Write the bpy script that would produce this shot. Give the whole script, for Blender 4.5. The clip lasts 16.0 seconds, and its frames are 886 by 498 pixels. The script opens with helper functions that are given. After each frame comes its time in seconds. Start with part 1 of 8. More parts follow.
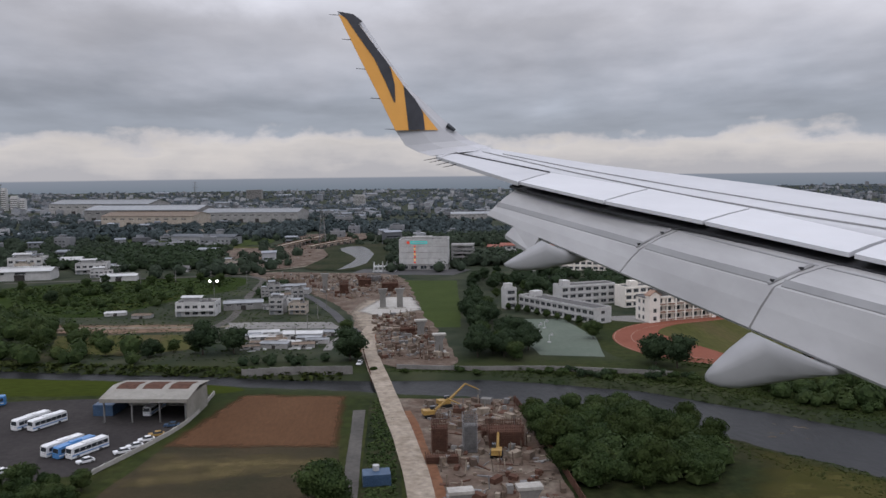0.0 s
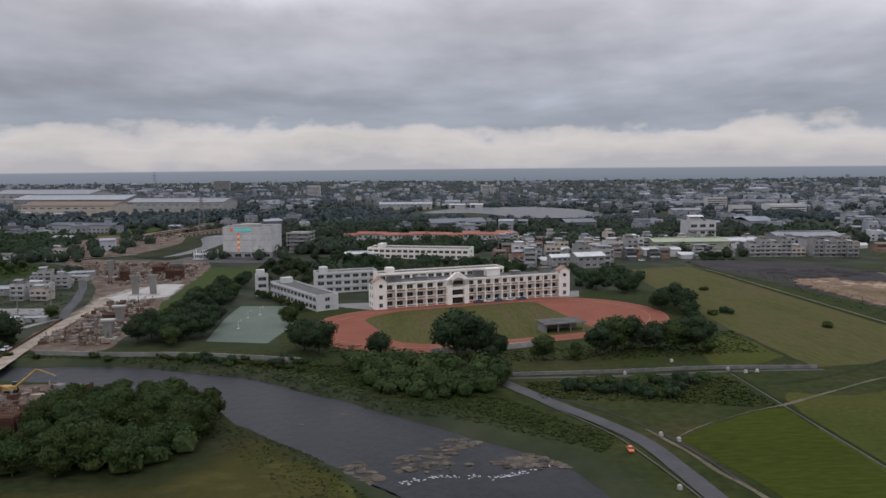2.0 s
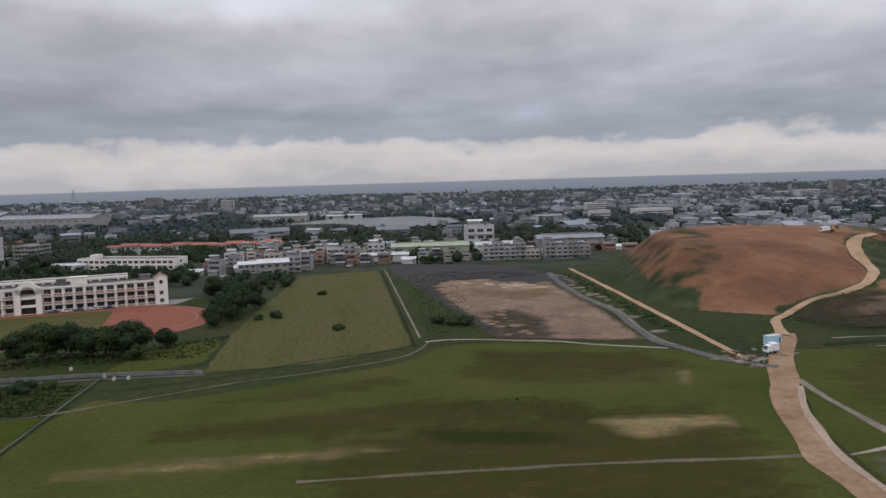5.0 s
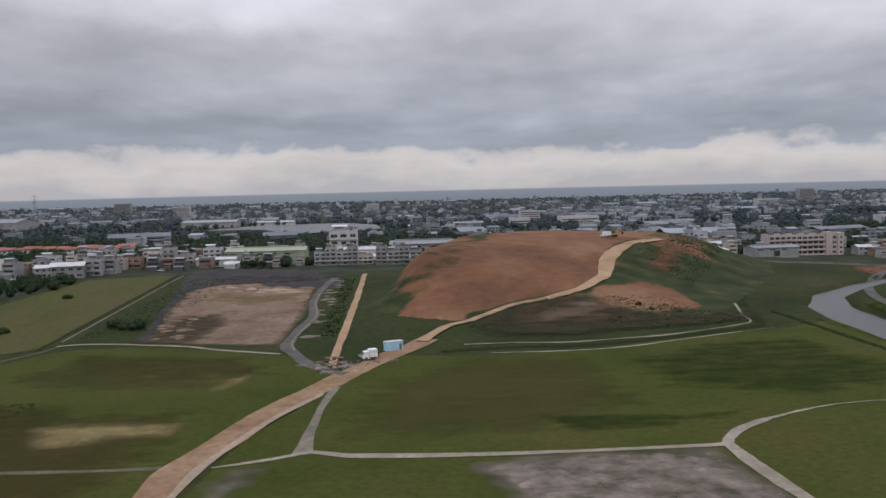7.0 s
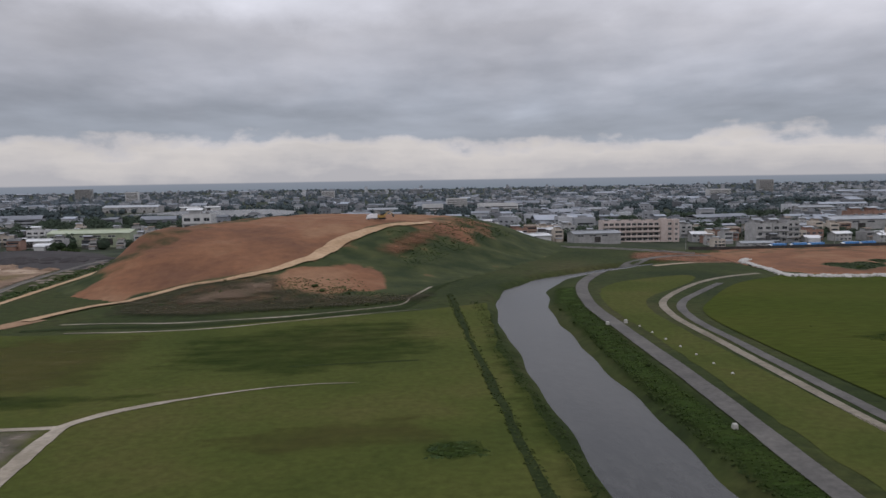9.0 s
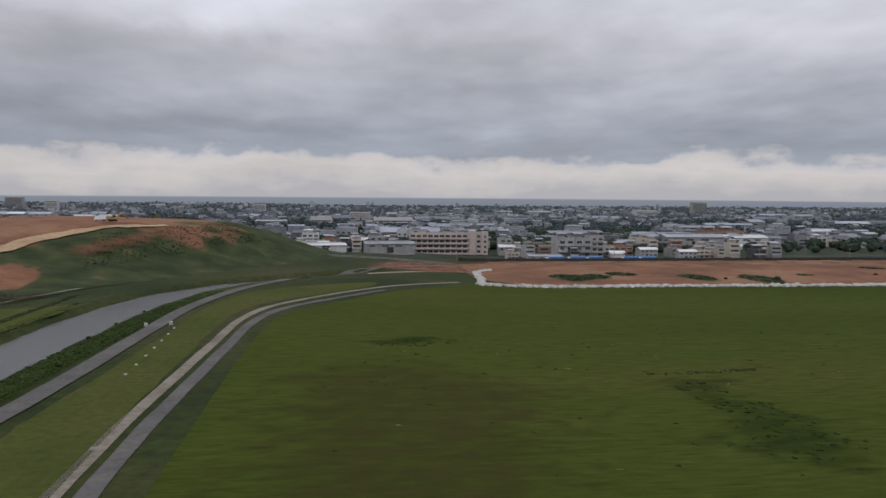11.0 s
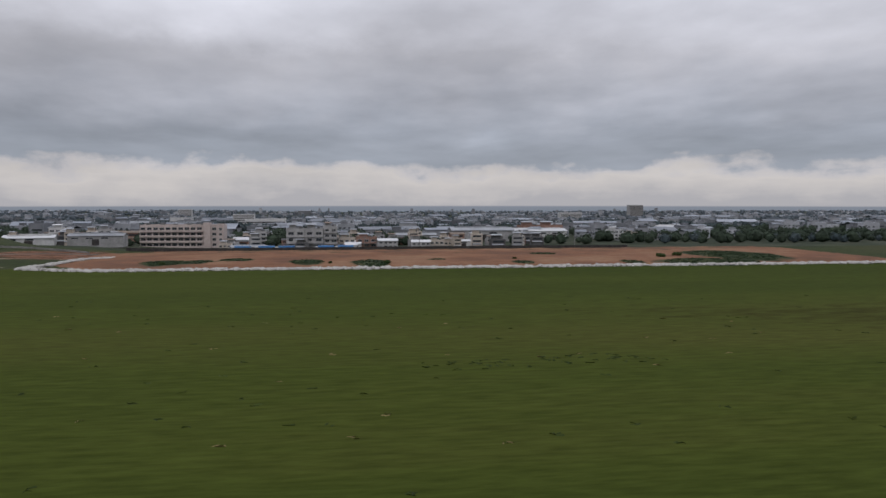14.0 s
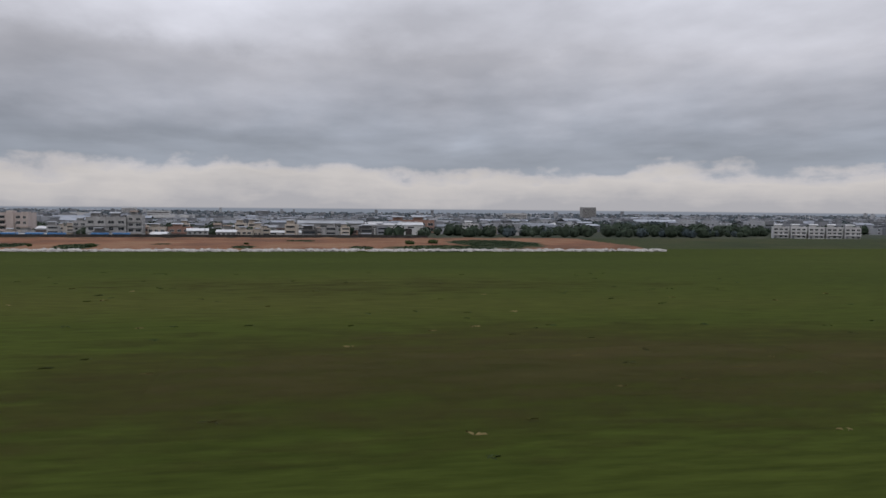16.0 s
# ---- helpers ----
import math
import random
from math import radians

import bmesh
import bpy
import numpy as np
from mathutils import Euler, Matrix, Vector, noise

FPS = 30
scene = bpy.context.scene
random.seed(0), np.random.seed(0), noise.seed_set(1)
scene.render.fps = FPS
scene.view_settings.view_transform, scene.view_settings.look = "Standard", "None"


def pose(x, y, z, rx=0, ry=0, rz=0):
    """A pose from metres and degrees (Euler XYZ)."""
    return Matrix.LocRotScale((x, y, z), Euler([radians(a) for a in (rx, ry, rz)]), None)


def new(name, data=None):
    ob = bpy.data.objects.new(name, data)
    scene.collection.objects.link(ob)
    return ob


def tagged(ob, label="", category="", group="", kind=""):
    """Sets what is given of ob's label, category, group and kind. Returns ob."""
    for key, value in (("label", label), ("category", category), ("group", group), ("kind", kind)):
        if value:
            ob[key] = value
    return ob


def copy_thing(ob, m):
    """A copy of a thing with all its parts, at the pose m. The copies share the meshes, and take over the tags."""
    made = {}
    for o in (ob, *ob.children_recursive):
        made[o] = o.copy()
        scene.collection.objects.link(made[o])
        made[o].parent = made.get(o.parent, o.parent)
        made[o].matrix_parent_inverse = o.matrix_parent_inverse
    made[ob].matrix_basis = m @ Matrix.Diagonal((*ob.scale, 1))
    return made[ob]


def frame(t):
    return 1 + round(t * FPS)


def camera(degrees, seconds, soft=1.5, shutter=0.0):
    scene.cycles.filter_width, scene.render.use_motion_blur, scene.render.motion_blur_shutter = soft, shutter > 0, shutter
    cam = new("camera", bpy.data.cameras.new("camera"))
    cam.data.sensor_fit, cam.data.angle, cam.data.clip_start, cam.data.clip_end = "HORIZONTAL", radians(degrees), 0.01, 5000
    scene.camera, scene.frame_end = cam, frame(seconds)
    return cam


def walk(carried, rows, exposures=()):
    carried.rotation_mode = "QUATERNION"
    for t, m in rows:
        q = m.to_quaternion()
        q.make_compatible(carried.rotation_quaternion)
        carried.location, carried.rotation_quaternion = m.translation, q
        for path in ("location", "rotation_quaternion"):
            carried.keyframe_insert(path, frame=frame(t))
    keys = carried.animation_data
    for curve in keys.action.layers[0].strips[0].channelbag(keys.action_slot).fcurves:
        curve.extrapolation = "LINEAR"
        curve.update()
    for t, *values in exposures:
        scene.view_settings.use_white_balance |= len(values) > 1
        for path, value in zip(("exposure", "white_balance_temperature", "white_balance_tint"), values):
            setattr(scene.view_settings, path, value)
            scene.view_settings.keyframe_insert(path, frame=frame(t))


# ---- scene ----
cam = camera(58.50, 16.0)
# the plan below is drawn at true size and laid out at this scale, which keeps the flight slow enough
SCALE = 0.612
PATH = [
    (0.0, 0.00, 0.00, 71.52, 84.452, 0.670, -3.954),
    (0.5, 32.27, 0.00, 70.13, 84.608, 0.363, -4.235),
    (1.0, 64.39, 0.00, 68.72, 84.429, 0.185, -4.063),
    (1.5, 96.36, 0.00, 67.29, 84.015, 0.570, -4.126),
    (2.0, 128.19, 0.00, 65.83, 83.928, 0.518, -3.903),
    (2.5, 159.87, 0.00, 64.35, 84.042, 0.668, -3.809),
    (3.0, 191.41, 0.00, 62.85, 84.120, 0.819, -4.367),
    (3.5, 222.80, 0.00, 61.33, 84.049, 1.082, -4.651),
    (4.0, 254.04, 0.00, 59.79, 84.779, 1.439, -5.197),
    (4.2, 266.50, 0.00, 59.16, 84.814, 1.558, -5.334),
    (6.3, 395.88, 0.00, 52.38, 85.094, 1.704, -4.855),
    (6.5, 408.07, 0.00, 51.72, 85.312, 1.523, -4.851),
    (7.0, 438.43, 0.00, 50.03, 85.457, 1.361, -5.137),
    (7.5, 468.65, 0.00, 48.33, 85.302, 1.090, -5.223),
    (8.0, 498.73, 0.00, 46.60, 85.125, 1.013, -5.305),
    (8.5, 528.65, 0.00, 44.85, 84.455, 0.885, -5.407),
    (9.0, 558.43, 0.00, 43.08, 84.698, 0.888, -5.556),
    (9.5, 588.07, 0.00, 41.28, 85.693, 0.516, -6.206),
    (9.7, 599.88, 0.00, 40.56, 86.078, 0.302, -6.466),
    (11.8, 722.50, 0.00, 32.73, 85.755, -0.508, -7.939),
    (12.0, 734.04, 0.00, 31.97, 85.662, -0.542, -7.888),
    (12.5, 762.80, 0.00, 30.03, 85.630, -0.539, -8.065),
    (13.0, 791.41, 0.00, 28.08, 85.739, -0.261, -8.076),
    (13.5, 819.87, 0.00, 26.10, 86.236, 0.044, -8.359),
    (14.0, 848.19, 0.00, 24.10, 86.581, -0.007, -8.780),
    (14.5, 876.36, 0.00, 22.08, 86.885, -0.303, -9.098),
    (15.0, 904.39, 0.00, 20.04, 86.906, -0.377, -9.361),
    (15.5, 932.27, 0.00, 17.97, 86.947, -0.489, -9.557),
    (16.0, 960.00, 0.00, 15.88, 86.830, -0.506, -9.899),
]
walk(cam, [(t, pose(x * SCALE, y * SCALE, z * SCALE, rx, ry, rz)) for t, x, y, z, rx, ry, rz in PATH],
     [(0.0, 0.05, 6550, 15.5), (4.0, 0.04, 6550, 15.5), (9.7, 0.02, 6550, 15.5), (12.0, -0.03, 6550, 15.0), (16.0, -0.07, 6550, 15.0)])

# ---- world, sun ----
SUN_ELEVATION, SUN_ROTATION = radians(58), radians(200)


def link(tree, a, b):
    tree.links.new(a, b)


def make_world():
    """A closed cloud deck: pale band over the horizon, slate bank above it, brighter overhead, sea below the horizon."""
    w = bpy.data.worlds.new("overcast_sky")
    scene.world = w
    w.use_nodes = True
    t = w.node_tree
    n = t.nodes
    n.clear()
    out, bg = n.new("ShaderNodeOutputWorld"), n.new("ShaderNodeBackground")
    co, sep = n.new("ShaderNodeTexCoord"), n.new("ShaderNodeSeparateXYZ")
    link(t, co.outputs["Generated"], sep.inputs[0])

    def math_node(op, a, b=None, c=None):
        m = n.new("ShaderNodeMath")
        m.operation = op
        for i, v in enumerate((a, b, c)):
            if v is None:
                continue
            if isinstance(v, (int, float)):
                m.inputs[i].default_value = v
            else:
                link(t, v, m.inputs[i])
        return m.outputs[0]

    def noise_node(vec, scale, detail, rough, offset=0.0):
        k = n.new("ShaderNodeTexNoise")
        k.inputs["Scale"].default_value, k.inputs["Detail"].default_value = scale, detail
        k.inputs["Roughness"].default_value = rough
        mp = n.new("ShaderNodeMapping")
        mp.inputs["Location"].default_value = (offset, offset * 0.7, 0)
        link(t, vec, mp.inputs[0])
        link(t, mp.outputs[0], k.inputs["Vector"])
        return k.outputs["Fac"]

    # direction flattened to a cloud sheet, so that rolls narrow towards the horizon
    zz = math_node("ADD", math_node("MAXIMUM", sep.outputs[2], 0.0), 0.11)
    sheet = n.new("ShaderNodeCombineXYZ")
    link(t, math_node("MULTIPLY", math_node("DIVIDE", sep.outputs[0], zz), 1.15), sheet.inputs[0])
    link(t, math_node("MULTIPLY", math_node("DIVIDE", sep.outputs[1], zz), 0.85), sheet.inputs[1])
    broad = noise_node(sheet.outputs[0], 0.80, 3.0, 0.5, 2.3)
    wisp = noise_node(sheet.outputs[0], 2.4, 5.0, 0.55, 7.7)
    streak = math_node("ADD", math_node("MULTIPLY", broad, 0.72), math_node("MULTIPLY", wisp, 0.28))
    # heaped cloud low over the horizon: stretched sideways
    low = n.new("ShaderNodeCombineXYZ")
    link(t, math_node("MULTIPLY", sep.outputs[0], 8.0), low.inputs[0])
    link(t, math_node("MULTIPLY", sep.outputs[2], 13.0), low.inputs[2])
    puff = noise_node(low.outputs[0], 1.5, 6.0, 0.55, 5.1)
    e = math_node("MULTIPLY", sep.outputs[2], 1.30)
    e = math_node("ADD", e, math_node("MULTIPLY", math_node("SUBTRACT", puff, 0.5), 0.088))
    e = math_node("ADD", e, math_node("MULTIPLY", math_node("SUBTRACT", streak, 0.5), 0.060))
    ramp = n.new("ShaderNodeValToRGB")
    stops = SKY_STOPS
    while len(ramp.color_ramp.elements) < len(stops):
        ramp.color_ramp.elements.new(0.5)
    for el, (p, c) in zip(ramp.color_ramp.elements, stops):
        el.position, el.color = p, (*c, 1)
    link(t, math_node("MULTIPLY", e, 2.0), ramp.inputs[0])
    # lighter and darker rolls of the deck
    roll = n.new("ShaderNodeMapRange")
    roll.inputs["From Min"].default_value, roll.inputs["From Max"].default_value = 0.34, 0.66
    roll.inputs["To Min"].default_value, roll.inputs["To Max"].default_value = 0.80, 1.20
    link(t, streak, roll.inputs[0])
    depth_of_roll = roll.outputs[0]
    # single heavy rolls and bright heads: sideways sine, height, half width, half height, gain
    for sx, sz, wx, wz, gain in CLOUDS:
        dx = math_node("DIVIDE", math_node("SUBTRACT", sep.outputs[0], sx), wx)
        dz = math_node("DIVIDE", math_node("SUBTRACT", math_node("ADD", sep.outputs[2], math_node("MULTIPLY", math_node("SUBTRACT", puff, 0.5), 0.05)), sz), wz)
        r2 = math_node("ADD", math_node("MULTIPLY", dx, dx), math_node("MULTIPLY", dz, dz))
        fall = math_node("DIVIDE", 1.0, math_node("ADD", 1.0, math_node("MULTIPLY", r2, r2)))
        depth_of_roll = math_node("MULTIPLY", depth_of_roll, math_node("MULTIPLY_ADD", fall, gain - 1.0, 1.0))
    fade = n.new("ShaderNodeMapRange")
    fade.inputs["From Min"].default_value, fade.inputs["From Max"].default_value = 0.015, 0.075
    link(t, sep.outputs[2], fade.inputs[0])
    rolled = n.new("ShaderNodeMix")
    rolled.data_type = "FLOAT"
    rolled.inputs[2].default_value = 1.0
    link(t, fade.outputs[0], rolled.inputs[0])
    link(t, depth_of_roll, rolled.inputs[3])
    cloud = n.new("ShaderNodeVectorMath")
    cloud.operation = "SCALE"
    link(t, ramp.outputs[0], cloud.inputs[0])
    link(t, rolled.outputs[0], cloud.inputs["Scale"])
    # clear sky above the deck tints it slightly
    sky = n.new("ShaderNodeTexSky")
    sky.sky_type, sky.sun_disc = "NISHITA", False
    sky.sun_elevation, sky.sun_rotation = SUN_ELEVATION, SUN_ROTATION
    dim = n.new("ShaderNodeVectorMath")
    dim.operation = "SCALE"
    dim.inputs["Scale"].default_value = 0.06
    link(t, sky.outputs[0], dim.inputs[0])
    mix = n.new("ShaderNodeMix")
    mix.data_type = "RGBA"
    mix.inputs[0].default_value = 0.06
    link(t, cloud.outputs[0], mix.inputs[6])
    link(t, dim.outputs[0], mix.inputs[7])
    # sea under the horizon, its colour paled for haze towards the skyline
    sea = n.new("ShaderNodeMapRange")
    sea.inputs["From Min"].default_value, sea.inputs["From Max"].default_value = -0.0062, -0.0045
    link(t, sep.outputs[2], sea.inputs[0])
    whole = n.new("ShaderNodeMix")
    whole.data_type = "RGBA"
    sea_haze = n.new("ShaderNodeMapRange")
    sea_haze.inputs["From Min"].default_value, sea_haze.inputs["From Max"].default_value = -0.022, -0.006
    link(t, sep.outputs[2], sea_haze.inputs[0])
    water = n.new("ShaderNodeMix")
    water.data_type = "RGBA"
    water.inputs[6].default_value, water.inputs[7].default_value = (*SEA, 1), (*SEA_HAZED, 1)
    link(t, sea_haze.outputs[0], water.inputs[0])
    link(t, water.outputs[2], whole.inputs[6])
    link(t, sea.outputs[0], whole.inputs[0])
    link(t, mix.outputs[2], whole.inputs[7])
    link(t, whole.outputs[2], bg.inputs[0])
    bg.inputs[1].default_value = SKY_STRENGTH
    link(t, bg.outputs[0], out.inputs[0])


SKY_STRENGTH = 1.0
CLOUDS = [(-0.30, 0.085, 0.18, 0.03, 0.90), (-0.25, 0.175, 0.24, 0.022, 0.86), (0.33, 0.075, 0.20, 0.022, 0.92), (-0.42, 0.10, 0.14, 0.03, 0.92), (0.20, 0.073, 0.035, 0.010, 1.22), (0.36, 0.17, 0.22, 0.03, 1.10), (0.08, 0.20, 0.3, 0.02, 1.08)]
SEA, SEA_HAZED = (0.155, 0.195, 0.235), (0.22, 0.255, 0.30)
# (twice the sine of the elevation, colour)
SKY_STOPS = [
    (0.000, (0.44, 0.45, 0.47)), (0.035, (0.53, 0.53, 0.53)), (0.085, (0.61, 0.60, 0.58)), (0.106, (0.54, 0.545, 0.56)),
    (0.126, (0.325, 0.37, 0.425)), (0.22, (0.345, 0.385, 0.44)), (0.33, (0.42, 0.45, 0.50)), (0.46, (0.50, 0.52, 0.56)),
    (0.70, (0.75, 0.79, 0.86)), (1.0, (1.02, 1.10, 1.25)),
]
make_world()
sun = new("sun", bpy.data.lights.new("sun", "SUN"))
sun.data.energy, sun.data.angle, sun.data.color = 0.6, radians(25), (1.0, 0.96, 0.9)
sun.matrix_world = pose(0, 0, 400, 32, 0, -20)

# ---- materials ----


def material(name, colors, scale=0.2, rough=0.9, fine=4.0, fine_amount=0.35, bump=0.0, metal=0.0, island=0.0, stretch=(1, 1, 1),
             object_random=0.0, local=False, mid=0.5, spread=0.18, spec=None, thin=0.0):
    """A surface of two or three colours mixed by broad noise, with a finer grain over it.
    scale, fine: cycles per metre. island, object_random: how far pieces differ in lightness."""
    m = bpy.data.materials.new(name)
    m.use_nodes = True
    t = m.node_tree
    n = t.nodes
    b = n["Principled BSDF"]
    b.inputs["Roughness"].default_value, b.inputs["Metallic"].default_value = rough, metal
    b.inputs["Specular IOR Level"].default_value = (0.08 if rough >= 0.9 else 0.3) if spec is None else spec
    if local:
        src = n.new("ShaderNodeTexCoord").outputs["Object"]
    else:
        src = n.new("ShaderNodeNewGeometry").outputs["Position"]
    mp = n.new("ShaderNodeMapping")
    mp.inputs["Scale"].default_value = stretch if local else tuple(v / SCALE for v in stretch)
    link(t, src, mp.inputs[0])

    def grain(s, detail):
        k = n.new("ShaderNodeTexNoise")
        k.inputs["Scale"].default_value, k.inputs["Detail"].default_value = s, detail
        k.inputs["Roughness"].default_value = 0.6
        link(t, mp.outputs[0], k.inputs["Vector"])
        return k.outputs["Fac"]

    broad, small = grain(scale, 5.0), grain(fine, 4.0)
    ramp = n.new("ShaderNodeValToRGB")
    el = ramp.color_ramp.elements
    cs = list(colors) if isinstance(colors[0], (tuple, list)) else [colors]
    if len(cs) == 1:
        cs = [tuple(v * 0.88 for v in cs[0]), tuple(v * 1.1 for v in cs[0])]
    while len(el) < len(cs):
        el.new(0.5)
    for i, c in enumerate(cs):
        el[i].position = mid - spread + 2 * spread * i / (len(cs) - 1)
        el[i].color = (*c, 1)
    link(t, broad, ramp.inputs[0])
    val = n.new("ShaderNodeMapRange")
    val.inputs["From Min"].default_value, val.inputs["From Max"].default_value = 0.25, 0.75
    val.inputs["To Min"].default_value, val.inputs["To Max"].default_value = 1 - fine_amount, 1 + fine_amount
    link(t, small, val.inputs[0])
    factor = val.outputs[0]
    for amount, kind in ((island, "island"), (object_random, "object")):
        if amount:
            if kind == "island":
                rnd = n.new("ShaderNodeNewGeometry").outputs["Random Per Island"]
            else:
                rnd = n.new("ShaderNodeObjectInfo").outputs["Random"]
            r = n.new("ShaderNodeMapRange")
            r.inputs["To Min"].default_value, r.inputs["To Max"].default_value = 1 - amount, 1 + amount
            link(t, rnd, r.inputs[0])
            mul = n.new("ShaderNodeMath")
            mul.operation = "MULTIPLY"
            link(t, factor, mul.inputs[0])
            link(t, r.outputs[0], mul.inputs[1])
            factor = mul.outputs[0]
    sc = n.new("ShaderNodeVectorMath")
    sc.operation = "SCALE"
    link(t, ramp.outputs[0], sc.inputs[0])
    link(t, factor, sc.inputs["Scale"])
    link(t, sc.outputs[0], b.inputs["Base Color"])
    if bump:
        bp = n.new("ShaderNodeBump")
        bp.inputs["Strength"].default_value, bp.inputs["Distance"].default_value = bump, 0.2
        link(t, small, bp.inputs["Height"])
        link(t, bp.outputs[0], b.inputs["Normal"])
    if thin:
        # leaves let part of the light through
        out = [k for k in n if k.type == "OUTPUT_MATERIAL"][0]
        through_leaf, both = n.new("ShaderNodeBsdfTranslucent"), n.new("ShaderNodeMixShader")
        both.inputs[0].default_value = thin
        link(t, sc.outputs[0], through_leaf.inputs[0])
        link(t, b.outputs[0], both.inputs[1])
        link(t, through_leaf.outputs[0], both.inputs[2])
        link(t, both.outputs[0], out.inputs[0])
    return m


def glow(name, color, strength):
    m = bpy.data.materials.new(name)
    m.use_nodes = True
    b = m.node_tree.nodes["Principled BSDF"]
    b.inputs["Base Color"].default_value = (*color, 1)
    b.inputs["Emission Color"].default_value, b.inputs["Emission Strength"].default_value = (*color, 1), strength
    return m


M = {}
M["meadow"] = material("meadow", [(0.0147, 0.0226, 0.0059), (0.0255, 0.0334, 0.0083), (0.0403, 0.0393, 0.0137)], 0.018, 0.95, 0.35, 0.4, 0.5)
M["mown"] = material("mown_grass", [(0.0303, 0.0416, 0.0074), (0.0396, 0.0505, 0.0090), (0.0498, 0.0540, 0.0118)], 0.011, 0.95, 0.9, 0.3, 0.2, stretch=(0.22, 1, 1), spread=0.17, spec=0.016)
M["pasture"] = material("dry_pasture", [(0.050, 0.054, 0.014), (0.064, 0.062, 0.019), (0.074, 0.060, 0.026)], 0.05, 0.95, 0.5, 0.25, 0.4, stretch=(1.6, 0.25, 1))
M["haul"] = material("muddy_concrete", [(0.2090, 0.1705, 0.1298), (0.3300, 0.2805, 0.2255)], 0.16, 0.95, 0.6, 0.3, 0.4)
# skyline leaves: aerial haze is put into the colour, pale and blue-grey
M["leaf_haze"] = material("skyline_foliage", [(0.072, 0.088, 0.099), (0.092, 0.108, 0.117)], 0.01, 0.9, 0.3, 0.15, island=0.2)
M["lush"] = material("lush_grass", [(0.0382, 0.0482, 0.0111), (0.0498, 0.0578, 0.0138), (0.0615, 0.0604, 0.0180)], 0.03, 0.95, 0.6, 0.22, 0.2, spec=0.03)
M["paddy"] = material("paddy", [(0.030, 0.046, 0.010), (0.040, 0.056, 0.013)], 0.06, 0.95, 0.8, 0.2, 0.3)
M["scrub"] = material("scrub", [(0.0098, 0.0161, 0.0054), (0.0201, 0.0259, 0.0089), (0.0335, 0.0312, 0.0156)], 0.04, 0.95, 0.4, 0.5, 0.6)
M["soil"] = material("red_soil", [(0.1100, 0.0493, 0.0264), (0.1496, 0.0704, 0.0396), (0.1804, 0.0986, 0.0598)], 0.04, 0.95, 0.5, 0.25, 0.6)
M["plough"] = material("ploughed_soil", [(0.0808, 0.0399, 0.0199), (0.1026, 0.0532, 0.0276)], 0.05, 0.95, 1.2, 0.18, 0.4, stretch=(1, 0.3, 1))
M["tan"] = material("fallow_soil", [(0.0320, 0.0288, 0.0160), (0.0528, 0.0400, 0.0232)], 0.04, 0.95, 0.8, 0.2, 0.4)
M["pink_soil"] = material("graded_soil", [(0.118, 0.080, 0.054), (0.165, 0.112, 0.076), (0.205, 0.145, 0.102)], 0.06, 0.95, 0.4, 0.3, 0.6)
M["gravel"] = material("gravel", [(0.125, 0.108, 0.080), (0.205, 0.180, 0.140)], 0.10, 0.95, 0.7, 0.28, 0.3)
M["pale_dirt"] = material("pale_dirt", [(0.25, 0.185, 0.13), (0.33, 0.255, 0.19)], 0.08, 0.95, 0.6, 0.2, 0.4)
M["haul_soil"] = material("orange_dirt", [(0.1800, 0.1080, 0.0624), (0.2340, 0.1476, 0.0888), (0.2820, 0.1920, 0.1260)], 0.08, 0.95, 0.5, 0.22, 0.5)
M["mound_road"] = material("packed_orange_dirt", [(0.27, 0.175, 0.10), (0.36, 0.25, 0.155)], 0.08, 0.95, 0.6, 0.2, 0.4)
M["straw"] = material("straw", [(0.1080, 0.0891, 0.0351), (0.2093, 0.1593, 0.0743)], 0.25, 0.95, 1.2, 0.3, 0.4)
M["olive_turf"] = material("olive_turf", [(0.054, 0.052, 0.016), (0.070, 0.062, 0.021)], 0.06, 0.95, 0.8, 0.2, 0.3, spec=0.03)
M["ditch"] = material("ditch_growth", [(0.014, 0.021, 0.007), (0.024, 0.032, 0.011)], 0.2, 0.95, 1.2, 0.3, 0.4, spec=0.03)
M["worn_road"] = material("dusty_asphalt", [(0.070, 0.066, 0.060), (0.105, 0.098, 0.087)], 0.08, 0.9, 0.8, 0.22, 0.2)
M["path_dirt"] = material("beige_dirt", [(0.19, 0.162, 0.122), (0.29, 0.252, 0.20)], 0.12, 0.95, 0.8, 0.25, 0.3)
# a little haze is mixed into this green
M["leaf_mid_hazed"] = material("mid_distance_foliage", [(0.0331, 0.0484, 0.0317), (0.0524, 0.0690, 0.0455)], 0.05, 0.85, 0.5, 0.2, island=0.25, spec=0.1, thin=0.25)
M["brown_turf"] = material("brown_turf", [(0.044, 0.040, 0.012), (0.058, 0.047, 0.016)], 0.06, 0.95, 0.8, 0.2, 0.4, stretch=(0.5, 1, 1), spec=0.03)
M["dark_turf"] = material("dark_turf", [(0.017, 0.031, 0.006), (0.026, 0.040, 0.008)], 0.10, 0.95, 0.8, 0.3, 0.4, stretch=(0.4, 1, 1), spec=0.03)
M["old_path"] = material("worn_tan_path", [(0.080, 0.072, 0.042), (0.135, 0.118, 0.080)], 0.10, 0.95, 0.8, 0.3, 0.3)
M["rubble"] = material("rubble_ground", [(0.0675, 0.06375, 0.045), (0.15, 0.1237, 0.1013), (0.2175, 0.18, 0.15)], 0.12, 0.95, 0.35, 0.4, 0.6)
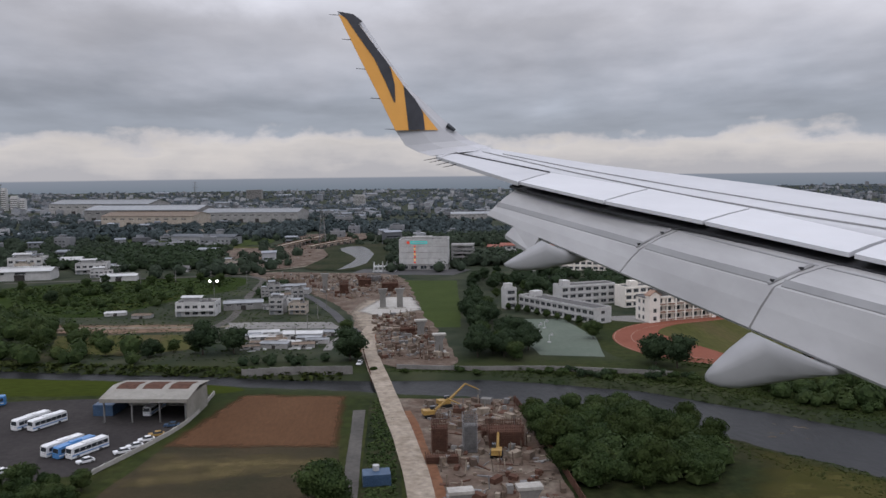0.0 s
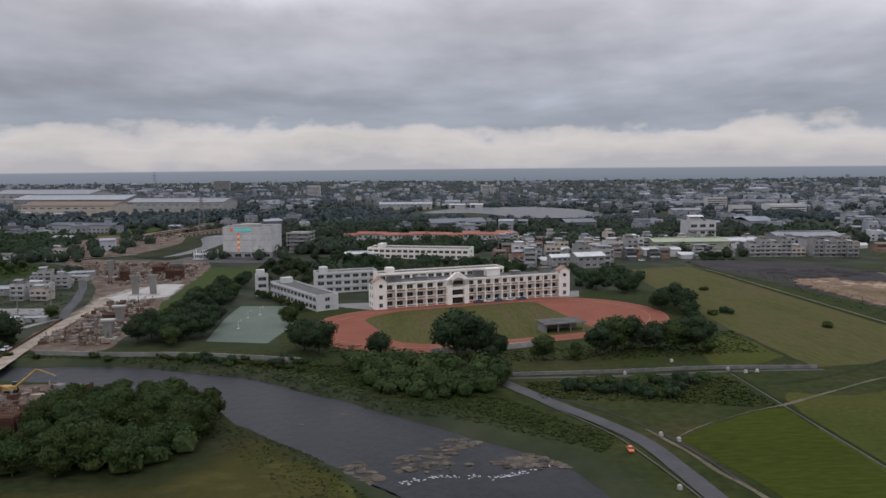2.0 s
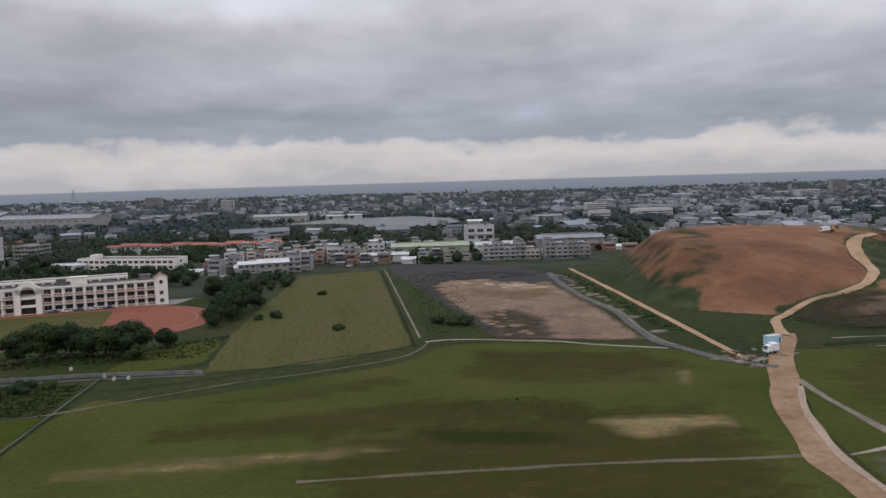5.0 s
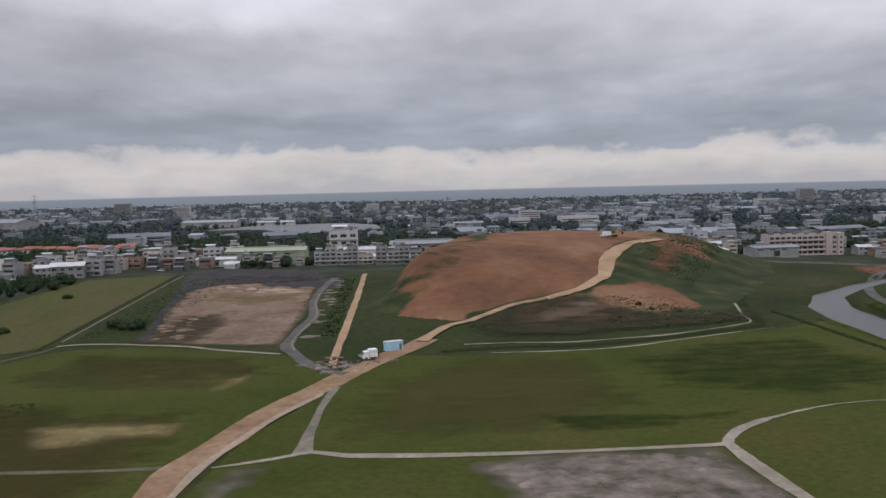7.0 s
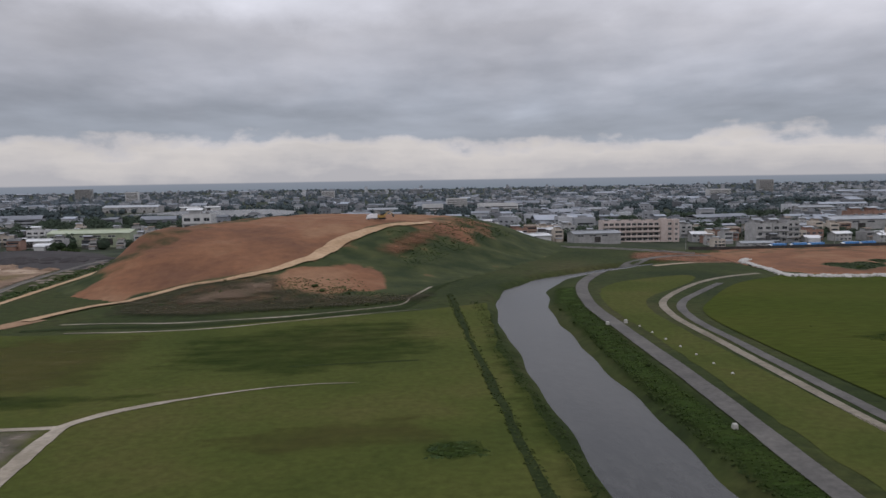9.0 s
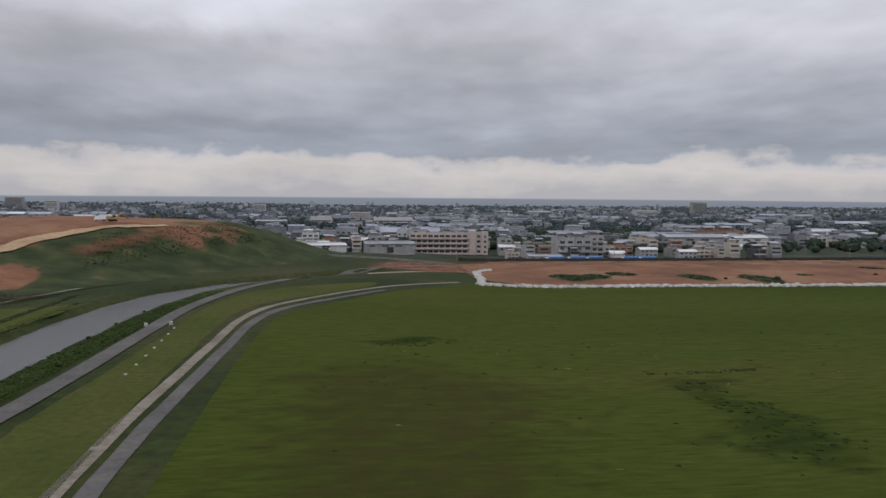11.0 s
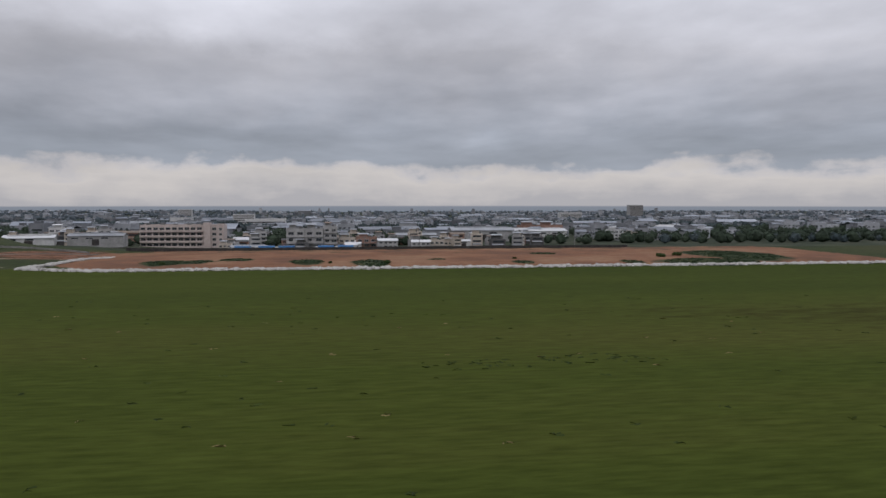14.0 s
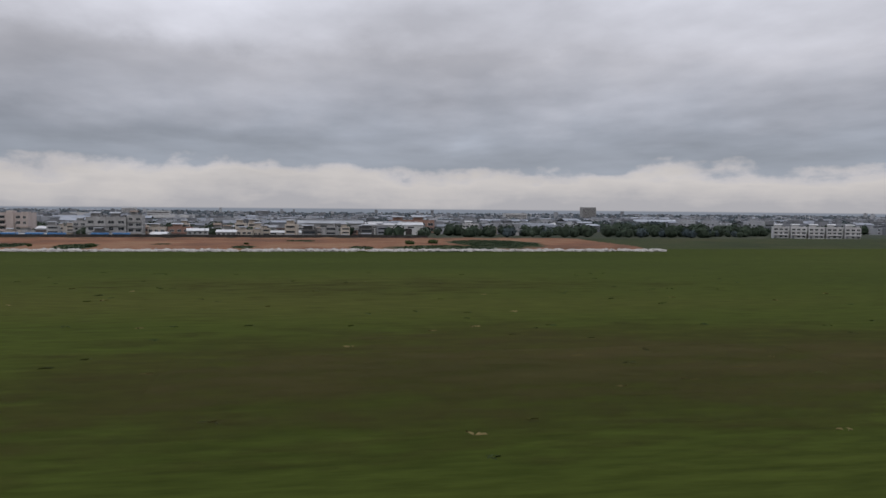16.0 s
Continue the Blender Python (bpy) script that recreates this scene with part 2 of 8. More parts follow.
M["site"] = material("site_ground", [(0.0721, 0.0471, 0.0344), (0.1165, 0.0859, 0.0666), (0.1664, 0.1387, 0.1109)], 0.10, 0.95, 0.5, 0.35, 0.6)
M["asphalt"] = material("asphalt", [(0.044, 0.0432, 0.0448), (0.068, 0.0664, 0.0664)], 0.08, 0.85, 1.0, 0.18, 0.2)
M["lot"] = material("worn_lot", [(0.0318, 0.0286, 0.0281), (0.0476, 0.0426, 0.0408)], 0.06, 0.9, 0.6, 0.25, 0.2)
M["concrete"] = material("concrete", [(0.1408, 0.1344, 0.1248), (0.2176, 0.2080, 0.1920)], 0.12, 0.85, 1.5, 0.18, 0.3)
M["pale_concrete"] = material("pale_concrete", [(0.2883, 0.2746, 0.2471), (0.3844, 0.3638, 0.3295)], 0.15, 0.85, 1.2, 0.15, 0.3)
M["track"] = material("running_track", [(0.1794, 0.0621, 0.04002), (0.2139, 0.07935, 0.05175)], 0.06, 0.9, 0.8, 0.12, 0.1)
M["court"] = material("court", [(0.0943, 0.1164, 0.0918), (0.1230, 0.1435, 0.1148)], 0.05, 0.9, 0.6, 0.12, 0.1)
M["line"] = material("line_paint", (0.62, 0.60, 0.56), 0.5, 0.8)
M["cream"] = material("cream_plaster", [(0.66, 0.61, 0.54), (0.76, 0.71, 0.64)], 0.25, 0.85, 1.5, 0.08, 0.05, local=True)
M["white_wall"] = material("white_plaster", [(0.3923, 0.3847, 0.3697), (0.4979, 0.4904, 0.4753)], 0.2, 0.85, 1.0, 0.12, 0.05, object_random=0.1)
M["grey_wall"] = material("grey_plaster", [(0.2160, 0.2115, 0.2025), (0.3240, 0.3150, 0.3015)], 0.2, 0.88, 1.0, 0.15, 0.05, object_random=0.2)
M["beige_wall"] = material("beige_tile_wall", [(0.34, 0.29, 0.235), (0.45, 0.395, 0.33)], 0.2, 0.85, 1.0, 0.12, 0.05, object_random=0.12)
M["brick_wall"] = material("brick_wall", [(0.20, 0.115, 0.085), (0.28, 0.17, 0.13)], 0.3, 0.88, 1.5, 0.18, 0.1, object_random=0.15)
M["pink_wall"] = material("pink_tile_wall", [(0.37, 0.305, 0.27), (0.46, 0.385, 0.345)], 0.2, 0.8, 1.0, 0.1, 0.05)
M["terracotta"] = material("terracotta", [(0.238, 0.1445, 0.102), (0.306, 0.1955, 0.1403)], 0.4, 0.85, 2.0, 0.12, 0.1)
M["red_roof"] = material("red_roof", [(0.2160, 0.0684, 0.0446), (0.2880, 0.1080, 0.0720)], 0.3, 0.7, 1.5, 0.2, 0.1, object_random=0.15)
M["dark_roof"] = material("dark_roof", [(0.068, 0.0656, 0.0624), (0.112, 0.108, 0.104)], 0.3, 0.85, 1.2, 0.2, 0.1, object_random=0.2)
M["tin_white"] = material("white_sheet_roof", [(0.3825, 0.3825, 0.3749), (0.5049, 0.5049, 0.4972)], 0.2, 0.55, 1.0, 0.1, object_random=0.12)
M["tin_grey"] = material("grey_sheet_roof", [(0.1700, 0.1785, 0.1845), (0.2635, 0.2720, 0.2788)], 0.2, 0.55, 1.0, 0.12, object_random=0.2)
M["tin_green"] = material("green_sheet", [(0.22, 0.25, 0.165), (0.30, 0.325, 0.225)], 0.2, 0.6, 1.0, 0.1)
M["tin_rust"] = material("rusty_sheet", [(0.11, 0.085, 0.065), (0.20, 0.15, 0.11)], 0.5, 0.8, 2.0, 0.25)
M["flat_roof"] = material("flat_roof", [(0.085, 0.083, 0.078), (0.20, 0.195, 0.185)], 0.15, 0.9, 1.0, 0.25, object_random=0.2)
M["glass"] = material("window_glass", [(0.018, 0.022, 0.026), (0.04, 0.045, 0.05)], 0.4, 0.12, 1.0, 0.2, spec=0.5)
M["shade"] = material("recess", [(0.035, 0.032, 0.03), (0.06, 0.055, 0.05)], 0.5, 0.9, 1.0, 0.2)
M["frame"] = material("window_frame", (0.40, 0.39, 0.37), 0.5, 0.6)
M["leaf"] = material("foliage", [(0.0242, 0.0425, 0.0149), (0.0414, 0.0644, 0.0207), (0.0621, 0.0828, 0.0276)], 0.12, 0.7, 1.5, 0.2, island=0.22, spec=0.1, thin=0.25)
M["leaf_dark"] = material("dark_foliage", [(0.0230, 0.0391, 0.0196), (0.0403, 0.0609, 0.0287)], 0.12, 0.75, 1.5, 0.2, island=0.22, spec=0.1, thin=0.25)
M["leaf_bright"] = material("bright_foliage", [(0.0240, 0.0390, 0.0110), (0.0420, 0.0580, 0.0165)], 0.1, 0.75, 1.5, 0.2, island=0.25, spec=0.1, thin=0.25)
# distance haze painted into the leaf colour, bluer than near trees
M["leaf_far_hazed"] = material("distant_foliage", [(0.0403, 0.0549, 0.0571), (0.0616, 0.0762, 0.0762)], 0.01, 0.9, 0.3, 0.2, island=0.35)
M["reed"] = material("reeds", [(0.0270, 0.0428, 0.0113), (0.0518, 0.0608, 0.0203)], 0.15, 0.9, 1.5, 0.2, island=0.4, thin=0.25)
M["bark"] = material("bark", [(0.055, 0.045, 0.035), (0.09, 0.075, 0.06)], 1.0, 0.95, 4.0, 0.3)
M["steel"] = material("weathered_steel", [(0.12, 0.115, 0.11), (0.22, 0.215, 0.21)], 0.5, 0.6, 3.0, 0.2, metal=0.3)
M["rebar"] = material("rusty_rebar", [(0.070, 0.038, 0.028), (0.115, 0.060, 0.042)], 0.6, 0.9, 3.0, 0.3)
M["tin_beige"] = material("dusty_beige_sheet", [(0.1920, 0.1800, 0.1520), (0.2720, 0.2560, 0.2240)], 0.2, 0.6, 1.0, 0.12)
M["yellow"] = material("machine_yellow", [(0.27, 0.165, 0.045), (0.37, 0.23, 0.07)], 0.8, 0.5, 3.0, 0.15)
M["white_paint"] = material("vehicle_white", (0.68, 0.68, 0.68), 0.5, 0.3, spec=0.5)
M["blue_paint"] = material("vehicle_blue", [(0.05, 0.17, 0.38), (0.07, 0.22, 0.46)], 0.5, 0.35, spec=0.5)
M["sky_blue"] = material("sky_blue_panel", [(0.30, 0.50, 0.60), (0.38, 0.58, 0.68)], 0.5, 0.5)
M["navy"] = material("navy_tank", [(0.03, 0.06, 0.11), (0.05, 0.09, 0.15)], 0.5, 0.5)
M["orange"] = material("orange_sheet", [(0.55, 0.13, 0.03), (0.65, 0.17, 0.05)], 0.5, 0.6)
M["tyre"] = material("tyre", (0.02, 0.02, 0.02), 1.0, 0.9)
M["stone"] = material("boulder", [(0.0612, 0.0504, 0.0396), (0.1152, 0.0972, 0.0756)], 0.5, 0.95, 2.0, 0.3, 0.5, island=0.25)
M["foam"] = material("white_water", (0.36, 0.37, 0.37), 1.0, 0.8)
# town walls and roofs carry the blue-grey of haze in their base colours
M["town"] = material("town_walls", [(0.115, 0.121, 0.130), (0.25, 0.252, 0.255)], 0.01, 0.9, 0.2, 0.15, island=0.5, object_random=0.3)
M["town_roof_hazed"] = material("town_roofs", [(0.095, 0.107, 0.122), (0.21, 0.222, 0.238)], 0.012, 0.7, 0.2, 0.15, island=0.6, object_random=0.4)
M["wing_grey"] = material("wing_paint", [(0.43, 0.43, 0.44), (0.50, 0.50, 0.51)], 0.6, 0.38, 3.0, 0.04, spec=0.45, local=True)
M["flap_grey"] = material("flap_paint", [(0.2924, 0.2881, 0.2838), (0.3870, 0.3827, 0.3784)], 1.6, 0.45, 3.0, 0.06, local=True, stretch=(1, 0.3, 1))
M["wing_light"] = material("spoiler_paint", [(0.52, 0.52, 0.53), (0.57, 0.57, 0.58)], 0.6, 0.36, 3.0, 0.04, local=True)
# grey darkened to carry the shade of the fairings' downward face; also seams
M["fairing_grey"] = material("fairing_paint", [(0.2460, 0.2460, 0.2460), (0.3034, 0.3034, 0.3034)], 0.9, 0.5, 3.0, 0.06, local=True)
M["wing_yellow"] = material("livery_amber", [(0.68, 0.32, 0.06), (0.75, 0.37, 0.08)], 0.5, 0.35, 3.0, 0.04, local=True)
M["wing_black"] = material("livery_charcoal", (0.035, 0.036, 0.042), 0.5, 0.35, local=True)
# near-black: painted shade in the wing gaps, also bolts and wicks
M["gap_shade_and_wick"] = material("gap_shadow", (0.03, 0.03, 0.032), 1.0, 0.8)
M["lamp"] = glow("lamp_glow", (1.0, 0.98, 0.94), 12.0)
M["sign_teal"] = glow("sign_teal", (0.02, 0.45, 0.42), 0.35)
M["sign_red"] = glow("sign_red", (0.65, 0.05, 0.02), 0.4)
M["sign_amber"] = glow("sign_amber", (0.85, 0.45, 0.12), 0.45)


def water_material():
    m = material("river_water", [(0.024, 0.024, 0.022), (0.036, 0.035, 0.031)], 0.05, 0.24, 0.6, 0.3, 0.4, spec=0.115, stretch=(1, 0.4, 1))
    return m


M["water"] = water_material()
M["dark_water"] = material("dark_river_water", [(0.013, 0.014, 0.015), (0.021, 0.021, 0.022)], 0.03, 0.36, 0.5, 0.3, 0.6, spec=0.075, stretch=(1, 0.5, 1))


def patchy(key):
    """The same surface, breaking up into the ground under it towards its edges."""
    if key + "_patchy" in M:
        return M[key + "_patchy"]
    m = M[key].copy()
    m.name = M[key].name + "_patchy"
    t = m.node_tree
    n = t.nodes
    out = [k for k in n if k.type == "OUTPUT_MATERIAL"][0]
    k = n.new("ShaderNodeTexNoise")
    k.inputs["Scale"].default_value, k.inputs["Detail"].default_value, k.inputs["Roughness"].default_value = 0.22, 6.0, 0.62
    mp = n.new("ShaderNodeMapping")
    mp.inputs["Scale"].default_value = (0.5 / SCALE, 1.0 / SCALE, 1)
    link(t, n.new("ShaderNodeNewGeometry").outputs["Position"], mp.inputs[0])
    link(t, mp.outputs[0], k.inputs["Vector"])
    at = n.new("ShaderNodeAttribute")
    at.attribute_name = "cover"
    s = n.new("ShaderNodeMath")
    s.operation = "MULTIPLY_ADD"
    s.inputs[1].default_value, s.inputs[2].default_value = 1.5, -0.75
    link(t, k.outputs["Fac"], s.inputs[0])
    add = n.new("ShaderNodeMath")
    add.operation = "ADD"
    link(t, s.outputs[0], add.inputs[0])
    link(t, at.outputs["Fac"], add.inputs[1])
    edge = n.new("ShaderNodeMapRange")
    edge.inputs["From Min"].default_value, edge.inputs["From Max"].default_value = 0.0, 1.0
    link(t, add.outputs[0], edge.inputs[0])
    mix, clear = n.new("ShaderNodeMixShader"), n.new("ShaderNodeBsdfTransparent")
    link(t, edge.outputs[0], mix.inputs[0])
    link(t, clear.outputs[0], mix.inputs[1])
    link(t, n["Principled BSDF"].outputs[0], mix.inputs[2])
    link(t, mix.outputs[0], out.inputs[0])
    M[key + "_patchy"] = m
    return m

# ---- shape helpers ----


class Shape:
    """Gathers vertices and faces for one mesh."""

    def __init__(self):
        self.v, self.f = [], []

    def add(self, verts, faces):
        k = len(self.v)
        self.v += [tuple(p) for p in verts]
        self.f += [tuple(k + i for i in q) for q in faces]
        return self

    def box(self, x0, x1, y0, y1, z0, z1, m=None):
        p = [(x, y, z) for z in (z0, z1) for x, y in ((x0, y0), (x1, y0), (x1, y1), (x0, y1))]
        if m is not None:
            p = [m @ Vector(q) for q in p]
        return self.add(p, ((0, 3, 2, 1), (4, 5, 6, 7), (0, 1, 5, 4), (1, 2, 6, 5), (2, 3, 7, 6), (3, 0, 4, 7)))

    def prism(self, poly, z0, z1, m=None):
        """An upright prism over a plan outline."""
        n = len(poly)
        p = [(x, y, z0) for x, y in poly] + [(x, y, z1) for x, y in poly]
        if m is not None:
            p = [m @ Vector(q) for q in p]
        return self.add(p, [tuple(range(n - 1, -1, -1)), tuple(range(n, 2 * n))] + [(i, (i + 1) % n, n + (i + 1) % n, n + i) for i in range(n)])

    def loft(self, rings, caps=True):
        n = len(rings[0])
        faces = []
        for a in range(len(rings) - 1):
            for i in range(n):
                j = (i + 1) % n
                faces.append((a * n + i, a * n + j, (a + 1) * n + j, (a + 1) * n + i))
        if caps:
            faces += [tuple(range(n - 1, -1, -1)), tuple(range((len(rings) - 1) * n, len(rings) * n))]
        return self.add([p for r in rings for p in r], faces)

    def tube(self, a, b, r0, r1=None, n=8):
        a, b = Vector(a), Vector(b)
        r1 = r0 if r1 is None else r1
        q = (b - a).to_track_quat("Z", "Y").to_matrix()
        ring = [Vector((math.cos(2 * math.pi * i / n), math.sin(2 * math.pi * i / n), 0)) for i in range(n)]
        return self.loft([[a + q @ (c * r0) for c in ring], [b + q @ (c * r1) for c in ring]])

    def gable(self, x0, x1, y0, y1, z0, rise, over=0.4, thick=0.15):
        """A pitched sheet roof with its ridge along x."""
        x0, x1, y0, y1, ym = x0 - over, x1 + over, y0 - over, y1 + over, (y0 + y1) / 2
        ring = lambda x: [(x, y0, z0), (x, ym, z0 + rise), (x, y1, z0), (x, y1, z0 + thick), (x, ym, z0 + rise + thick), (x, y0, z0 + thick)]
        return self.loft([ring(x0), ring(x1)])

    def mesh(self, name, mat, smooth=False):
        me = bpy.data.meshes.new(name)
        me.from_pydata(self.v, [], self.f)
        me.materials.append(mat)
        if smooth:
            me.polygons.foreach_set("use_smooth", [True] * len(me.polygons))
        me.update()
        return me


def part(name, shape, mat, parent, label="", smooth=False):
    ob = new(name, shape.mesh(name, mat, smooth))
    ob.parent = parent
    return tagged(ob, label)


def thing(name, label, category, m=None, group="", kind=""):
    ob = new(name)
    ob.empty_display_size = 0.5
    if m is not None:
        ob.matrix_basis = m
    return tagged(ob, label, category, group, kind)


def solid(name, shape, mat, label, category, m=None, group="", kind="", smooth=False):
    """A thing of one mesh."""
    ob = new(name, shape.mesh(name, mat, smooth))
    if m is not None:
        ob.matrix_basis = m
    return tagged(ob, label, category, group, kind)


MADE = {}


def place(key, maker, x, y, z=None, rz=0, s=1.0):
    """Builds a kind of thing once and copies it from then on."""
    m = pose(x, y, float(height(x, y)) if z is None else z, 0, 0, rz) @ Matrix.Scale(s, 4)
    if key not in MADE:
        MADE[key] = maker()
        MADE[key].matrix_basis = m
        MADE[key]["size"] = s
        return MADE[key]
    return copy_thing(MADE[key], m @ Matrix.Scale(1 / MADE[key]["size"], 4))


def spline(pts, step=3.0, closed=False):
    """A smooth line through a few points."""
    p = [Vector((*q, 0)) if len(q) == 2 else Vector(q) for q in pts]
    n = len(p)
    out = []
    for i in range(n if closed else n - 1):
        at = lambda k: p[k % n] if closed else p[min(max(k, 0), n - 1)]
        a, b, c, d = at(i - 1), at(i), at(i + 1), at(i + 2)
        k = max(2, int((c - b).length / step))
        for j in range(k):
            t = j / k
            out.append(0.5 * ((2 * b) + (c - a) * t + (2 * a - 5 * b + 4 * c - d) * t * t + (3 * b - a - 3 * c + d) * t ** 3))
    if not closed:
        out.append(p[-1])
    return out


def seg_dist(x, y, pts):
    """Distance to a line of points (x, y, half width): least of distance minus half width."""
    x, y = np.asarray(x, float), np.asarray(y, float)
    best = np.full(np.broadcast(x, y).shape, 1e9)
    for (ax, ay, aw), (bx, by, bw) in zip(pts, pts[1:]):
        dx, dy = bx - ax, by - ay
        t = np.clip(((x - ax) * dx + (y - ay) * dy) / (dx * dx + dy * dy), 0, 1)
        best = np.minimum(best, np.hypot(x - ax - t * dx, y - ay - t * dy) - (aw + t * (bw - aw)))
    return best


def smooth(a, b, v):
    t = np.clip((np.asarray(v, float) - a) / (b - a), 0, 1)
    return t * t * (3 - 2 * t)


def inside_dist(x, y, poly):
    """Signed distance to a plan outline, positive inside."""
    x, y = np.asarray(x, float), np.asarray(y, float)
    shape = np.broadcast(x, y).shape
    inside, best = np.zeros(shape, bool), np.full(shape, 1e9)
    n = len(poly)
    for i in range(n):
        (ax, ay), (bx, by) = poly[i], poly[(i + 1) % n]
        if ay != by:
            inside ^= ((ay > y) != (by > y)) & (x < (bx - ax) * (y - ay) / (by - ay) + ax)
        dx, dy = bx - ax, by - ay
        t = np.clip(((x - ax) * dx + (y - ay) * dy) / (dx * dx + dy * dy), 0, 1)
        best = np.minimum(best, np.hypot(x - ax - t * dx, y - ay - t * dy))
    return np.where(inside, best, -best)


# ---- the lie of the land ----
RIVER = [(-900, 420, 6), (-400, 352, 6), (-250, 325, 6), (-145, 299, 5), (-75, 283, 5.5), (-10, 267, 6.5), (30, 261, 11), (73, 238, 16),
         (105, 210, 16), (130, 183, 17), (150, 160, 19), (160, 110, 20), (166, 40, 20), (168, -150, 20)]
STREAM = [(590, -150, 9), (598, 50, 9), (600, 105, 9), (602, 150, 9.1), (604, 195, 9.0), (606, 226, 9.2), (610, 262, 9.4), (618.5, 296, 8.6), (633, 323, 6.2), (668, 352, 5),
          (698, 372, 4)]
MOUND_FOOT = [(433, 328), (447, 306), (466, 292), (500, 276), (532, 270), (560, 272), (580, 300), (612, 345), (650, 400), (684, 470), (672, 540), (610, 600), (530, 606),
              (492, 570), (470, 510), (455, 440), (441, 375)]
MOUND_TOP = [(463, 362), (474, 366), (495, 383), (520, 392), (545, 398), (566, 402), (588, 418), (612, 455), (606, 500), (580, 535), (530, 535), (500, 480), (480, 420)]


def mound_height(x, y):
    a, b = inside_dist(x, y, MOUND_FOOT), inside_dist(x, y, MOUND_TOP)
    up = np.where(a <= 0, 0.0, np.where(b >= 0, 1.0, a / np.maximum(a - b, 1e-6)))
    crown = np.where(b > 0, np.minimum(b, 25) * 0.05, 0)
    return (20.5 * smooth(-0.08, 1.0, up) * (a > 0) + crown) * (1 - 0.07 * smooth(530, 600, x))


def mound_z(x, y):
    """The mound's surface with its lumps."""
    h = float(mound_height(x, y))
    k = noise.noise(Vector((x * 0.06, y * 0.06, 1))) * 0.9 + noise.noise(Vector((x * 0.2, y * 0.2, 2))) * 0.35
    return h + k * float(smooth(0, 6, h)) + float(height(x, y))


def height(x, y):
    x, y = np.asarray(x, float), np.asarray(y, float)
    wave = 0.4 * np.sin(x * 0.11 + y * 0.09) + 0.3 * np.sin(x * 0.07 - y * 0.21)
    z = -38 * (1 - np.exp(-np.maximum(y - 560, 0) / 2200))
    z = z - 4.5 * smooth(250, 400, x) * smooth(455, 560, y) - 3.5 * smooth(680, 760, x) * smooth(440, 480, y) * (1 - smooth(455, 560, y))
    z = z - 2.8 * smooth(690, 770, x) * smooth(120, 310, y) - 3.6 * (1 - smooth(-4, 5, seg_dist(x, y, RIVER) + wave)) - 3.2 * (1 - smooth(-4, 3, seg_dist(x, y, STREAM) + wave))
    return z


def axis(parts):
    out = []
    for a, b, step in parts:
        out += list(np.arange(a, b, step))
    return np.array(out + [parts[-1][1]])


def grid_mesh(name, xs, ys, z, mat, smooth_faces=True):
    nx, ny = len(xs), len(ys)
    gx, gy = np.meshgrid(xs, ys)
    co = np.stack([gx, gy, z], -1).reshape(-1, 3)
    i = np.arange(nx - 1)[None, :] + nx * np.arange(ny - 1)[:, None]
    quads = np.stack([i, i + 1, i + nx + 1, i + nx], -1).reshape(-1, 4)
    me = bpy.data.meshes.new(name)
    me.from_pydata(co.tolist(), [], quads.tolist())
    me.materials.append(mat)
    if smooth_faces:
        me.polygons.foreach_set("use_smooth", [True] * len(me.polygons))
    me.update()
    return me


XS = axis([(-6000, -1000, 250), (-1000, -260, 20), (-260, 720, 3.5), (720, 1400, 20), (1400, 6000, 200)])
YS = axis([(-600, -40, 40), (-40, 440, 3.5), (440, 700, 10), (700, 1600, 30), (1600, 4980, 130)])
GX, GY = np.meshgrid(XS, YS)


def ground_material():
    """Meadow, giving way to darker wild cover where the attribute says so."""
    m = M["meadow"]
    t, w = m.node_tree, M["scrub"].node_tree
    n = t.nodes
    b = n["Principled BSDF"]
    green = b.inputs["Base Color"].links[0].from_socket
    k = n.new("ShaderNodeTexNoise")
    k.inputs["Scale"].default_value, k.inputs["Detail"].default_value = 0.05 / SCALE, 6.0
    geo = n.new("ShaderNodeNewGeometry")
    link(t, geo.outputs["Position"], k.inputs["Vector"])
    ramp = n.new("ShaderNodeValToRGB")
    ramp.color_ramp.elements[0].position, ramp.color_ramp.elements[0].color = 0.34, (0.018, 0.027, 0.015, 1)
    ramp.color_ramp.elements[1].position, ramp.color_ramp.elements[1].color = 0.68, (0.048, 0.052, 0.032, 1)
    link(t, k.outputs["Fac"], ramp.inputs[0])
    at = n.new("ShaderNodeAttribute")
    at.attribute_name = "wild"
    mix = n.new("ShaderNodeMix")
    mix.data_type = "RGBA"
    link(t, at.outputs["Fac"], mix.inputs[0])
    link(t, green, mix.inputs[6])
    link(t, ramp.outputs[0], mix.inputs[7])
    link(t, mix.outputs[2], b.inputs["Base Color"])
    return m


LAND = grid_mesh("ground", XS, YS, height(GX, GY), ground_material())
WILD = np.maximum(smooth(430, 520, GY), smooth(275, 315, GY) * (1 - smooth(255, 275, GX)))
WILD = np.maximum(WILD, (1 - smooth(0, 14, seg_dist(GX, GY, RIVER))) * 0.8)
LAND.attributes.new("wild", "FLOAT", "POINT").data.foreach_set("value", WILD.reshape(-1).astype(np.float32))
tagged(new("ground", LAND), "rough green and olive meadow with bare patches", "ground", kind="structure")


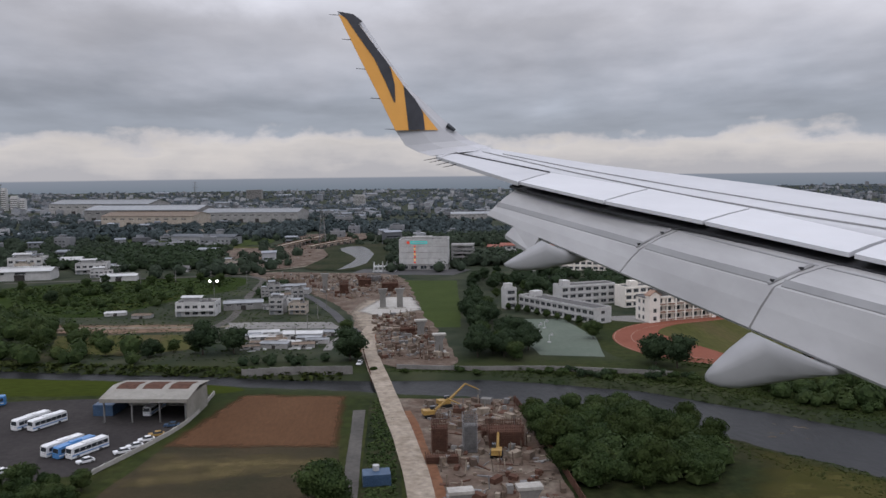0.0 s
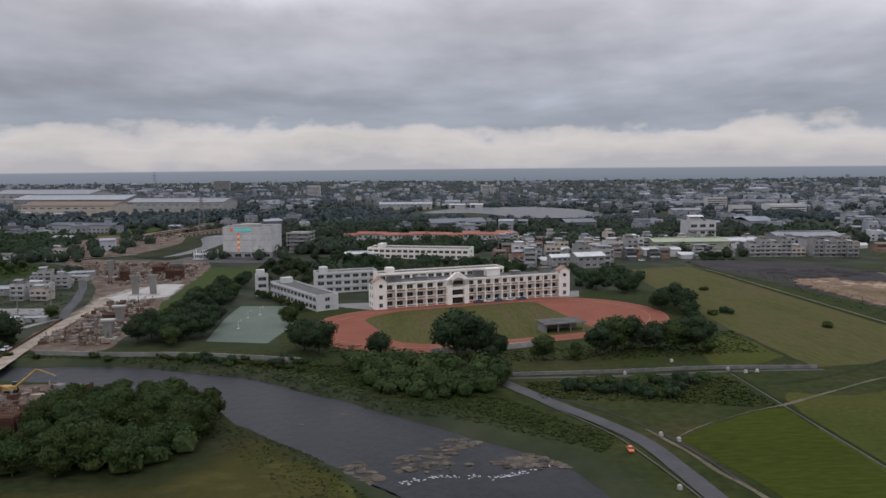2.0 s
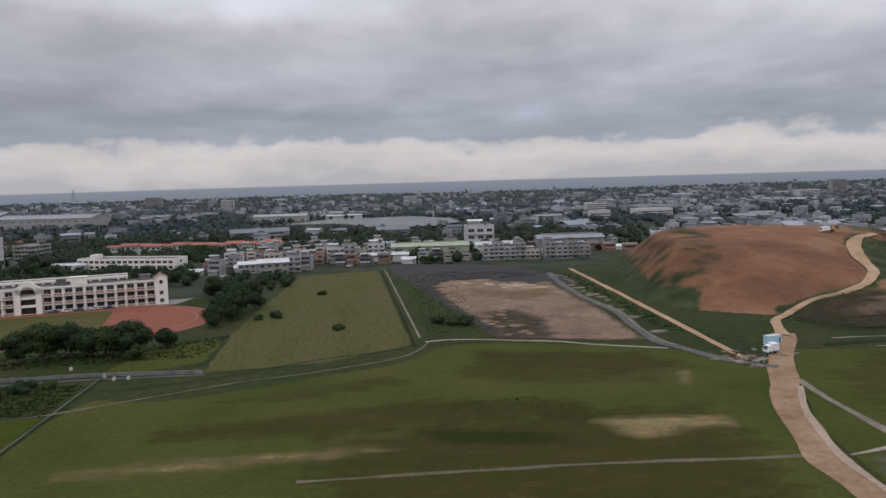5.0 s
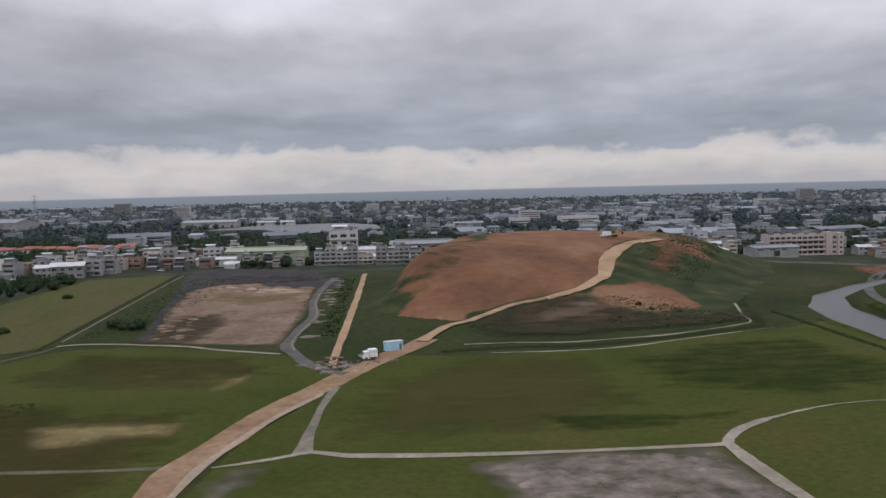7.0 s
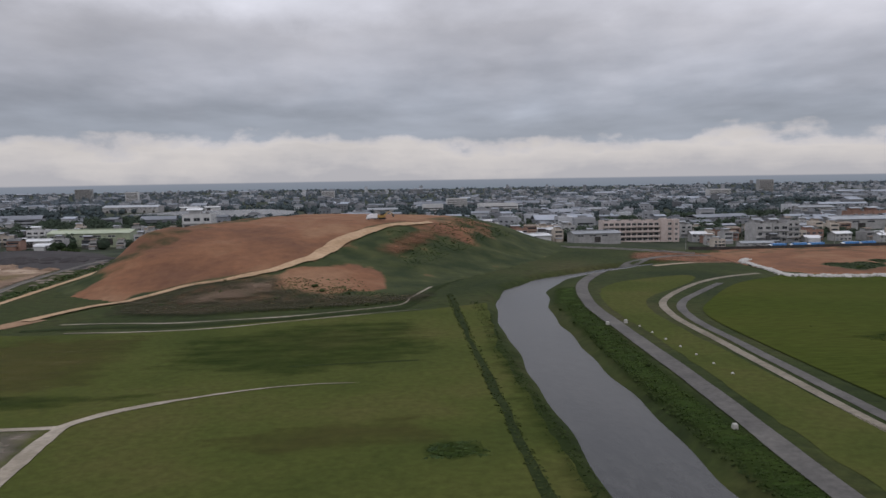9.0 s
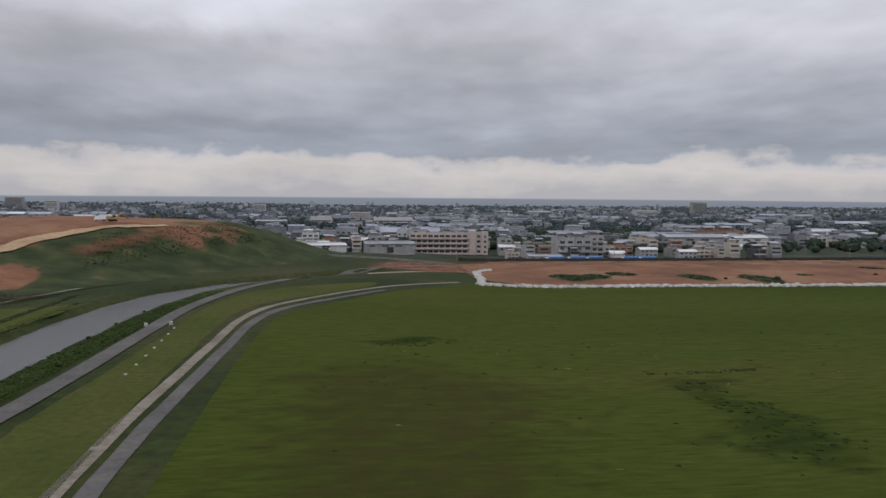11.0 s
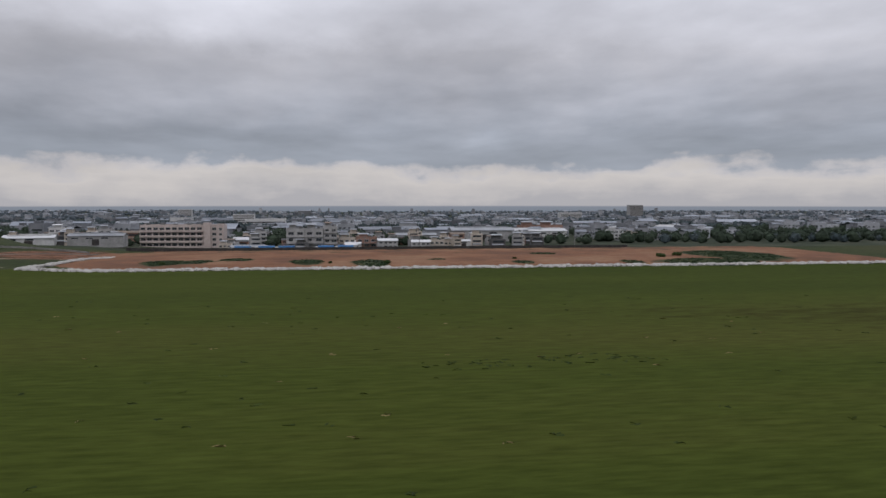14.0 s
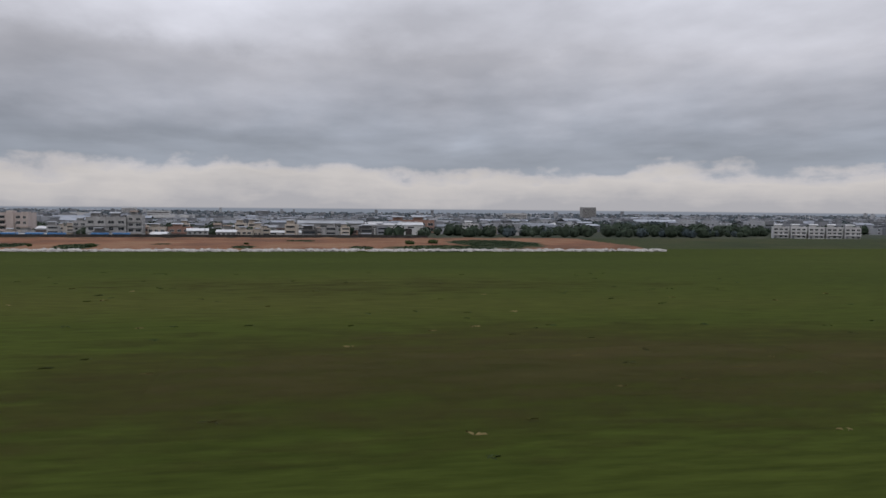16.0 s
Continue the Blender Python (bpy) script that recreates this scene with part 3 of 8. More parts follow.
def water_strip(name, line, z, label, mat):
    s = Shape()
    pts = spline([(x, y, w) for x, y, w in line], 6.0)
    verts = []
    for i, p in enumerate(pts):
        d = (pts[min(i + 1, len(pts) - 1)] - pts[max(i - 1, 0)])
        nrm = Vector((-d.y, d.x, 0)).normalized()
        w = p.z + 1.5
        verts += [(p.x + nrm.x * w, p.y + nrm.y * w, z), (p.x - nrm.x * w, p.y - nrm.y * w, z)]
    s.add(verts, [(2 * i, 2 * i + 1, 2 * i + 3, 2 * i + 2) for i in range(len(pts) - 1)])
    return solid(name, s, M[mat], label, "water", kind="structure")


water_strip("water", RIVER, -1.7, "dark grey river with small ripples", "dark_water")
water_strip("water", STREAM, -1.5, "grey channel of calm water between grass banks", "water")


def ragged(poly, amount, step=3.0, curve=True, seed=0):
    line = spline(poly, step, True) if curve else spline_straight(poly, step)
    out = []
    for i, p in enumerate(line):
        k = noise.noise_vector(Vector((p.x * 0.11, p.y * 0.11, seed * 7.3))) * amount
        k += noise.noise_vector(Vector((p.x * 0.5, p.y * 0.5, seed * 3.1))) * amount * 0.4
        out.append((p.x + k.x, p.y + k.y))
    return out


def spline_straight(poly, step):
    out = []
    for a, b in zip(poly, poly[1:] + poly[:1]):
        a, b = Vector((*a, 0)), Vector((*b, 0))
        k = max(1, int((b - a).length / step))
        out += [a.lerp(b, j / k) for j in range(k)]
    return out


def field(name, poly, mat, z, label, rough=1.0, curve=True, category="field"):
    """A patch of land cover, laid just over the ground."""
    edge = ragged(poly, rough, 3.0, curve, z * 100)
    base = float(np.max(height(np.array([p[0] for p in edge]), np.array([p[1] for p in edge])))) if min(p[1] for p in edge) > 440 else 0.0
    s = Shape().add([(x, y, base + z) for x, y in edge], [tuple(range(len(edge)))])
    return solid(name, s, M[mat], label, category, kind="structure")


def patch(name, poly, mat, z, label, soft=4.0, cover=1.0, lift=None, step=2.0, category="patch of ground"):
    """A worn patch of other cover that frays into the ground round it."""
    px, py = [p[0] for p in poly], [p[1] for p in poly]
    xs, ys = axis([(min(px) - 3, max(px) + 3, step)]), axis([(min(py) - 3, max(py) + 3, step)])
    gx, gy = np.meshgrid(xs, ys)
    base = height(gx, gy) if lift is None else lift(gx, gy)
    me = grid_mesh(name, xs, ys, base + z, patchy(mat))
    at = me.attributes.new("cover", "FLOAT", "POINT")
    at.data.foreach_set("value", (cover * np.clip(inside_dist(gx, gy, poly) / soft, -1, 1)).reshape(-1).astype(np.float32))
    ob = new(name, me)
    tagged(ob, label, category, kind="structure")
    return ob


def lane(name, line, width, mat, z, label, rough=0.3, lift=None, category="path"):
    """A road or path along a few points, draped on the land."""
    pts = spline(line, 2.5)
    verts = []
    for i, p in enumerate(pts):
        d = pts[min(i + 1, len(pts) - 1)] - pts[max(i - 1, 0)]
        nrm = Vector((-d.y, d.x, 0)).normalized()
        for side in (1, -1):
            half = width / 2 if isinstance(width, (int, float)) else float(np.interp(i / (len(pts) - 1), np.linspace(0, 1, len(width)), width)) / 2
            w = half + rough * (0.8 * noise.noise(Vector((p.x * 0.06, p.y * 0.06, side * 9 + z))) + 0.3 * noise.noise(Vector((p.x * 0.22, p.y * 0.22, side * 5 + z))))
            x, y = p.x + side * nrm.x * w, p.y + side * nrm.y * w
            verts.append((x, y, z + (float(lift(x, y)) if lift else float(height(x, y)))))
    s = Shape().add(verts, [(2 * i + 1, 2 * i, 2 * i + 2, 2 * i + 3)[::-1] for i in range(len(pts) - 1)])
    return solid(name, s, M[mat], label, category, kind="structure")


RND = random.Random(5)


def scatter(poly, n, gap, rnd=RND):
    """Random places inside a plan outline, at least gap apart."""
    xs, ys = [p[0] for p in poly], [p[1] for p in poly]
    out = []
    for _ in range(n * 12):
        x, y = rnd.uniform(min(xs), max(xs)), rnd.uniform(min(ys), max(ys))
        if inside_dist(x, y, poly) > 0 and all((x - a) ** 2 + (y - b) ** 2 > gap * gap for a, b in out):
            out.append((x, y))
            if len(out) == n:
                break
    return out

# ---- land cover ----
# farm and bus yard west of the haul road
patch("field", [(-62, 207), (-49, 257), (-14, 252), (-14, 202)], "plough", 0.09, "bare red-brown ploughed field", 3.5, 1.2)
patch("field", [(-66, 178), (-60, 203), (-16, 198), (-14, 186), (-40, 182)], "straw", 0.08, "dry tan strip across the fallow field", 5.0, 0.35)
field("field", [(-72, 150), (-59, 213), (-14, 204), (-11, 150)], "tan", 0.06, "fallow tan and olive field with weeds", 0.5, False)
field("parking_lot", [(-160, 262), (-124, 256), (-58, 257), (-60, 223), (-72, 190), (-115, 180), (-190, 215)], "lot", 0.07, "worn dark asphalt bus yard", 0.6, False, "parking lot")
field("field", [(-200, 272), (-120, 262), (-55, 259), (-58, 268), (-120, 283), (-210, 300)], "mown", 0.05, "bright green grass strip by the river", 0.8)
field("field", [(-260, 300), (-150, 308), (-112, 318), (-95, 345), (-140, 352), (-240, 340)], "scrub", 0.05, "rough dark scrub by the river", 1.5)
field("field", [(-150, 362), (-89, 358), (-80, 327), (-108, 318), (-140, 330)], "pasture", 0.07, "olive grass plot", 0.6, False)
patch("field", [(-200, 395), (-133, 387), (-86, 383), (-82, 365), (-126, 362), (-200, 372)], "pink_soil", 0.08, "strip of bare pinkish earth", 3.0, 0.9)
lane("path", [(-200, 384), (-133, 378), (-88, 375), (-76, 376)], 4.2, "gravel", 0.12, "grey gravel farm track")
lane("road", [(-90, 364), (-84, 371), (-80.5, 386), (-79.5, 407), (-83, 467), (-84, 509), (-88, 545), (-112, 566), (-160, 562), (-260, 548)], 4.6, "worn_road", 0.13, "narrow grey lane between plots", category="road")
field("yard", [(-79, 385), (-29, 380), (-22, 363), (-77, 369)], "concrete", 0.10, "worn grey concrete yard", 0.8, False, "pavement")
lane("road", [(-64.5, 497), (-50, 467), (-40.5, 442), (-34.7, 422), (-28, 400), (-22, 374), (-15, 352)], 4.4, "asphalt", 0.24, "grey asphalt ramp beside the building site", 0.3, category="road")
lane("road", [(-18, 352), (-24, 336), (-26, 318)], 3.6, "concrete", 0.13, "grey concrete lane", category="road")
field("field", [(-150, 408), (-133, 436), (-112, 474), (-96, 500), (-104, 554), (-170, 554), (-240, 530), (-260, 480), (-200, 424)], "dark_turf", 0.06, "overgrown dark green field", 2.0)
patch("field", [(-146, 418), (-122, 462), (-112, 490), (-140, 470), (-160, 440)], "lush", 0.10, "brighter grass in the overgrown field", 6.0, 0.6)
lane("road", [(-10, 145), (-10, 200), (-10, 235)], 3.6, "worn_road", 0.11, "grey concrete farm road", category="road")
field("field", [(-8, 150), (-7, 245), (1, 240), (2, 150)], "scrub", 0.06, "strip of rough green grass", 0.3, False)
field("field", [(0, 524), (44, 517), (36, 400), (32, 359), (18, 361), (14, 415)], "paddy", 0.08, "green rice paddy", 0.6, False)
field("field", [(-30, 560), (44, 545), (60, 575), (-20, 590)], "asphalt", 0.09, "grey forecourt", 0.4, False)
# viaduct building site north and south of the river
field("site", [(-100, 575), (-40, 570), (6, 545), (16, 406), (24, 292), (-8, 296), (-16, 340), (-20, 394), (-45, 470)], "site", 0.10, "churned brown construction ground", 2.0, True, "construction site")
field("site", [(2, 246), (38, 242), (40, 140), (6, 140)], "site", 0.10, "brown construction ground strewn with material", 0.8, False, "construction site")
field("site", [(-134, 600), (-66, 624), (-56, 683), (-64, 760), (-158, 780), (-150, 690)], "site", 0.2, "bare brown building plot", 2.0, True, "construction site")
field("site", [(-118, 790), (-76, 800), (-46, 850), (-24, 930), (-30, 990), (-110, 980), (-100, 880)], "site", 0.2, "bare brown ground under the unfinished viaduct", 2.0, True, "construction site")
field("field", [(-64, 604), (-54, 690), (-62, 770), (-34, 806), (-4, 792), (2, 700), (-4, 622), (-26, 584)], "scrub", 0.35, "green grass bank round a pond", 2.0)
lane("road", [(-117, 571), (-96, 591), (-66, 622), (-53, 683), (-60, 761), (-78, 737)], 5.0, "gravel", 0.5, "pale dirt track round the building plot", category="road")
patch("pad", [(-18, 407), (-4, 454), (14, 452), (17, 407), (-6, 390)], "pale_concrete", 0.22, "pale concrete footing pad", 3.5, 1.1, None, 1.5, "slab")
patch("site", [(-15, 354), (-6, 345), (6, 385), (14, 410), (8, 450), (-15, 445), (-22, 407)], "haul", 0.17, "pale dusty ground round the footings", 4.0, 0.85, None, 1.5, "construction site")
lane("shoulder", [(-11.5, 354), (-10, 330), (-8, 310)], 8.6, "soil", 0.2, "orange-brown dirt shoulder of the haul road", 1.0)
lane("shoulder", [(1.5, 232), (5.5, 198), (7.5, 168), (8.5, 120)], 8.2, "soil", 0.2, "orange-brown dirt shoulder of the haul road", 1.0)
lane("haul_road", [(-7, 372), (-10.3, 350), (-9.6, 330), (-8.3, 308), (-3, 262), (0, 235), (4, 198), (6, 168), (7, 120)], 6.3, "haul", 0.4, "pale concrete haul road dusted with mud", 0.25, lambda x, y: 0.0, "road")
# school grounds
field("court", [(57, 376), (83, 373), (88, 330), (82, 294), (58, 300), (56, 345)], "court", 0.09, "pale green sports court", 0.2, False)
TRACK_AT, TRACK_TURN = (171, 328), 17.0


def stadium(a, b, n=20):
    """Outline of a running track: half length a, half width b."""
    out = []
    for side in (1, -1):
        for i in range(n + 1):
            t = -math.pi / 2 + math.pi * i / n
            out.append((side * (a - b + b * math.cos(t)), side * b * math.sin(t)))
    c, s = math.cos(radians(TRACK_TURN)), math.sin(radians(TRACK_TURN))
    return [(TRACK_AT[0] + c * x - s * y, TRACK_AT[1] + s * x + c * y) for x, y in out]


def flat_patch(name, poly, mat, z, label, category):
    return solid(name, Shape().add([(x, y, z) for x, y in poly], [tuple(range(len(poly)))]), M[mat], label, category, kind="structure")


flat_patch("running_track", stadium(79, 45), "track", 0.10, "terracotta red running track with red end areas", "track")
def infield():
    """The grass inside the track, cut straight where the red end areas begin."""
    c, s = math.cos(radians(TRACK_TURN)), math.sin(radians(TRACK_TURN))
    out = []
    for x, y in stadium(58, 36):
        u, v = c * (x - TRACK_AT[0]) + s * (y - TRACK_AT[1]), -s * (x - TRACK_AT[0]) + c * (y - TRACK_AT[1])
        u = max(-50.0, min(34.0 + 0.1 * v, u))
        out.append((TRACK_AT[0] + c * u - s * v, TRACK_AT[1] + s * u + c * v))
    return out


flat_patch("infield", infield(), "pasture", 0.13, "olive green infield grass", "grass")
for k, w in enumerate((37.2, 44.4)):
    ring_a, ring_b = stadium(79 - 45 + w, w), stadium(79 - 45 + w - 0.25, w - 0.25)
    n = len(ring_a)
    s = Shape().add([(x, y, 0.115) for x, y in ring_a + ring_b], [(i, (i + 1) % n, n + (i + 1) % n, n + i) for i in range(n)])
    solid("lane_line", s, M["terracotta"], "faded lane line round the running track", "line", kind="structure")
field("field", [(86, 296), (120, 262), (200, 262), (255, 300), (262, 330), (255, 400), (120, 372), (90, 375)], "meadow", 0.04, "worn grass round the running track", 1.0)
field("forecourt", [(90, 376), (124, 356), (222, 384), (226, 402), (120, 378)], "concrete", 0.06, "grey concrete forecourt of the school", 0.3, False, "pavement")
# river banks, embankment wall road and fields north of the river bend
field("field", [(-10, 288), (30, 282), (70, 270), (110, 245), (125, 222), (150, 232), (165, 240), (110, 262), (60, 276)], "scrub", 0.03, "reedy dark green river bank", 2.0)
field("field", [(28, 150), (38, 225), (60, 232), (92, 196), (112, 160), (120, 120), (40, 120)], "scrub", 0.03, "overgrown green bank inside the river bend", 2.0)
field("field", [(88, 165), (108, 172), (125, 140), (130, 90), (95, 90)], "lush", 0.06, "bright green grass on the river bank", 1.5)
patch("field", [(44, 164), (74, 163), (88, 182), (88, 204), (100, 190), (118, 165), (128, 120), (128, 40), (44, 40)], "olive_turf", 0.10, "olive green grass round the copse", 9.0, 0.75)
lane("road", [(160, 236), (172, 211), (181, 194), (187.5, 178), (190.5, 157), (192, 140), (195, 110), (199, 60), (200, 0)], 4.6, "asphalt", 0.22, "grey asphalt riverside road", 0.3, category="road")
lane("kerb", [(161, 232), (170.5, 208.5), (181, 185), (184.6, 170), (188.4, 146), (190.6, 120), (195, 60)], 0.4, "worn_road", 0.26, "grey concrete edge of the riverside road", 0.1, category="edging")
lane("road", [(167, 222), (182, 206), (191, 190), (197, 171), (201, 146), (204, 110), (206, 0)], 0.9, "lot", 0.11, "narrow concrete drain beside the road", category="drain")
lane("road", [(150, 240), (165, 237), (206, 236), (232, 238), (265, 237)], 1.8, "asphalt", 0.10, "grey concrete lane under the wall", category="road")
lane("path", [(191, 187), (195, 172), (198, 158), (201, 145), (203, 120)], 1.3, "old_path", 0.13, "pale worn strip of dirt beside the drain", 0.8)
field("field", [(197, 179), (206, 187), (221, 196), (233, 201), (233, 120), (208, 120), (204, 150)], "mown", 0.05, "bright yellow-green grass plot", 1.2, False)
field("field", [(238, 279), (261, 292), (261, 255), (241, 242), (233, 247)], "lush", 0.06, "small bright green plot", 0.8, False)
field("field", [(272, 478), (319, 489), (325, 340), (328, 266), (300, 246), (264, 240), (262, 300)], "pasture", 0.05, "yellow-green pasture", 0.8, False)
field("field", [(324, 500), (362, 485), (360, 290), (352, 270), (333, 270), (330, 350)], "meadow", 0.05, "green strip of grass beside the drain", 0.8, False)
lane("drain", [(234.1, 236), (234.1, 198), (234.1, 150), (233.1, 100), (232.1, 40)], 0.5, "worn_road", 0.11, "grey concrete edge of the drain", 0.15, category="drain")
lane("drain", [(235, 238), (235, 198), (235, 150), (234, 100), (233, 40)], 1.1, "ditch", 0.10, "straight weedy drain", 0.1, category="drain")
lane("drain", [(322.7, 506), (328.8, 350), (331.6, 277)], 0.8, "gravel", 0.09, "straight concrete drain edge", 0.2, category="drain")
lane("drain", [(320.7, 488), (326.4, 340), (329.1, 262)], 1.2, "ditch", 0.09, "straight dark drain with concrete edges", 0.15, category="drain")
lane("drain", [(331, 264), (315, 256), (298, 250), (268, 232), (240, 222)], 1.4, "scrub", 0.08, "shallow weedy ditch", 0.3, category="ditch")
lane("path", [(196, 180), (206, 188), (221, 197), (237, 204), (255, 214), (277, 226), (304, 236), (325, 249), (334, 268)], (0.6, 0.8, 1.0, 0.9, 0.5), "old_path", 0.12, "narrow worn tan path", 0.9)
lane("path", [(333, 269), (340, 271), (352, 269), (363, 265), (377, 260), (389, 252), (409, 242)], 1.7, "path_dirt", 0.13, "pale concrete path along the field", 0.2)
field("field", [(236, 200), (262, 210), (320, 238), (345, 262), (400, 246), (428, 214), (410, 172), (400, 140), (396, 40), (237, 40)], "lush", 0.045, "large green and brown airfield meadow", 1.0)
patch("field", [(246, 160), (275, 166), (308, 167), (330, 163), (312, 157), (280, 153), (252, 153)], "straw", 0.09, "faded straw-brown strip in the grass", 5.0, 0.62)
patch("field", [(262, 186), (330, 200), (368, 192), (372, 176), (300, 172), (262, 174)], "brown_turf", 0.08, "brownish worn turf", 10.0, 0.75)
patch("field", [(300, 172), (340, 182), (400, 186), (396, 150), (390, 120), (330, 120), (300, 140)], "brown_turf", 0.075, "wide brownish worn turf", 14.0, 0.7)
patch("field", [(345, 256), (400, 240), (412, 214), (380, 212), (345, 232)], "brown_turf", 0.075, "brownish worn turf", 8.0, 0.6)
patch("field", [(340, 236), (372, 226), (400, 214), (396, 200), (360, 206), (336, 218)], "olive_turf", 0.08, "brownish worn turf", 8.0, 0.5)
patch("field", [(270, 206), (320, 226), (330, 216), (290, 200)], "olive_turf", 0.08, "brownish worn turf", 6.0, 0.5)
patch("field", [(362, 174), (370, 177), (383, 176), (398, 174), (397, 163), (384, 162), (378, 158), (369, 158)], "straw", 0.09, "patch of pale dry straw in the grass", 5.0, 0.95, None, 1.0)
patch("field", [(398, 196), (404, 206), (406, 218), (398, 212), (394, 200)], "straw", 0.09, "patch of pale dry straw in the grass", 3.0, 0.6, None, 1.0)
patch("field", [(322, 177), (338, 173), (354.5, 167), (358, 160), (342.6, 160), (328, 163)], "dark_turf", 0.08, "dark green weedy patch", 6.0, 0.85)
lane("path", [(300, 147), (349, 147), (372, 146), (384, 145), (400, 144)], 1.4, "old_path", 0.10, "tan narrow track through grass", 0.9)
# graded field, junction and haul road to the mound
field("field", [(327, 501), (360, 514), (399, 486), (418, 445), (418, 400), (362, 396), (362, 290), (359, 272), (344, 371)], "lot", 0.07, "dark grey stony ground", 2.5)
patch("field", [(349, 423), (362, 431), (385, 411), (409, 402), (411, 327), (408, 255), (385, 260), (358, 271), (359, 293), (352, 328), (347, 370)], "pink_soil", 0.11, "graded pinkish bare soil plot", 4.0, 1.1)
patch("field", [(357, 268), (380, 264), (384, 300), (378, 330), (358, 326)], "tan", 0.15, "weedy tan patch on bare soil", 6.0, 0.7)
patch("field", [(362, 400), (385, 380), (404, 390), (404, 360), (380, 350), (360, 370)], "straw", 0.15, "pale dry strip on bare soil", 7.0, 0.45)
lane("path", [(417, 446), (414, 420), (412, 396), (411, 354), (414, 313), (410, 265), (412, 245), (422, 220), (430, 212)], 4.0, "worn_road", 0.18, "grey rutted vehicle track", 1.2)
lane("path", [(413, 400), (412, 354), (415, 313), (411, 265), (413, 246)], 0.7, "gravel", 0.20, "pale rut in the vehicle track", 0.4)
lane("path", [(433, 462), (430, 350), (426, 236), (427, 222)], 2.7, "mound_road", 0.24, "straight pale dirt path", 0.6)
field("field", [(436, 460), (446, 420), (448, 330), (440, 280), (430, 245), (432, 350)], "meadow", 0.05, "green grass at the foot of the mound", 1.0)
lane("haul_road", [(396, 60), (401, 131), (405.5, 152), (411, 169), (420, 190), (430, 210), (441, 231), (449, 243), (455, 256)], 7.4, "haul_soil", 0.16, "wide reddish dirt haul road", 1.3, category="road")
lane("path", [(400, 70), (404.2, 131), (408.4, 152), (413.4, 167), (425, 192)], 1.7, "pale_dirt", 0.19, "pale shoulder of broken stone", 0.9)
patch("field", [(404, 112), (410, 143), (420, 142), (412, 122), (408, 100)], "rubble", 0.10, "greyish worn ground beside the road", 4.0, 0.6)
lane("path", [(428, 198), (425, 176), (424, 148)], (2.6, 2.0, 2.2, 4.5), "gravel", 0.14, "grey dirt track", 0.6)
lane("path", [(408, 143), (418, 146), (426, 149), (432, 146), (452, 143), (492, 141), (505, 141)], (0.5, 1.8, 2.6, 2.0, 1.9, 1.8, 1.8), "path_dirt", 0.16, "grey dirt track", 0.5)
lane("path", [(505, 100), (504, 118), (504, 136), (506, 144), (514, 152), (530, 160), (545, 163.5), (556, 164)], (3.4, 2.6, 2.2, 2.0, 1.4, 0.9, 0.2), "path_dirt", 0.17, "pale grey dirt track fading into grass", 1.2)
patch("field", [(452, 139), (473, 142), (502, 140), (505, 118), (504, 80), (470, 80), (460, 120)], "rubble", 0.10, "grey-pink stony ground with weeds", 5.0, 0.86)
field("field", [(446, 233), (428, 200), (412, 160), (406, 130), (400, 40), (586, 40), (590, 190), (598, 262), (572, 250), (540, 243), (500, 230), (465, 228)], "lush", 0.055, "wide green meadow", 1.0, False)
patch("field", [(508, 184), (509, 217), (548, 237), (572, 236), (578, 189), (541, 168)], "dark_turf", 0.08, "darker green part of the meadow", 9.0, 0.42)
patch("field", [(436, 200), (465, 226), (500, 226), (500, 170), (470, 152), (430, 156)], "olive_turf", 0.08, "duller brownish meadow patch", 12.0, 0.6)

patch("field", [(470, 168), (506, 162), (521, 164), (510, 156), (478, 150)], "dark_turf", 0.085, "darker green band in the meadow", 5.0, 0.55)
patch("field", [(530, 132), (566, 140), (574, 126), (540, 120)], "olive_turf", 0.08, "duller brownish meadow patch", 7.0, 0.6)
patch("field", [(566, 122), (570, 125), (576, 123), (577, 118), (571, 116), (566, 118)], "dark_turf", 0.09, "small dark weed ring in the meadow", 2.0, 0.8, None, 1.0)
patch("field", [(583, 60), (590, 60), (594, 190), (598, 250), (595, 260), (587, 190)], "dark_turf", 0.10, "dark green edge of the channel", 4.0, 0.45)
patch("field", [(609, 60), (620, 60), (622, 150), (627, 215), (632, 262), (640, 296), (628, 290), (620, 262), (614, 190)], "dark_turf", 0.10, "rough green bank between channel and road", 3.0, 0.9, None, 1.5)
lane("ditch", [(458, 236), (482, 238), (500, 236.5), (516, 239), (530, 242.5), (547, 248.5), (564, 255), (572, 262), (588, 310), (606, 340)], 3.4, "ditch", 0.10, "dark ditch at the foot of the mound", 0.6, category="ditch")
lane("ditch", [(588, 286), (586, 234), (584.3, 195), (583.5, 163), (582.7, 135), (582, 112), (580, 40)], (1.4, 2.2, 1.2, 1.9, 1.3, 2.4, 1.5), "ditch", 0.14, "dark weedy ditch along the channel bank", 0.9, category="ditch")
lane("ditch", [(540, 180.5), (556, 181.5), (570, 182)], 0.8, "ditch", 0.11, "thin dark furrow in the meadow", 0.5, category="ditch")
lane("drain", [(466, 245), (482, 244.6), (499, 241.9), (514.6, 244.2), (530.6, 246.6), (546.5, 252.3), (563.3, 259.5), (570.2, 265.5), (573.2, 280.3)], (1.2, 0.5, 1.5, 0.9, 1.6, 0.7, 1.2, 0.7, 1.2), "path_dirt", 0.13, "pale concrete drain edge", 0.5, category="drain")
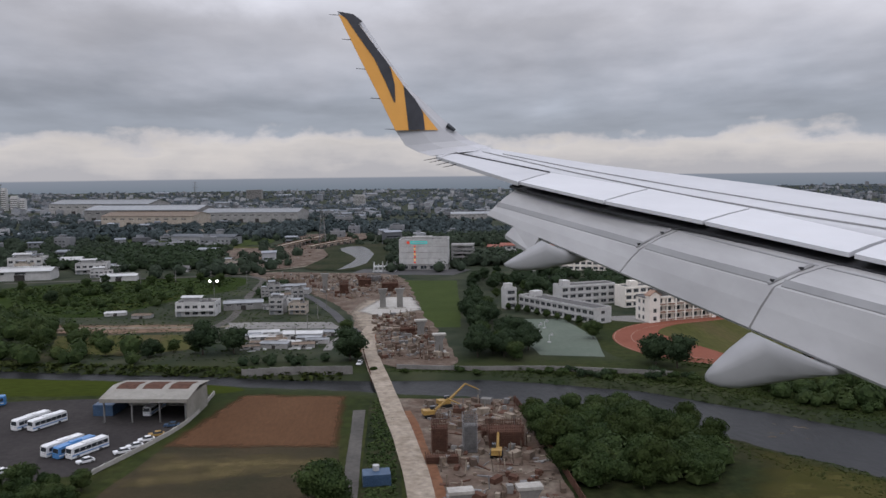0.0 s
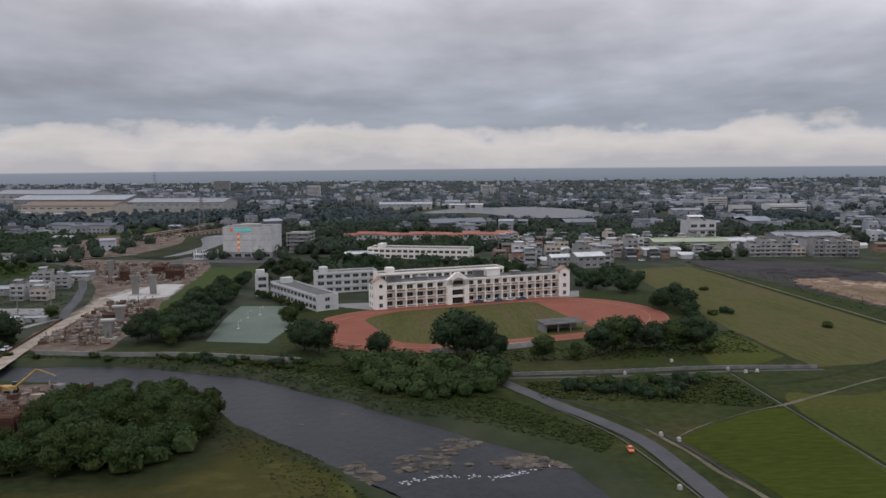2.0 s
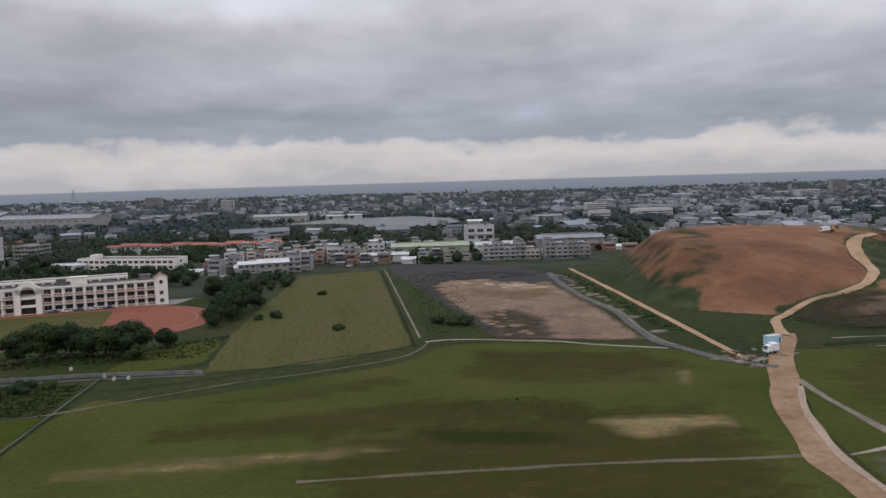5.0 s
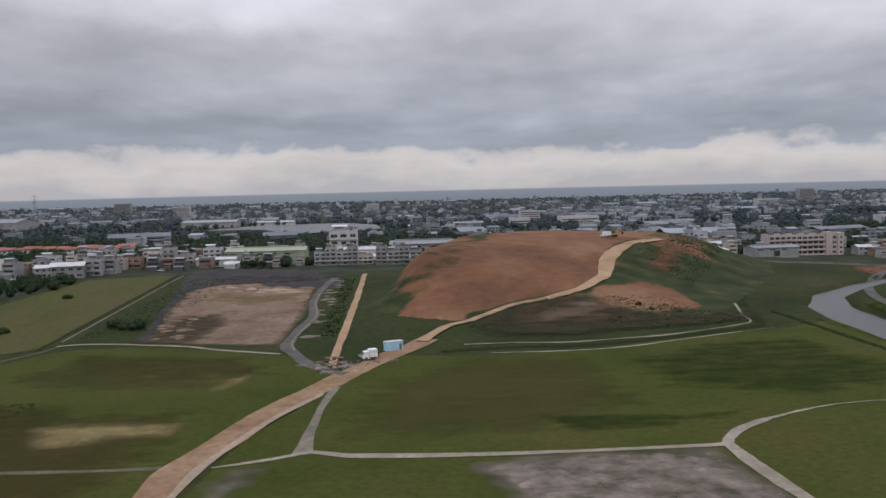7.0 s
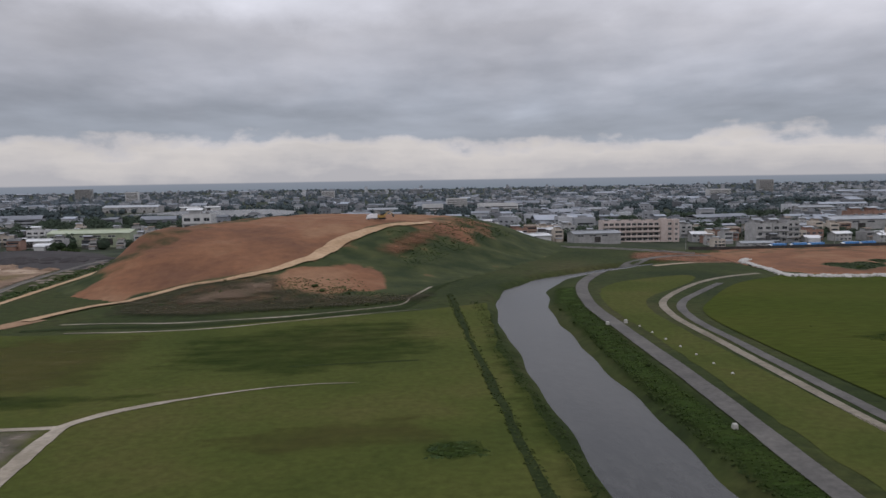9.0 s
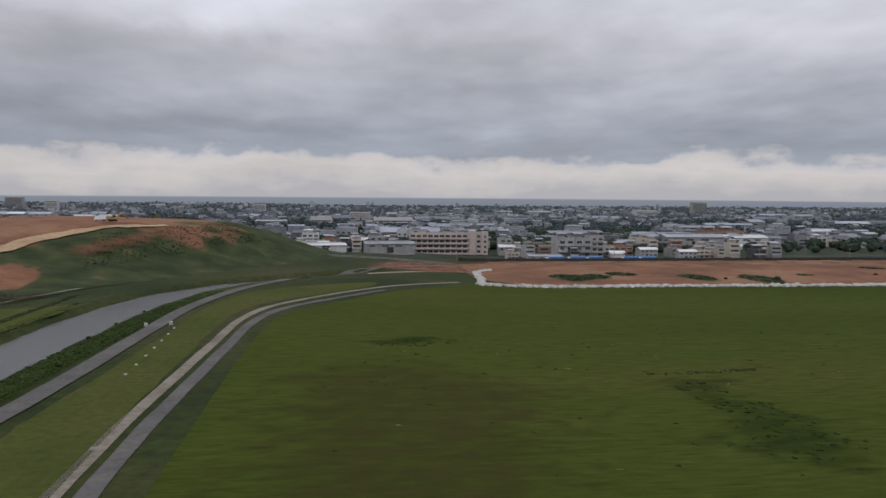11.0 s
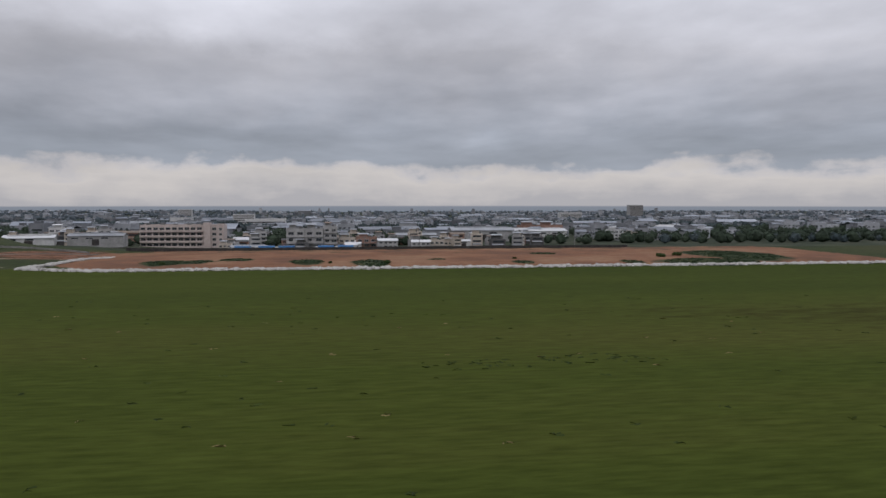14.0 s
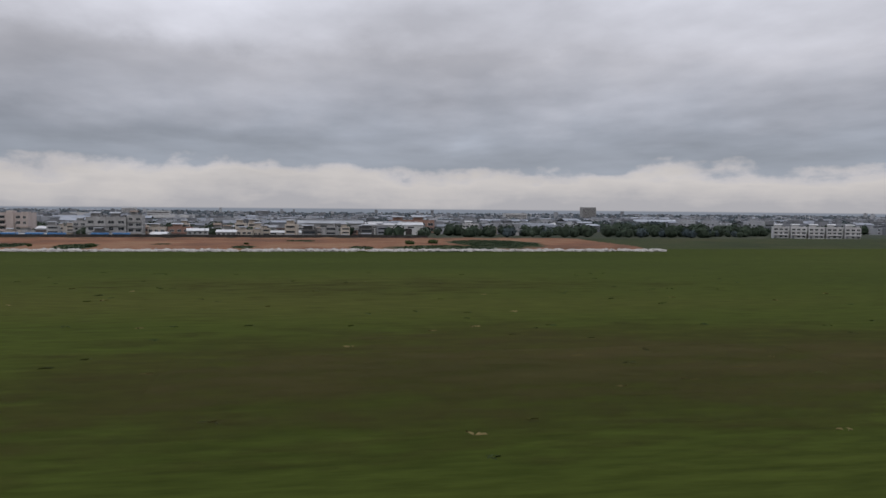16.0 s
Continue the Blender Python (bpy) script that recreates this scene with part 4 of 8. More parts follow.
lane("drain", [(472, 231), (488.7, 229.6), (503.6, 229.8), (518, 232.6), (531, 237.8), (547.8, 243.8), (564, 249.4), (575.5, 253)], (0.4, 1.2, 0.7, 1.5, 1.1, 0.4, 1.0, 0.3, 0.1), "path_dirt", 0.13, "pale concrete drain edge", 0.5, category="drain")
lane("drain", [(573.5, 279), (578, 291), (584, 308), (594, 332), (606, 350)], 1.3, "path_dirt", 0.14, "pale gravelly drain edge", 0.5, category="drain")
# channel, its roads, airfield
lane("road", [(619, 60), (621, 102), (625, 152), (628, 207), (632, 258), (645, 308), (675, 357), (714, 396), (745, 408)], 4.4, "worn_road", 0.22, "grey asphalt service road", category="road")
lane("road", [(643, 60), (643, 100), (644, 134), (647, 186), (650, 230), (660, 260), (690, 298), (727, 326)], 2.4, "gravel", 0.10, "pale worn perimeter path", category="road")
lane("drain", [(648, 60), (647, 100), (648, 134), (651, 186), (654, 226), (664, 254), (694, 292)], 2.8, "worn_road", 0.11, "dark worn strip beside the perimeter path", category="drain")
field("field", [(626, 60), (641, 60), (643, 150), (646, 230), (655, 262), (686, 300), (690, 318), (655, 300), (638, 262), (632, 180)], "lush", 0.05, "green verge between the two lanes", 0.8)


def airfield():
    """The mown airfield, from the perimeter path to the soil bank, draped on the land."""
    edge = spline([(652, -60), (654, 100), (656, 186), (660, 228), (672, 252), (700, 290), (735, 320), (742, 330)], 4.0)
    ys = axis([(-60, 326, 4)])
    left = np.interp(ys, [p.y for p in edge], [p.x for p in edge])
    u = np.linspace(0, 1, 70) ** 1.3
    gx = left[:, None] + (1450 - left[:, None]) * u[None, :]
    gy = np.repeat(ys[:, None], len(u), 1)
    me = grid_mesh("airfield_grass", u, ys, height(gx, gy) + 0.2, M["mown"])
    me.vertices.foreach_set("co", np.stack([gx, gy, height(gx, gy) + 0.2], -1).reshape(-1))
    me.update()
    tagged(new("airfield_grass", me), "wide mown airfield grass, green with dry brown patches", "grass", kind="structure")


airfield()
TURF = lambda x, y: height(x, y) + 0.2
patch("turf", [(726, 106), (736, 96), (748, 90), (754, 102), (753, 118), (748, 130), (756, 142), (752, 148), (736, 144), (738, 118), (732, 110)], "dark_turf", 0.06, "dark weedy patch in the mown grass", 12.0, 0.62, TURF, 1.5)
patch("turf", [(686, 182), (704, 188), (700, 196), (680, 190)], "dark_turf", 0.06, "dark weedy patch in the mown grass", 4.0, 0.6, TURF)
patch("turf", [(915, 70), (945, 98), (985, 108), (1030, 100), (1070, 80), (1060, 52), (1000, 46), (940, 48)], "brown_turf", 0.06, "brown worn band in the mown grass", 24.0, 0.62, TURF)
patch("turf", [(950, 72), (985, 80), (1010, 66), (980, 56)], "olive_turf", 0.07, "paler worn turf", 12.0, 0.4, TURF)
patch("turf", [(660, 60), (700, 70), (720, 140), (690, 170), (664, 160)], "brown_turf", 0.06, "brownish worn turf", 14.0, 0.32, TURF)

patch("turf", [(900, 170), (1000, 175), (1060, 150), (960, 130)], "brown_turf", 0.05, "brownish worn turf", 16.0, 0.22, TURF)
patch("field", [(688, 384), (700, 416), (742, 430), (744, 372), (716, 364)], "soil", 0.16, "bare pinkish dirt at the end of the bank", 6.0, 0.8)
lane("path", [(690, 352), (715, 366), (742, 375)], 3.0, "pale_dirt", 0.12, "pale dirt track", 0.6)


# bare soil bank beyond the airfield grass
BANK_WEEDS = [(783, 348, 13, 16), (796, 352, 7, 12), (811, 362, 9, 10), (842, 346, 9, 16), (869, 338, 9, 20), (900, 352, 4, 6), (935, 333, 5, 8), (958, 384, 8, 8), (983, 330, 6, 8), (1018, 324, 26, 22), (1048, 362, 24, 40)]


def bank_z(gx, gy):
    front = 319 - (gx - 738) * 0.02
    return -2.7 + 0.9 * smooth(0, 26, gy - front) - 0.9 * smooth(90, 122, gy - 318)


def bank():
    xs, ys = axis([(738, 1106, 4)]), axis([(318, 444, 3)])
    gx, gy = np.meshgrid(xs, ys)
    z = bank_z(gx, gy) + np.array([[0.35 * noise.noise(Vector((x * 0.13, y * 0.2, 4))) for x in xs] for y in ys])
    gy2 = np.maximum(gy, 319 - (gx - 738) * 0.02)
    me = grid_mesh("soil_bank", xs, ys, z, mound_material())
    me.vertices.foreach_set("co", np.stack([gx, gy2, z], -1).reshape(-1))
    me.update()
    bare = np.ones_like(gx) * 0.95 - 0.35 * smooth(60, 110, gy - 318)
    for cx, cy, rx, ry in BANK_WEEDS:
        bare = np.minimum(bare, smooth(0.55, 1.25, np.hypot((gx - cx) / rx, (gy - cy) / ry)))
    at = me.attributes.new("bare", "FLOAT", "POINT")
    at.data.foreach_set("value", bare.reshape(-1).astype(np.float32))
    tagged(new("soil_bank", me), "bare red-brown soil bank with green weed patches", "earth bank", kind="structure")


lane("kerb", [(735, 319), (760, 318), (820, 317), (900, 315), (980, 314), (1035, 313), (1108, 311.6)], 3.4, "pale_concrete", 0.45, "pale stone edging at the foot of the soil bank", 1.6, None, "edging")
lane("kerb", [(735, 319), (739, 340), (743, 372), (752, 386)], 3.0, "pale_concrete", 0.6, "pale stone edging at the end of the soil bank", 0.8, None, "edging")




def stone_edge(pts, n, size, seed):
    """Broken pale stone tipped along a line."""
    rnd = random.Random(seed)
    s = Shape()
    line = spline(pts, 2.0)
    for _ in range(n):
        i = rnd.randrange(len(line) - 1)
        p = line[i].lerp(line[i + 1], rnd.random())
        r = size * rnd.uniform(0.4, 1.3)
        x, y, z = p.x + rnd.gauss(0, 0.5), p.y + rnd.gauss(0, 1.3), float(height(p.x, p.y)) + 0.35
        m = pose(x, y, z, rnd.uniform(-25, 25), rnd.uniform(-25, 25), rnd.uniform(0, 180))
        s.loft([[m @ Vector((a * r * k * rnd.uniform(0.8, 1.2), b * r * k * 0.7, h * r)) for a, b in ((-1, -1), (1, -1), (1.1, 0.9), (-0.9, 1))] for k, h in ((0.9, -0.4), (1.0, 0.1), (0.6, 0.45))])
    return solid("stone_edging", s, M["pale_concrete"], "broken pale stone along the foot of the soil bank", "stones", kind="stuff")


stone_edge([(735, 319), (760, 318), (820, 317), (900, 315), (980, 314), (1035, 313), (1108, 311.6)], 1500, 1.1, 71)
stone_edge([(735, 319), (739, 340), (743, 372), (752, 386)], 260, 1.0, 72)


# the mound: bare soil on one flank and the top, grass on the other
def mound():
    xs, ys = axis([(425, 695, 3)]), axis([(262, 615, 3)])
    gx, gy = np.meshgrid(xs, ys)
    h = mound_height(gx, gy)
    rough = np.array([[noise.noise(Vector((x * 0.06, y * 0.06, 1))) * 0.9 + noise.noise(Vector((x * 0.2, y * 0.2, 2))) * 0.35 for x in xs] for y in ys])
    z = h + rough * smooth(0, 6, h) - 0.4 * (h <= 0.01) + height(gx, gy)
    me = grid_mesh("mound", xs, ys, z, mound_material())
    lumps = 4 * rough
    top = [(504.5, 442.5), (491.5, 390.5), (468, 340), (452, 318), (446, 300), (452, 284), (466, 280), (474, 294), (492, 304), (513, 311), (536, 326), (547, 353), (557, 383), (576, 412), (612, 470), (570, 525), (520, 520)]
    spur = [(526, 311), (543.6, 323), (553, 326), (562, 322), (566, 308), (564, 297), (556, 288), (543.7, 283.5), (528, 292.5)]
    brow = [(592, 392), (602, 386), (611, 390), (626, 416), (628, 443), (605, 455), (588, 425)]
    crest = [(566.1, 431.5), (619.8, 434.5), (613.5, 417), (607.1, 403), (594.6, 395), (580.3, 393.5)]
    soil = np.maximum(smooth(-4, 4, inside_dist(gx, gy, top) + lumps), smooth(-3, 3, inside_dist(gx, gy, spur) + 0.6 * lumps))
    soil = np.maximum(soil, np.maximum(0.48 * smooth(-5, 5, inside_dist(gx, gy, brow) + lumps), 0.62 * smooth(-6, 5, inside_dist(gx, gy, crest) + lumps)))
    flank = smooth(3, 8, h) * (1 - smooth(478, 500, gx - (gy - 354) * 0.12)) * 0.56
    apron = smooth(-2, 4, inside_dist(gx, gy, [(474, 280), (500, 272), (540, 270), (552, 280), (540, 310), (526, 312), (500, 300)])) * 0.36
    soil = np.clip(np.maximum(np.maximum(soil, flank), apron), 0, 1)
    at = me.attributes.new("bare", "FLOAT", "POINT")
    at.data.foreach_set("value", soil.reshape(-1).astype(np.float32))
    tagged(new("mound", me), "high earth mound, bare red soil on one flank and green on the other", "mound", kind="structure")


def mound_material():
    m = material("mound_soil", [(0.112, 0.056, 0.033), (0.158, 0.076, 0.041), (0.192, 0.106, 0.060)], 0.022, 0.95, 0.25, 0.16, 0.9, spread=0.12)
    t = m.node_tree
    n = t.nodes
    b = n["Principled BSDF"]
    bare = b.inputs["Base Color"].links[0].from_socket
    g = n.new("ShaderNodeTexNoise")
    g.inputs["Scale"].default_value, g.inputs["Detail"].default_value = 0.09 / SCALE, 7.0
    geo = n.new("ShaderNodeNewGeometry")
    link(t, geo.outputs["Position"], g.inputs["Vector"])
    ramp = n.new("ShaderNodeValToRGB")
    ramp.color_ramp.elements[0].position, ramp.color_ramp.elements[0].color = 0.36, (0.020, 0.029, 0.011, 1)
    ramp.color_ramp.elements[1].position, ramp.color_ramp.elements[1].color = 0.66, (0.046, 0.053, 0.020, 1)
    link(t, g.outputs["Fac"], ramp.inputs[0])
    at = n.new("ShaderNodeAttribute")
    at.attribute_name = "bare"
    s = n.new("ShaderNodeMath")
    s.operation = "MULTIPLY_ADD"
    s.inputs[1].default_value, s.inputs[2].default_value = 1.7, -0.85
    link(t, g.outputs["Fac"], s.inputs[0])
    add = n.new("ShaderNodeMath")
    add.operation = "ADD"
    link(t, at.outputs["Fac"], add.inputs[0])
    link(t, s.outputs[0], add.inputs[1])
    edge = n.new("ShaderNodeMapRange")
    edge.inputs["From Min"].default_value, edge.inputs["From Max"].default_value = 0.24, 0.64
    link(t, add.outputs[0], edge.inputs[0])
    mix = n.new("ShaderNodeMix")
    mix.data_type = "RGBA"
    link(t, edge.outputs[0], mix.inputs[0])
    link(t, ramp.outputs[0], mix.inputs[6])
    link(t, bare, mix.inputs[7])
    link(t, mix.outputs[2], b.inputs["Base Color"])
    return m


mound()
bank()
lane("haul_road", [(453, 252), (462, 274), (470, 284), (487, 297), (509, 304), (525, 315), (536, 328), (542, 345), (547, 358), (555, 373), (566, 388), (592, 412)], (4.5, 3.2, 3.0, 3.4, 6.5, 7.5, 5.0, 4.0), "mound_road", 0.5,
     "pale dirt haul road climbing the mound", 1.0, mound_z, "road")
SLOPE = lambda x, y: mound_height(x, y) + height(x, y)

patch("slope_patch", [(560, 350), (584, 392), (600, 400), (588, 372), (572, 344)], "soil", 1.1, "bare soil patches on the green slope", 5.0, 0.55, SLOPE)
patch("slope_patch", [(470, 286), (492, 300), (512, 306), (526, 306), (528, 292), (545, 282), (566, 284), (584, 292), (580, 268), (545, 258), (500, 250), (474, 256)], "tan", 0.7, "brown weedy slope below the haul road", 6.0, 0.55, SLOPE)
patch("slope_patch", [(494, 284), (510, 296), (524, 300), (526, 288), (512, 276), (498, 272)], "pink_soil", 0.85, "pale stony dirt among the scrub", 5.0, 0.42, SLOPE)
patch("slope_patch", [(470, 380), (480, 440), (500, 500), (488, 500), (466, 430), (460, 385)], "tan", 1.1, "dry weedy slope of the mound", 7.0, 0.5, SLOPE)
# ponds and reservoirs
flat_patch("water", [(-39, 589), (-28, 601), (-18, 630), (-13.7, 700), (-19, 745), (-27, 778), (-38, 776), (-47, 759), (-44, 732), (-33, 692), (-28, 665), (-31, 632)], "water", 0.1, "grey bend of still water", "water")
lane("road", [(4, 610), (6, 690), (-2, 760), (-24, 800), (-60, 806)], 4.0, "concrete", 0.9, "pale concrete path curving round the pond", category="road")
flat_patch("water", [(150, 1150), (280, 1115), (400, 1095), (450, 1180), (445, 1300), (390, 1400), (250, 1395), (190, 1290)], "water", -10.2, "long grey reservoir", "water")
field("field", [(-240, 700), (-130, 690), (-120, 800), (-260, 830)], "lush", 0.3, "distant green field", 1.0)
field("field", [(-330, 880), (-150, 860), (-160, 960), (-380, 980)], "paddy", 0.3, "distant green paddy", 1.0)
field("field", [(60, 820), (180, 800), (200, 950), (40, 960)], "meadow", 0.3, "distant green field", 1.0)


def heaps(name, poly, n, size, mat, label, seed):
    """Low spoil heaps, lumpy and uneven."""
    rnd = random.Random(seed)
    s = Shape()
    for x, y in scatter(poly, n, size * 0.7, rnd):
        r, h = size * rnd.uniform(0.6, 1.4), size * rnd.uniform(0.15, 0.4)
        k, rings = 9, []
        for j, q in enumerate((1.0, 0.72, 0.38, 0.08)):
            rings.append([(x + math.cos(a) * r * q * (1 + 0.3 * noise.noise(Vector((x + math.cos(a), y + math.sin(a), j)))) * 1.5, y + math.sin(a) * r * q, h * (1 - q * q) * (1 + 0.3 * noise.noise(Vector((x, y + a, j)))) - 0.05)
                          for a in [2 * math.pi * i / k for i in range(k)]])
        s.loft(rings)
    return solid(name, s, M[mat], label, "spoil heaps", kind="stuff", smooth=True)


heaps("spoil_heaps", [(348, 380), (352, 420), (366, 434), (386, 414), (408, 404), (406, 396), (384, 404), (362, 418), (354, 380)], 30, 3.0, "pink_soil", "low heaps of pinkish spoil", 51)
heaps("spoil_heaps", [(415, 268), (419, 268), (420, 340), (422, 440), (416, 440), (415, 340)], 26, 1.7, "rubble", "low grey spoil heaps beside the track", 52)
heaps("spoil_heaps", [(362, 430), (412, 438), (420, 462), (350, 470)], 36, 3.5, "lot", "dark grey heaps of stony spoil", 53)
heaps("spoil_heaps", [(418, 214), (432, 214), (440, 226), (428, 236), (416, 232)], 22, 1.4, "rubble", "small stone heaps at the junction", 54)
heaps("spoil_heaps", [(458, 100), (502, 100), (500, 138), (460, 136)], 26, 2.0, "rubble", "low stone heaps on waste ground", 55)
heaps("spoil_heaps", [(-90, 560), (0, 540), (8, 460), (-40, 460)], 34, 3.0, "site", "brown spoil heaps on the building site", 56)
heaps("spoil_heaps", [(-4, 300), (20, 296), (14, 390), (-12, 380)], 30, 2.2, "site", "brown spoil heaps on the building site", 57)
heaps("spoil_heaps", [(350, 412), (362, 428), (384, 406), (404, 398), (402, 384), (380, 392), (360, 408)], 26, 2.2, "pale_dirt", "low heaps of pale broken soil", 58)
heaps("spoil_heaps", [(352, 330), (358, 300), (362, 275), (372, 272), (372, 330), (360, 350)], 30, 1.8, "pink_soil", "small uneven heaps on the bare plot", 59)

# ---- plants ----


def leaf_cloud(shape, lobes, count, size, rnd, flat=0.75):
    """Small tilted leaf clumps, each a bent pair of facets, over and inside some lobes."""
    for _ in range(count):
        cx, cy, cz, r = rnd.choice(lobes)
        d = Vector((rnd.gauss(0, 1), rnd.gauss(0, 1), rnd.gauss(0.15, 1))).normalized()
        p = Vector((cx, cy, cz)) + Vector((d.x * r, d.y * r, d.z * r * flat)) * rnd.uniform(0.74, 1.22)
        u = d.cross(Vector((rnd.gauss(0, 1), rnd.gauss(0, 1), rnd.gauss(0, 1)))).normalized()
        w = (d + 0.6 * Vector((rnd.gauss(0, 1), rnd.gauss(0, 1), rnd.gauss(0, 1)))).normalized().cross(u).normalized()
        s = size * rnd.uniform(0.6, 1.35)
        a, b, c, e = p + u * s, p + w * s * 0.8 + d * s * 0.25, p - u * s, p - w * s * 0.8 + d * s * 0.1
        shape.add([a, b, c, e], [(0, 1, 2), (0, 2, 3)])
    return shape


def core(shape, lobes, rnd, k=0.8):
    """The dense inner mass behind the leaves: knobbly lobes."""
    for cx, cy, cz, r in lobes:
        bm = bmesh.new()
        bmesh.ops.create_icosphere(bm, subdivisions=2, radius=r * k)
        for v in bm.verts:
            v.co *= 1 + 0.22 * noise.noise(v.co * (1.6 / r) + Vector((cx, cy, cz)))
            v.co.z *= 0.72
        shape.add([v.co + Vector((cx, cy, cz)) for v in bm.verts], [[v.index for v in f.verts] for f in bm.faces])
        bm.free()
    return shape


def make_tree(seed, h, spread, mat, label):
    def build():
        rnd = random.Random(seed)
        ob = thing("tree", label, "tree", group="broadleaf trees")
        s = Shape()
        lean = Vector((rnd.uniform(-0.4, 0.4), rnd.uniform(-0.4, 0.4), h * 0.45))
        s.tube((0, 0, -0.3), lean, 0.05 * h * 0.5, 0.03 * h * 0.5, 7)
        lobes = []
        for i in range(rnd.randint(6, 8)):
            a = 2 * math.pi * i / 7 + rnd.uniform(-0.3, 0.3)
            rr = spread * rnd.uniform(0.25, 0.62)
            c = Vector((math.cos(a) * rr, math.sin(a) * rr, h * rnd.uniform(0.30, 0.72)))
            s.tube(lean * 0.9, c, 0.022 * h * 0.5, 0.006 * h, 5)
            lobes.append((*c, spread * rnd.uniform(0.42, 0.58)))
        lobes.append((0, 0, h * 0.76, spread * 0.48))
        lobes.append((0, 0, h * 0.42, spread * 0.6))
        part("trunk", s, M["bark"], ob, "brown trunk with forking limbs")
        crown = core(Shape(), lobes, rnd, 0.78)
        leaf_cloud(crown, lobes, 3000, 0.16 + 0.016 * h, rnd)
        part("crown", crown, M[mat], ob, "dense leafy crown")
        return ob
    return build


def make_bush(seed, r, mat, label):
    def build():
        rnd = random.Random(seed)
        ob = thing("shrub", label, "shrub", group="shrubs")
        stems = Shape()
        lobes = [(rnd.uniform(-0.6, 0.6) * r, rnd.uniform(-0.6, 0.6) * r, r * rnd.uniform(0.3, 0.55), r * rnd.uniform(0.4, 0.6)) for _ in range(5)]
        for x, y, z, _ in lobes:
            stems.tube((x * 0.2, y * 0.2, -0.2), (x, y, z), 0.07, 0.03, 5)
        part("stem", stems, M["bark"], ob)
        c = core(Shape(), lobes, rnd, 0.8)
        leaf_cloud(c, lobes, 700, 0.13 + 0.03 * r, rnd)
        part("foliage", c, M[mat], ob)
        return ob
    return build


TREES = [("t%d" % i, make_tree(20 + i, h, sp, mat, lab)) for i, (h, sp, mat, lab) in enumerate((
    (9, 4.6, "leaf", "broad dark green tree with a rounded crown"), (11, 5.2, "leaf_dark", "tall dark green broadleaf tree"),
    (7.5, 4.2, "leaf_dark", "low dark spreading tree"), (8, 3.6, "leaf", "mid-green tree with an uneven crown"),
    (10, 5.0, "leaf_bright", "lighter green broadleaf tree with an airy crown")))]
BUSHES = [("b%d" % i, make_bush(50 + i, r, mat, lab)) for i, (r, mat, lab) in enumerate((
    (2.2, "leaf", "rounded green shrub in rough grass"), (1.5, "leaf_bright", "small bright green shrub in weeds"), (2.8, "leaf_dark", "wide dark green thicket of shrubs")))]


def tree(x, y, k=None, s=1.0, z=None):
    key, maker = TREES[RND.randrange(len(TREES)) if k is None else k]
    return place(key, maker, x, y, z, RND.uniform(0, 360), s * RND.uniform(0.85, 1.15))


def bush(x, y, k=None, s=1.0, z=None):
    key, maker = BUSHES[RND.randrange(len(BUSHES)) if k is None else k]
    return place(key, maker, x, y, z, RND.uniform(0, 360), s * RND.uniform(0.8, 1.2))


# the copse in the river bend
for x, y in scatter([(40, 172), (40, 222), (52, 228), (71, 223), (82, 204), (83, 184), (72, 168), (52, 166)], 56, 4.6):
    tree(x, y, RND.choice((0, 0, 3, 4)), RND.uniform(0.68, 0.95))
# trees by the farm and the river wall
for x, y, k, s in ((-75, 316, 1, 1.1), (-63, 317, 1, 1.0), (-95, 315, 2, 1.0), (-15.8, 299, 1, 1.0), (-20, 352, 0, 0.7)):
    tree(x, y, k, s * 1.15)
# trees round the school ground
for x, y, k, s in ((97, 280, 2, 1.1), (103, 274, 1, 0.9), (124, 269, 2, 1.0), (150, 262, 1, 1.15), (157, 264, 1, 1.1), (163, 262, 2, 1.0), (179, 259, 0, 0.8)):
    tree(x, y, k, s * 1.3)
for x, y, k, s in ((200, 264, 1, 0.9), (207, 268, 0, 1.0), (214, 272, 1, 1.0), (221, 270, 2, 1.0), (228, 268, 0, 1.0), (236, 268, 1, 0.9), (243, 280, 2, 0.8),
                   (252, 318, 2, 1.0), (256, 334, 2, 1.1), (250, 345, 2, 1.0), (258, 350, 1, 1.0), (262, 362, 2, 0.8), (86, 327, 0, 0.7), (246, 392, 2, 0.9), (254, 400, 2, 0.9),
                   (236, 404, 1, 0.8), (238, 262, 3, 0.6), (190, 258, 3, 0.6)):
    tree(x, y, k, s * 1.3)
for i in range(8):
    tree(61 + 3.8 * i, 402 - 6.2 * i, 3, 0.52)
for x, y in scatter([(30, 294), (54, 291), (60, 330), (54, 372), (50, 400), (40, 420), (34, 360), (36, 320)], 26, 5.0):
    tree(x, y, RND.choice((0, 1, 1, 2)), 1.0)
for x, y in scatter([(46, 430), (95, 424), (130, 440), (215, 430), (225, 470), (120, 520), (70, 560), (50, 520)], 46, 7.0):
    tree(x, y, RND.choice((1, 2, 3)), 0.85)
# river bank trees and thickets
for x, y in scatter([(110, 262), (150, 258), (165, 240), (160, 225), (140, 215), (124, 226)], 20, 5.0):
    tree(x, y, RND.choice((0, 3)), 0.62)
for x, y in scatter([(-12, 287), (60, 276), (105, 262), (100, 250), (60, 268), (-10, 281)], 26, 3.5):
    bush(x, y)
for x, y in scatter([(172, 228), (205, 232), (225, 230), (205, 208), (190, 212)], 16, 4.0):
    bush(x, y, RND.choice((0, 2)), 1.2)
for x, y in ((-15, 172), (-17, 168), (-13, 165)):
    tree(x, y, 0, 0.95)
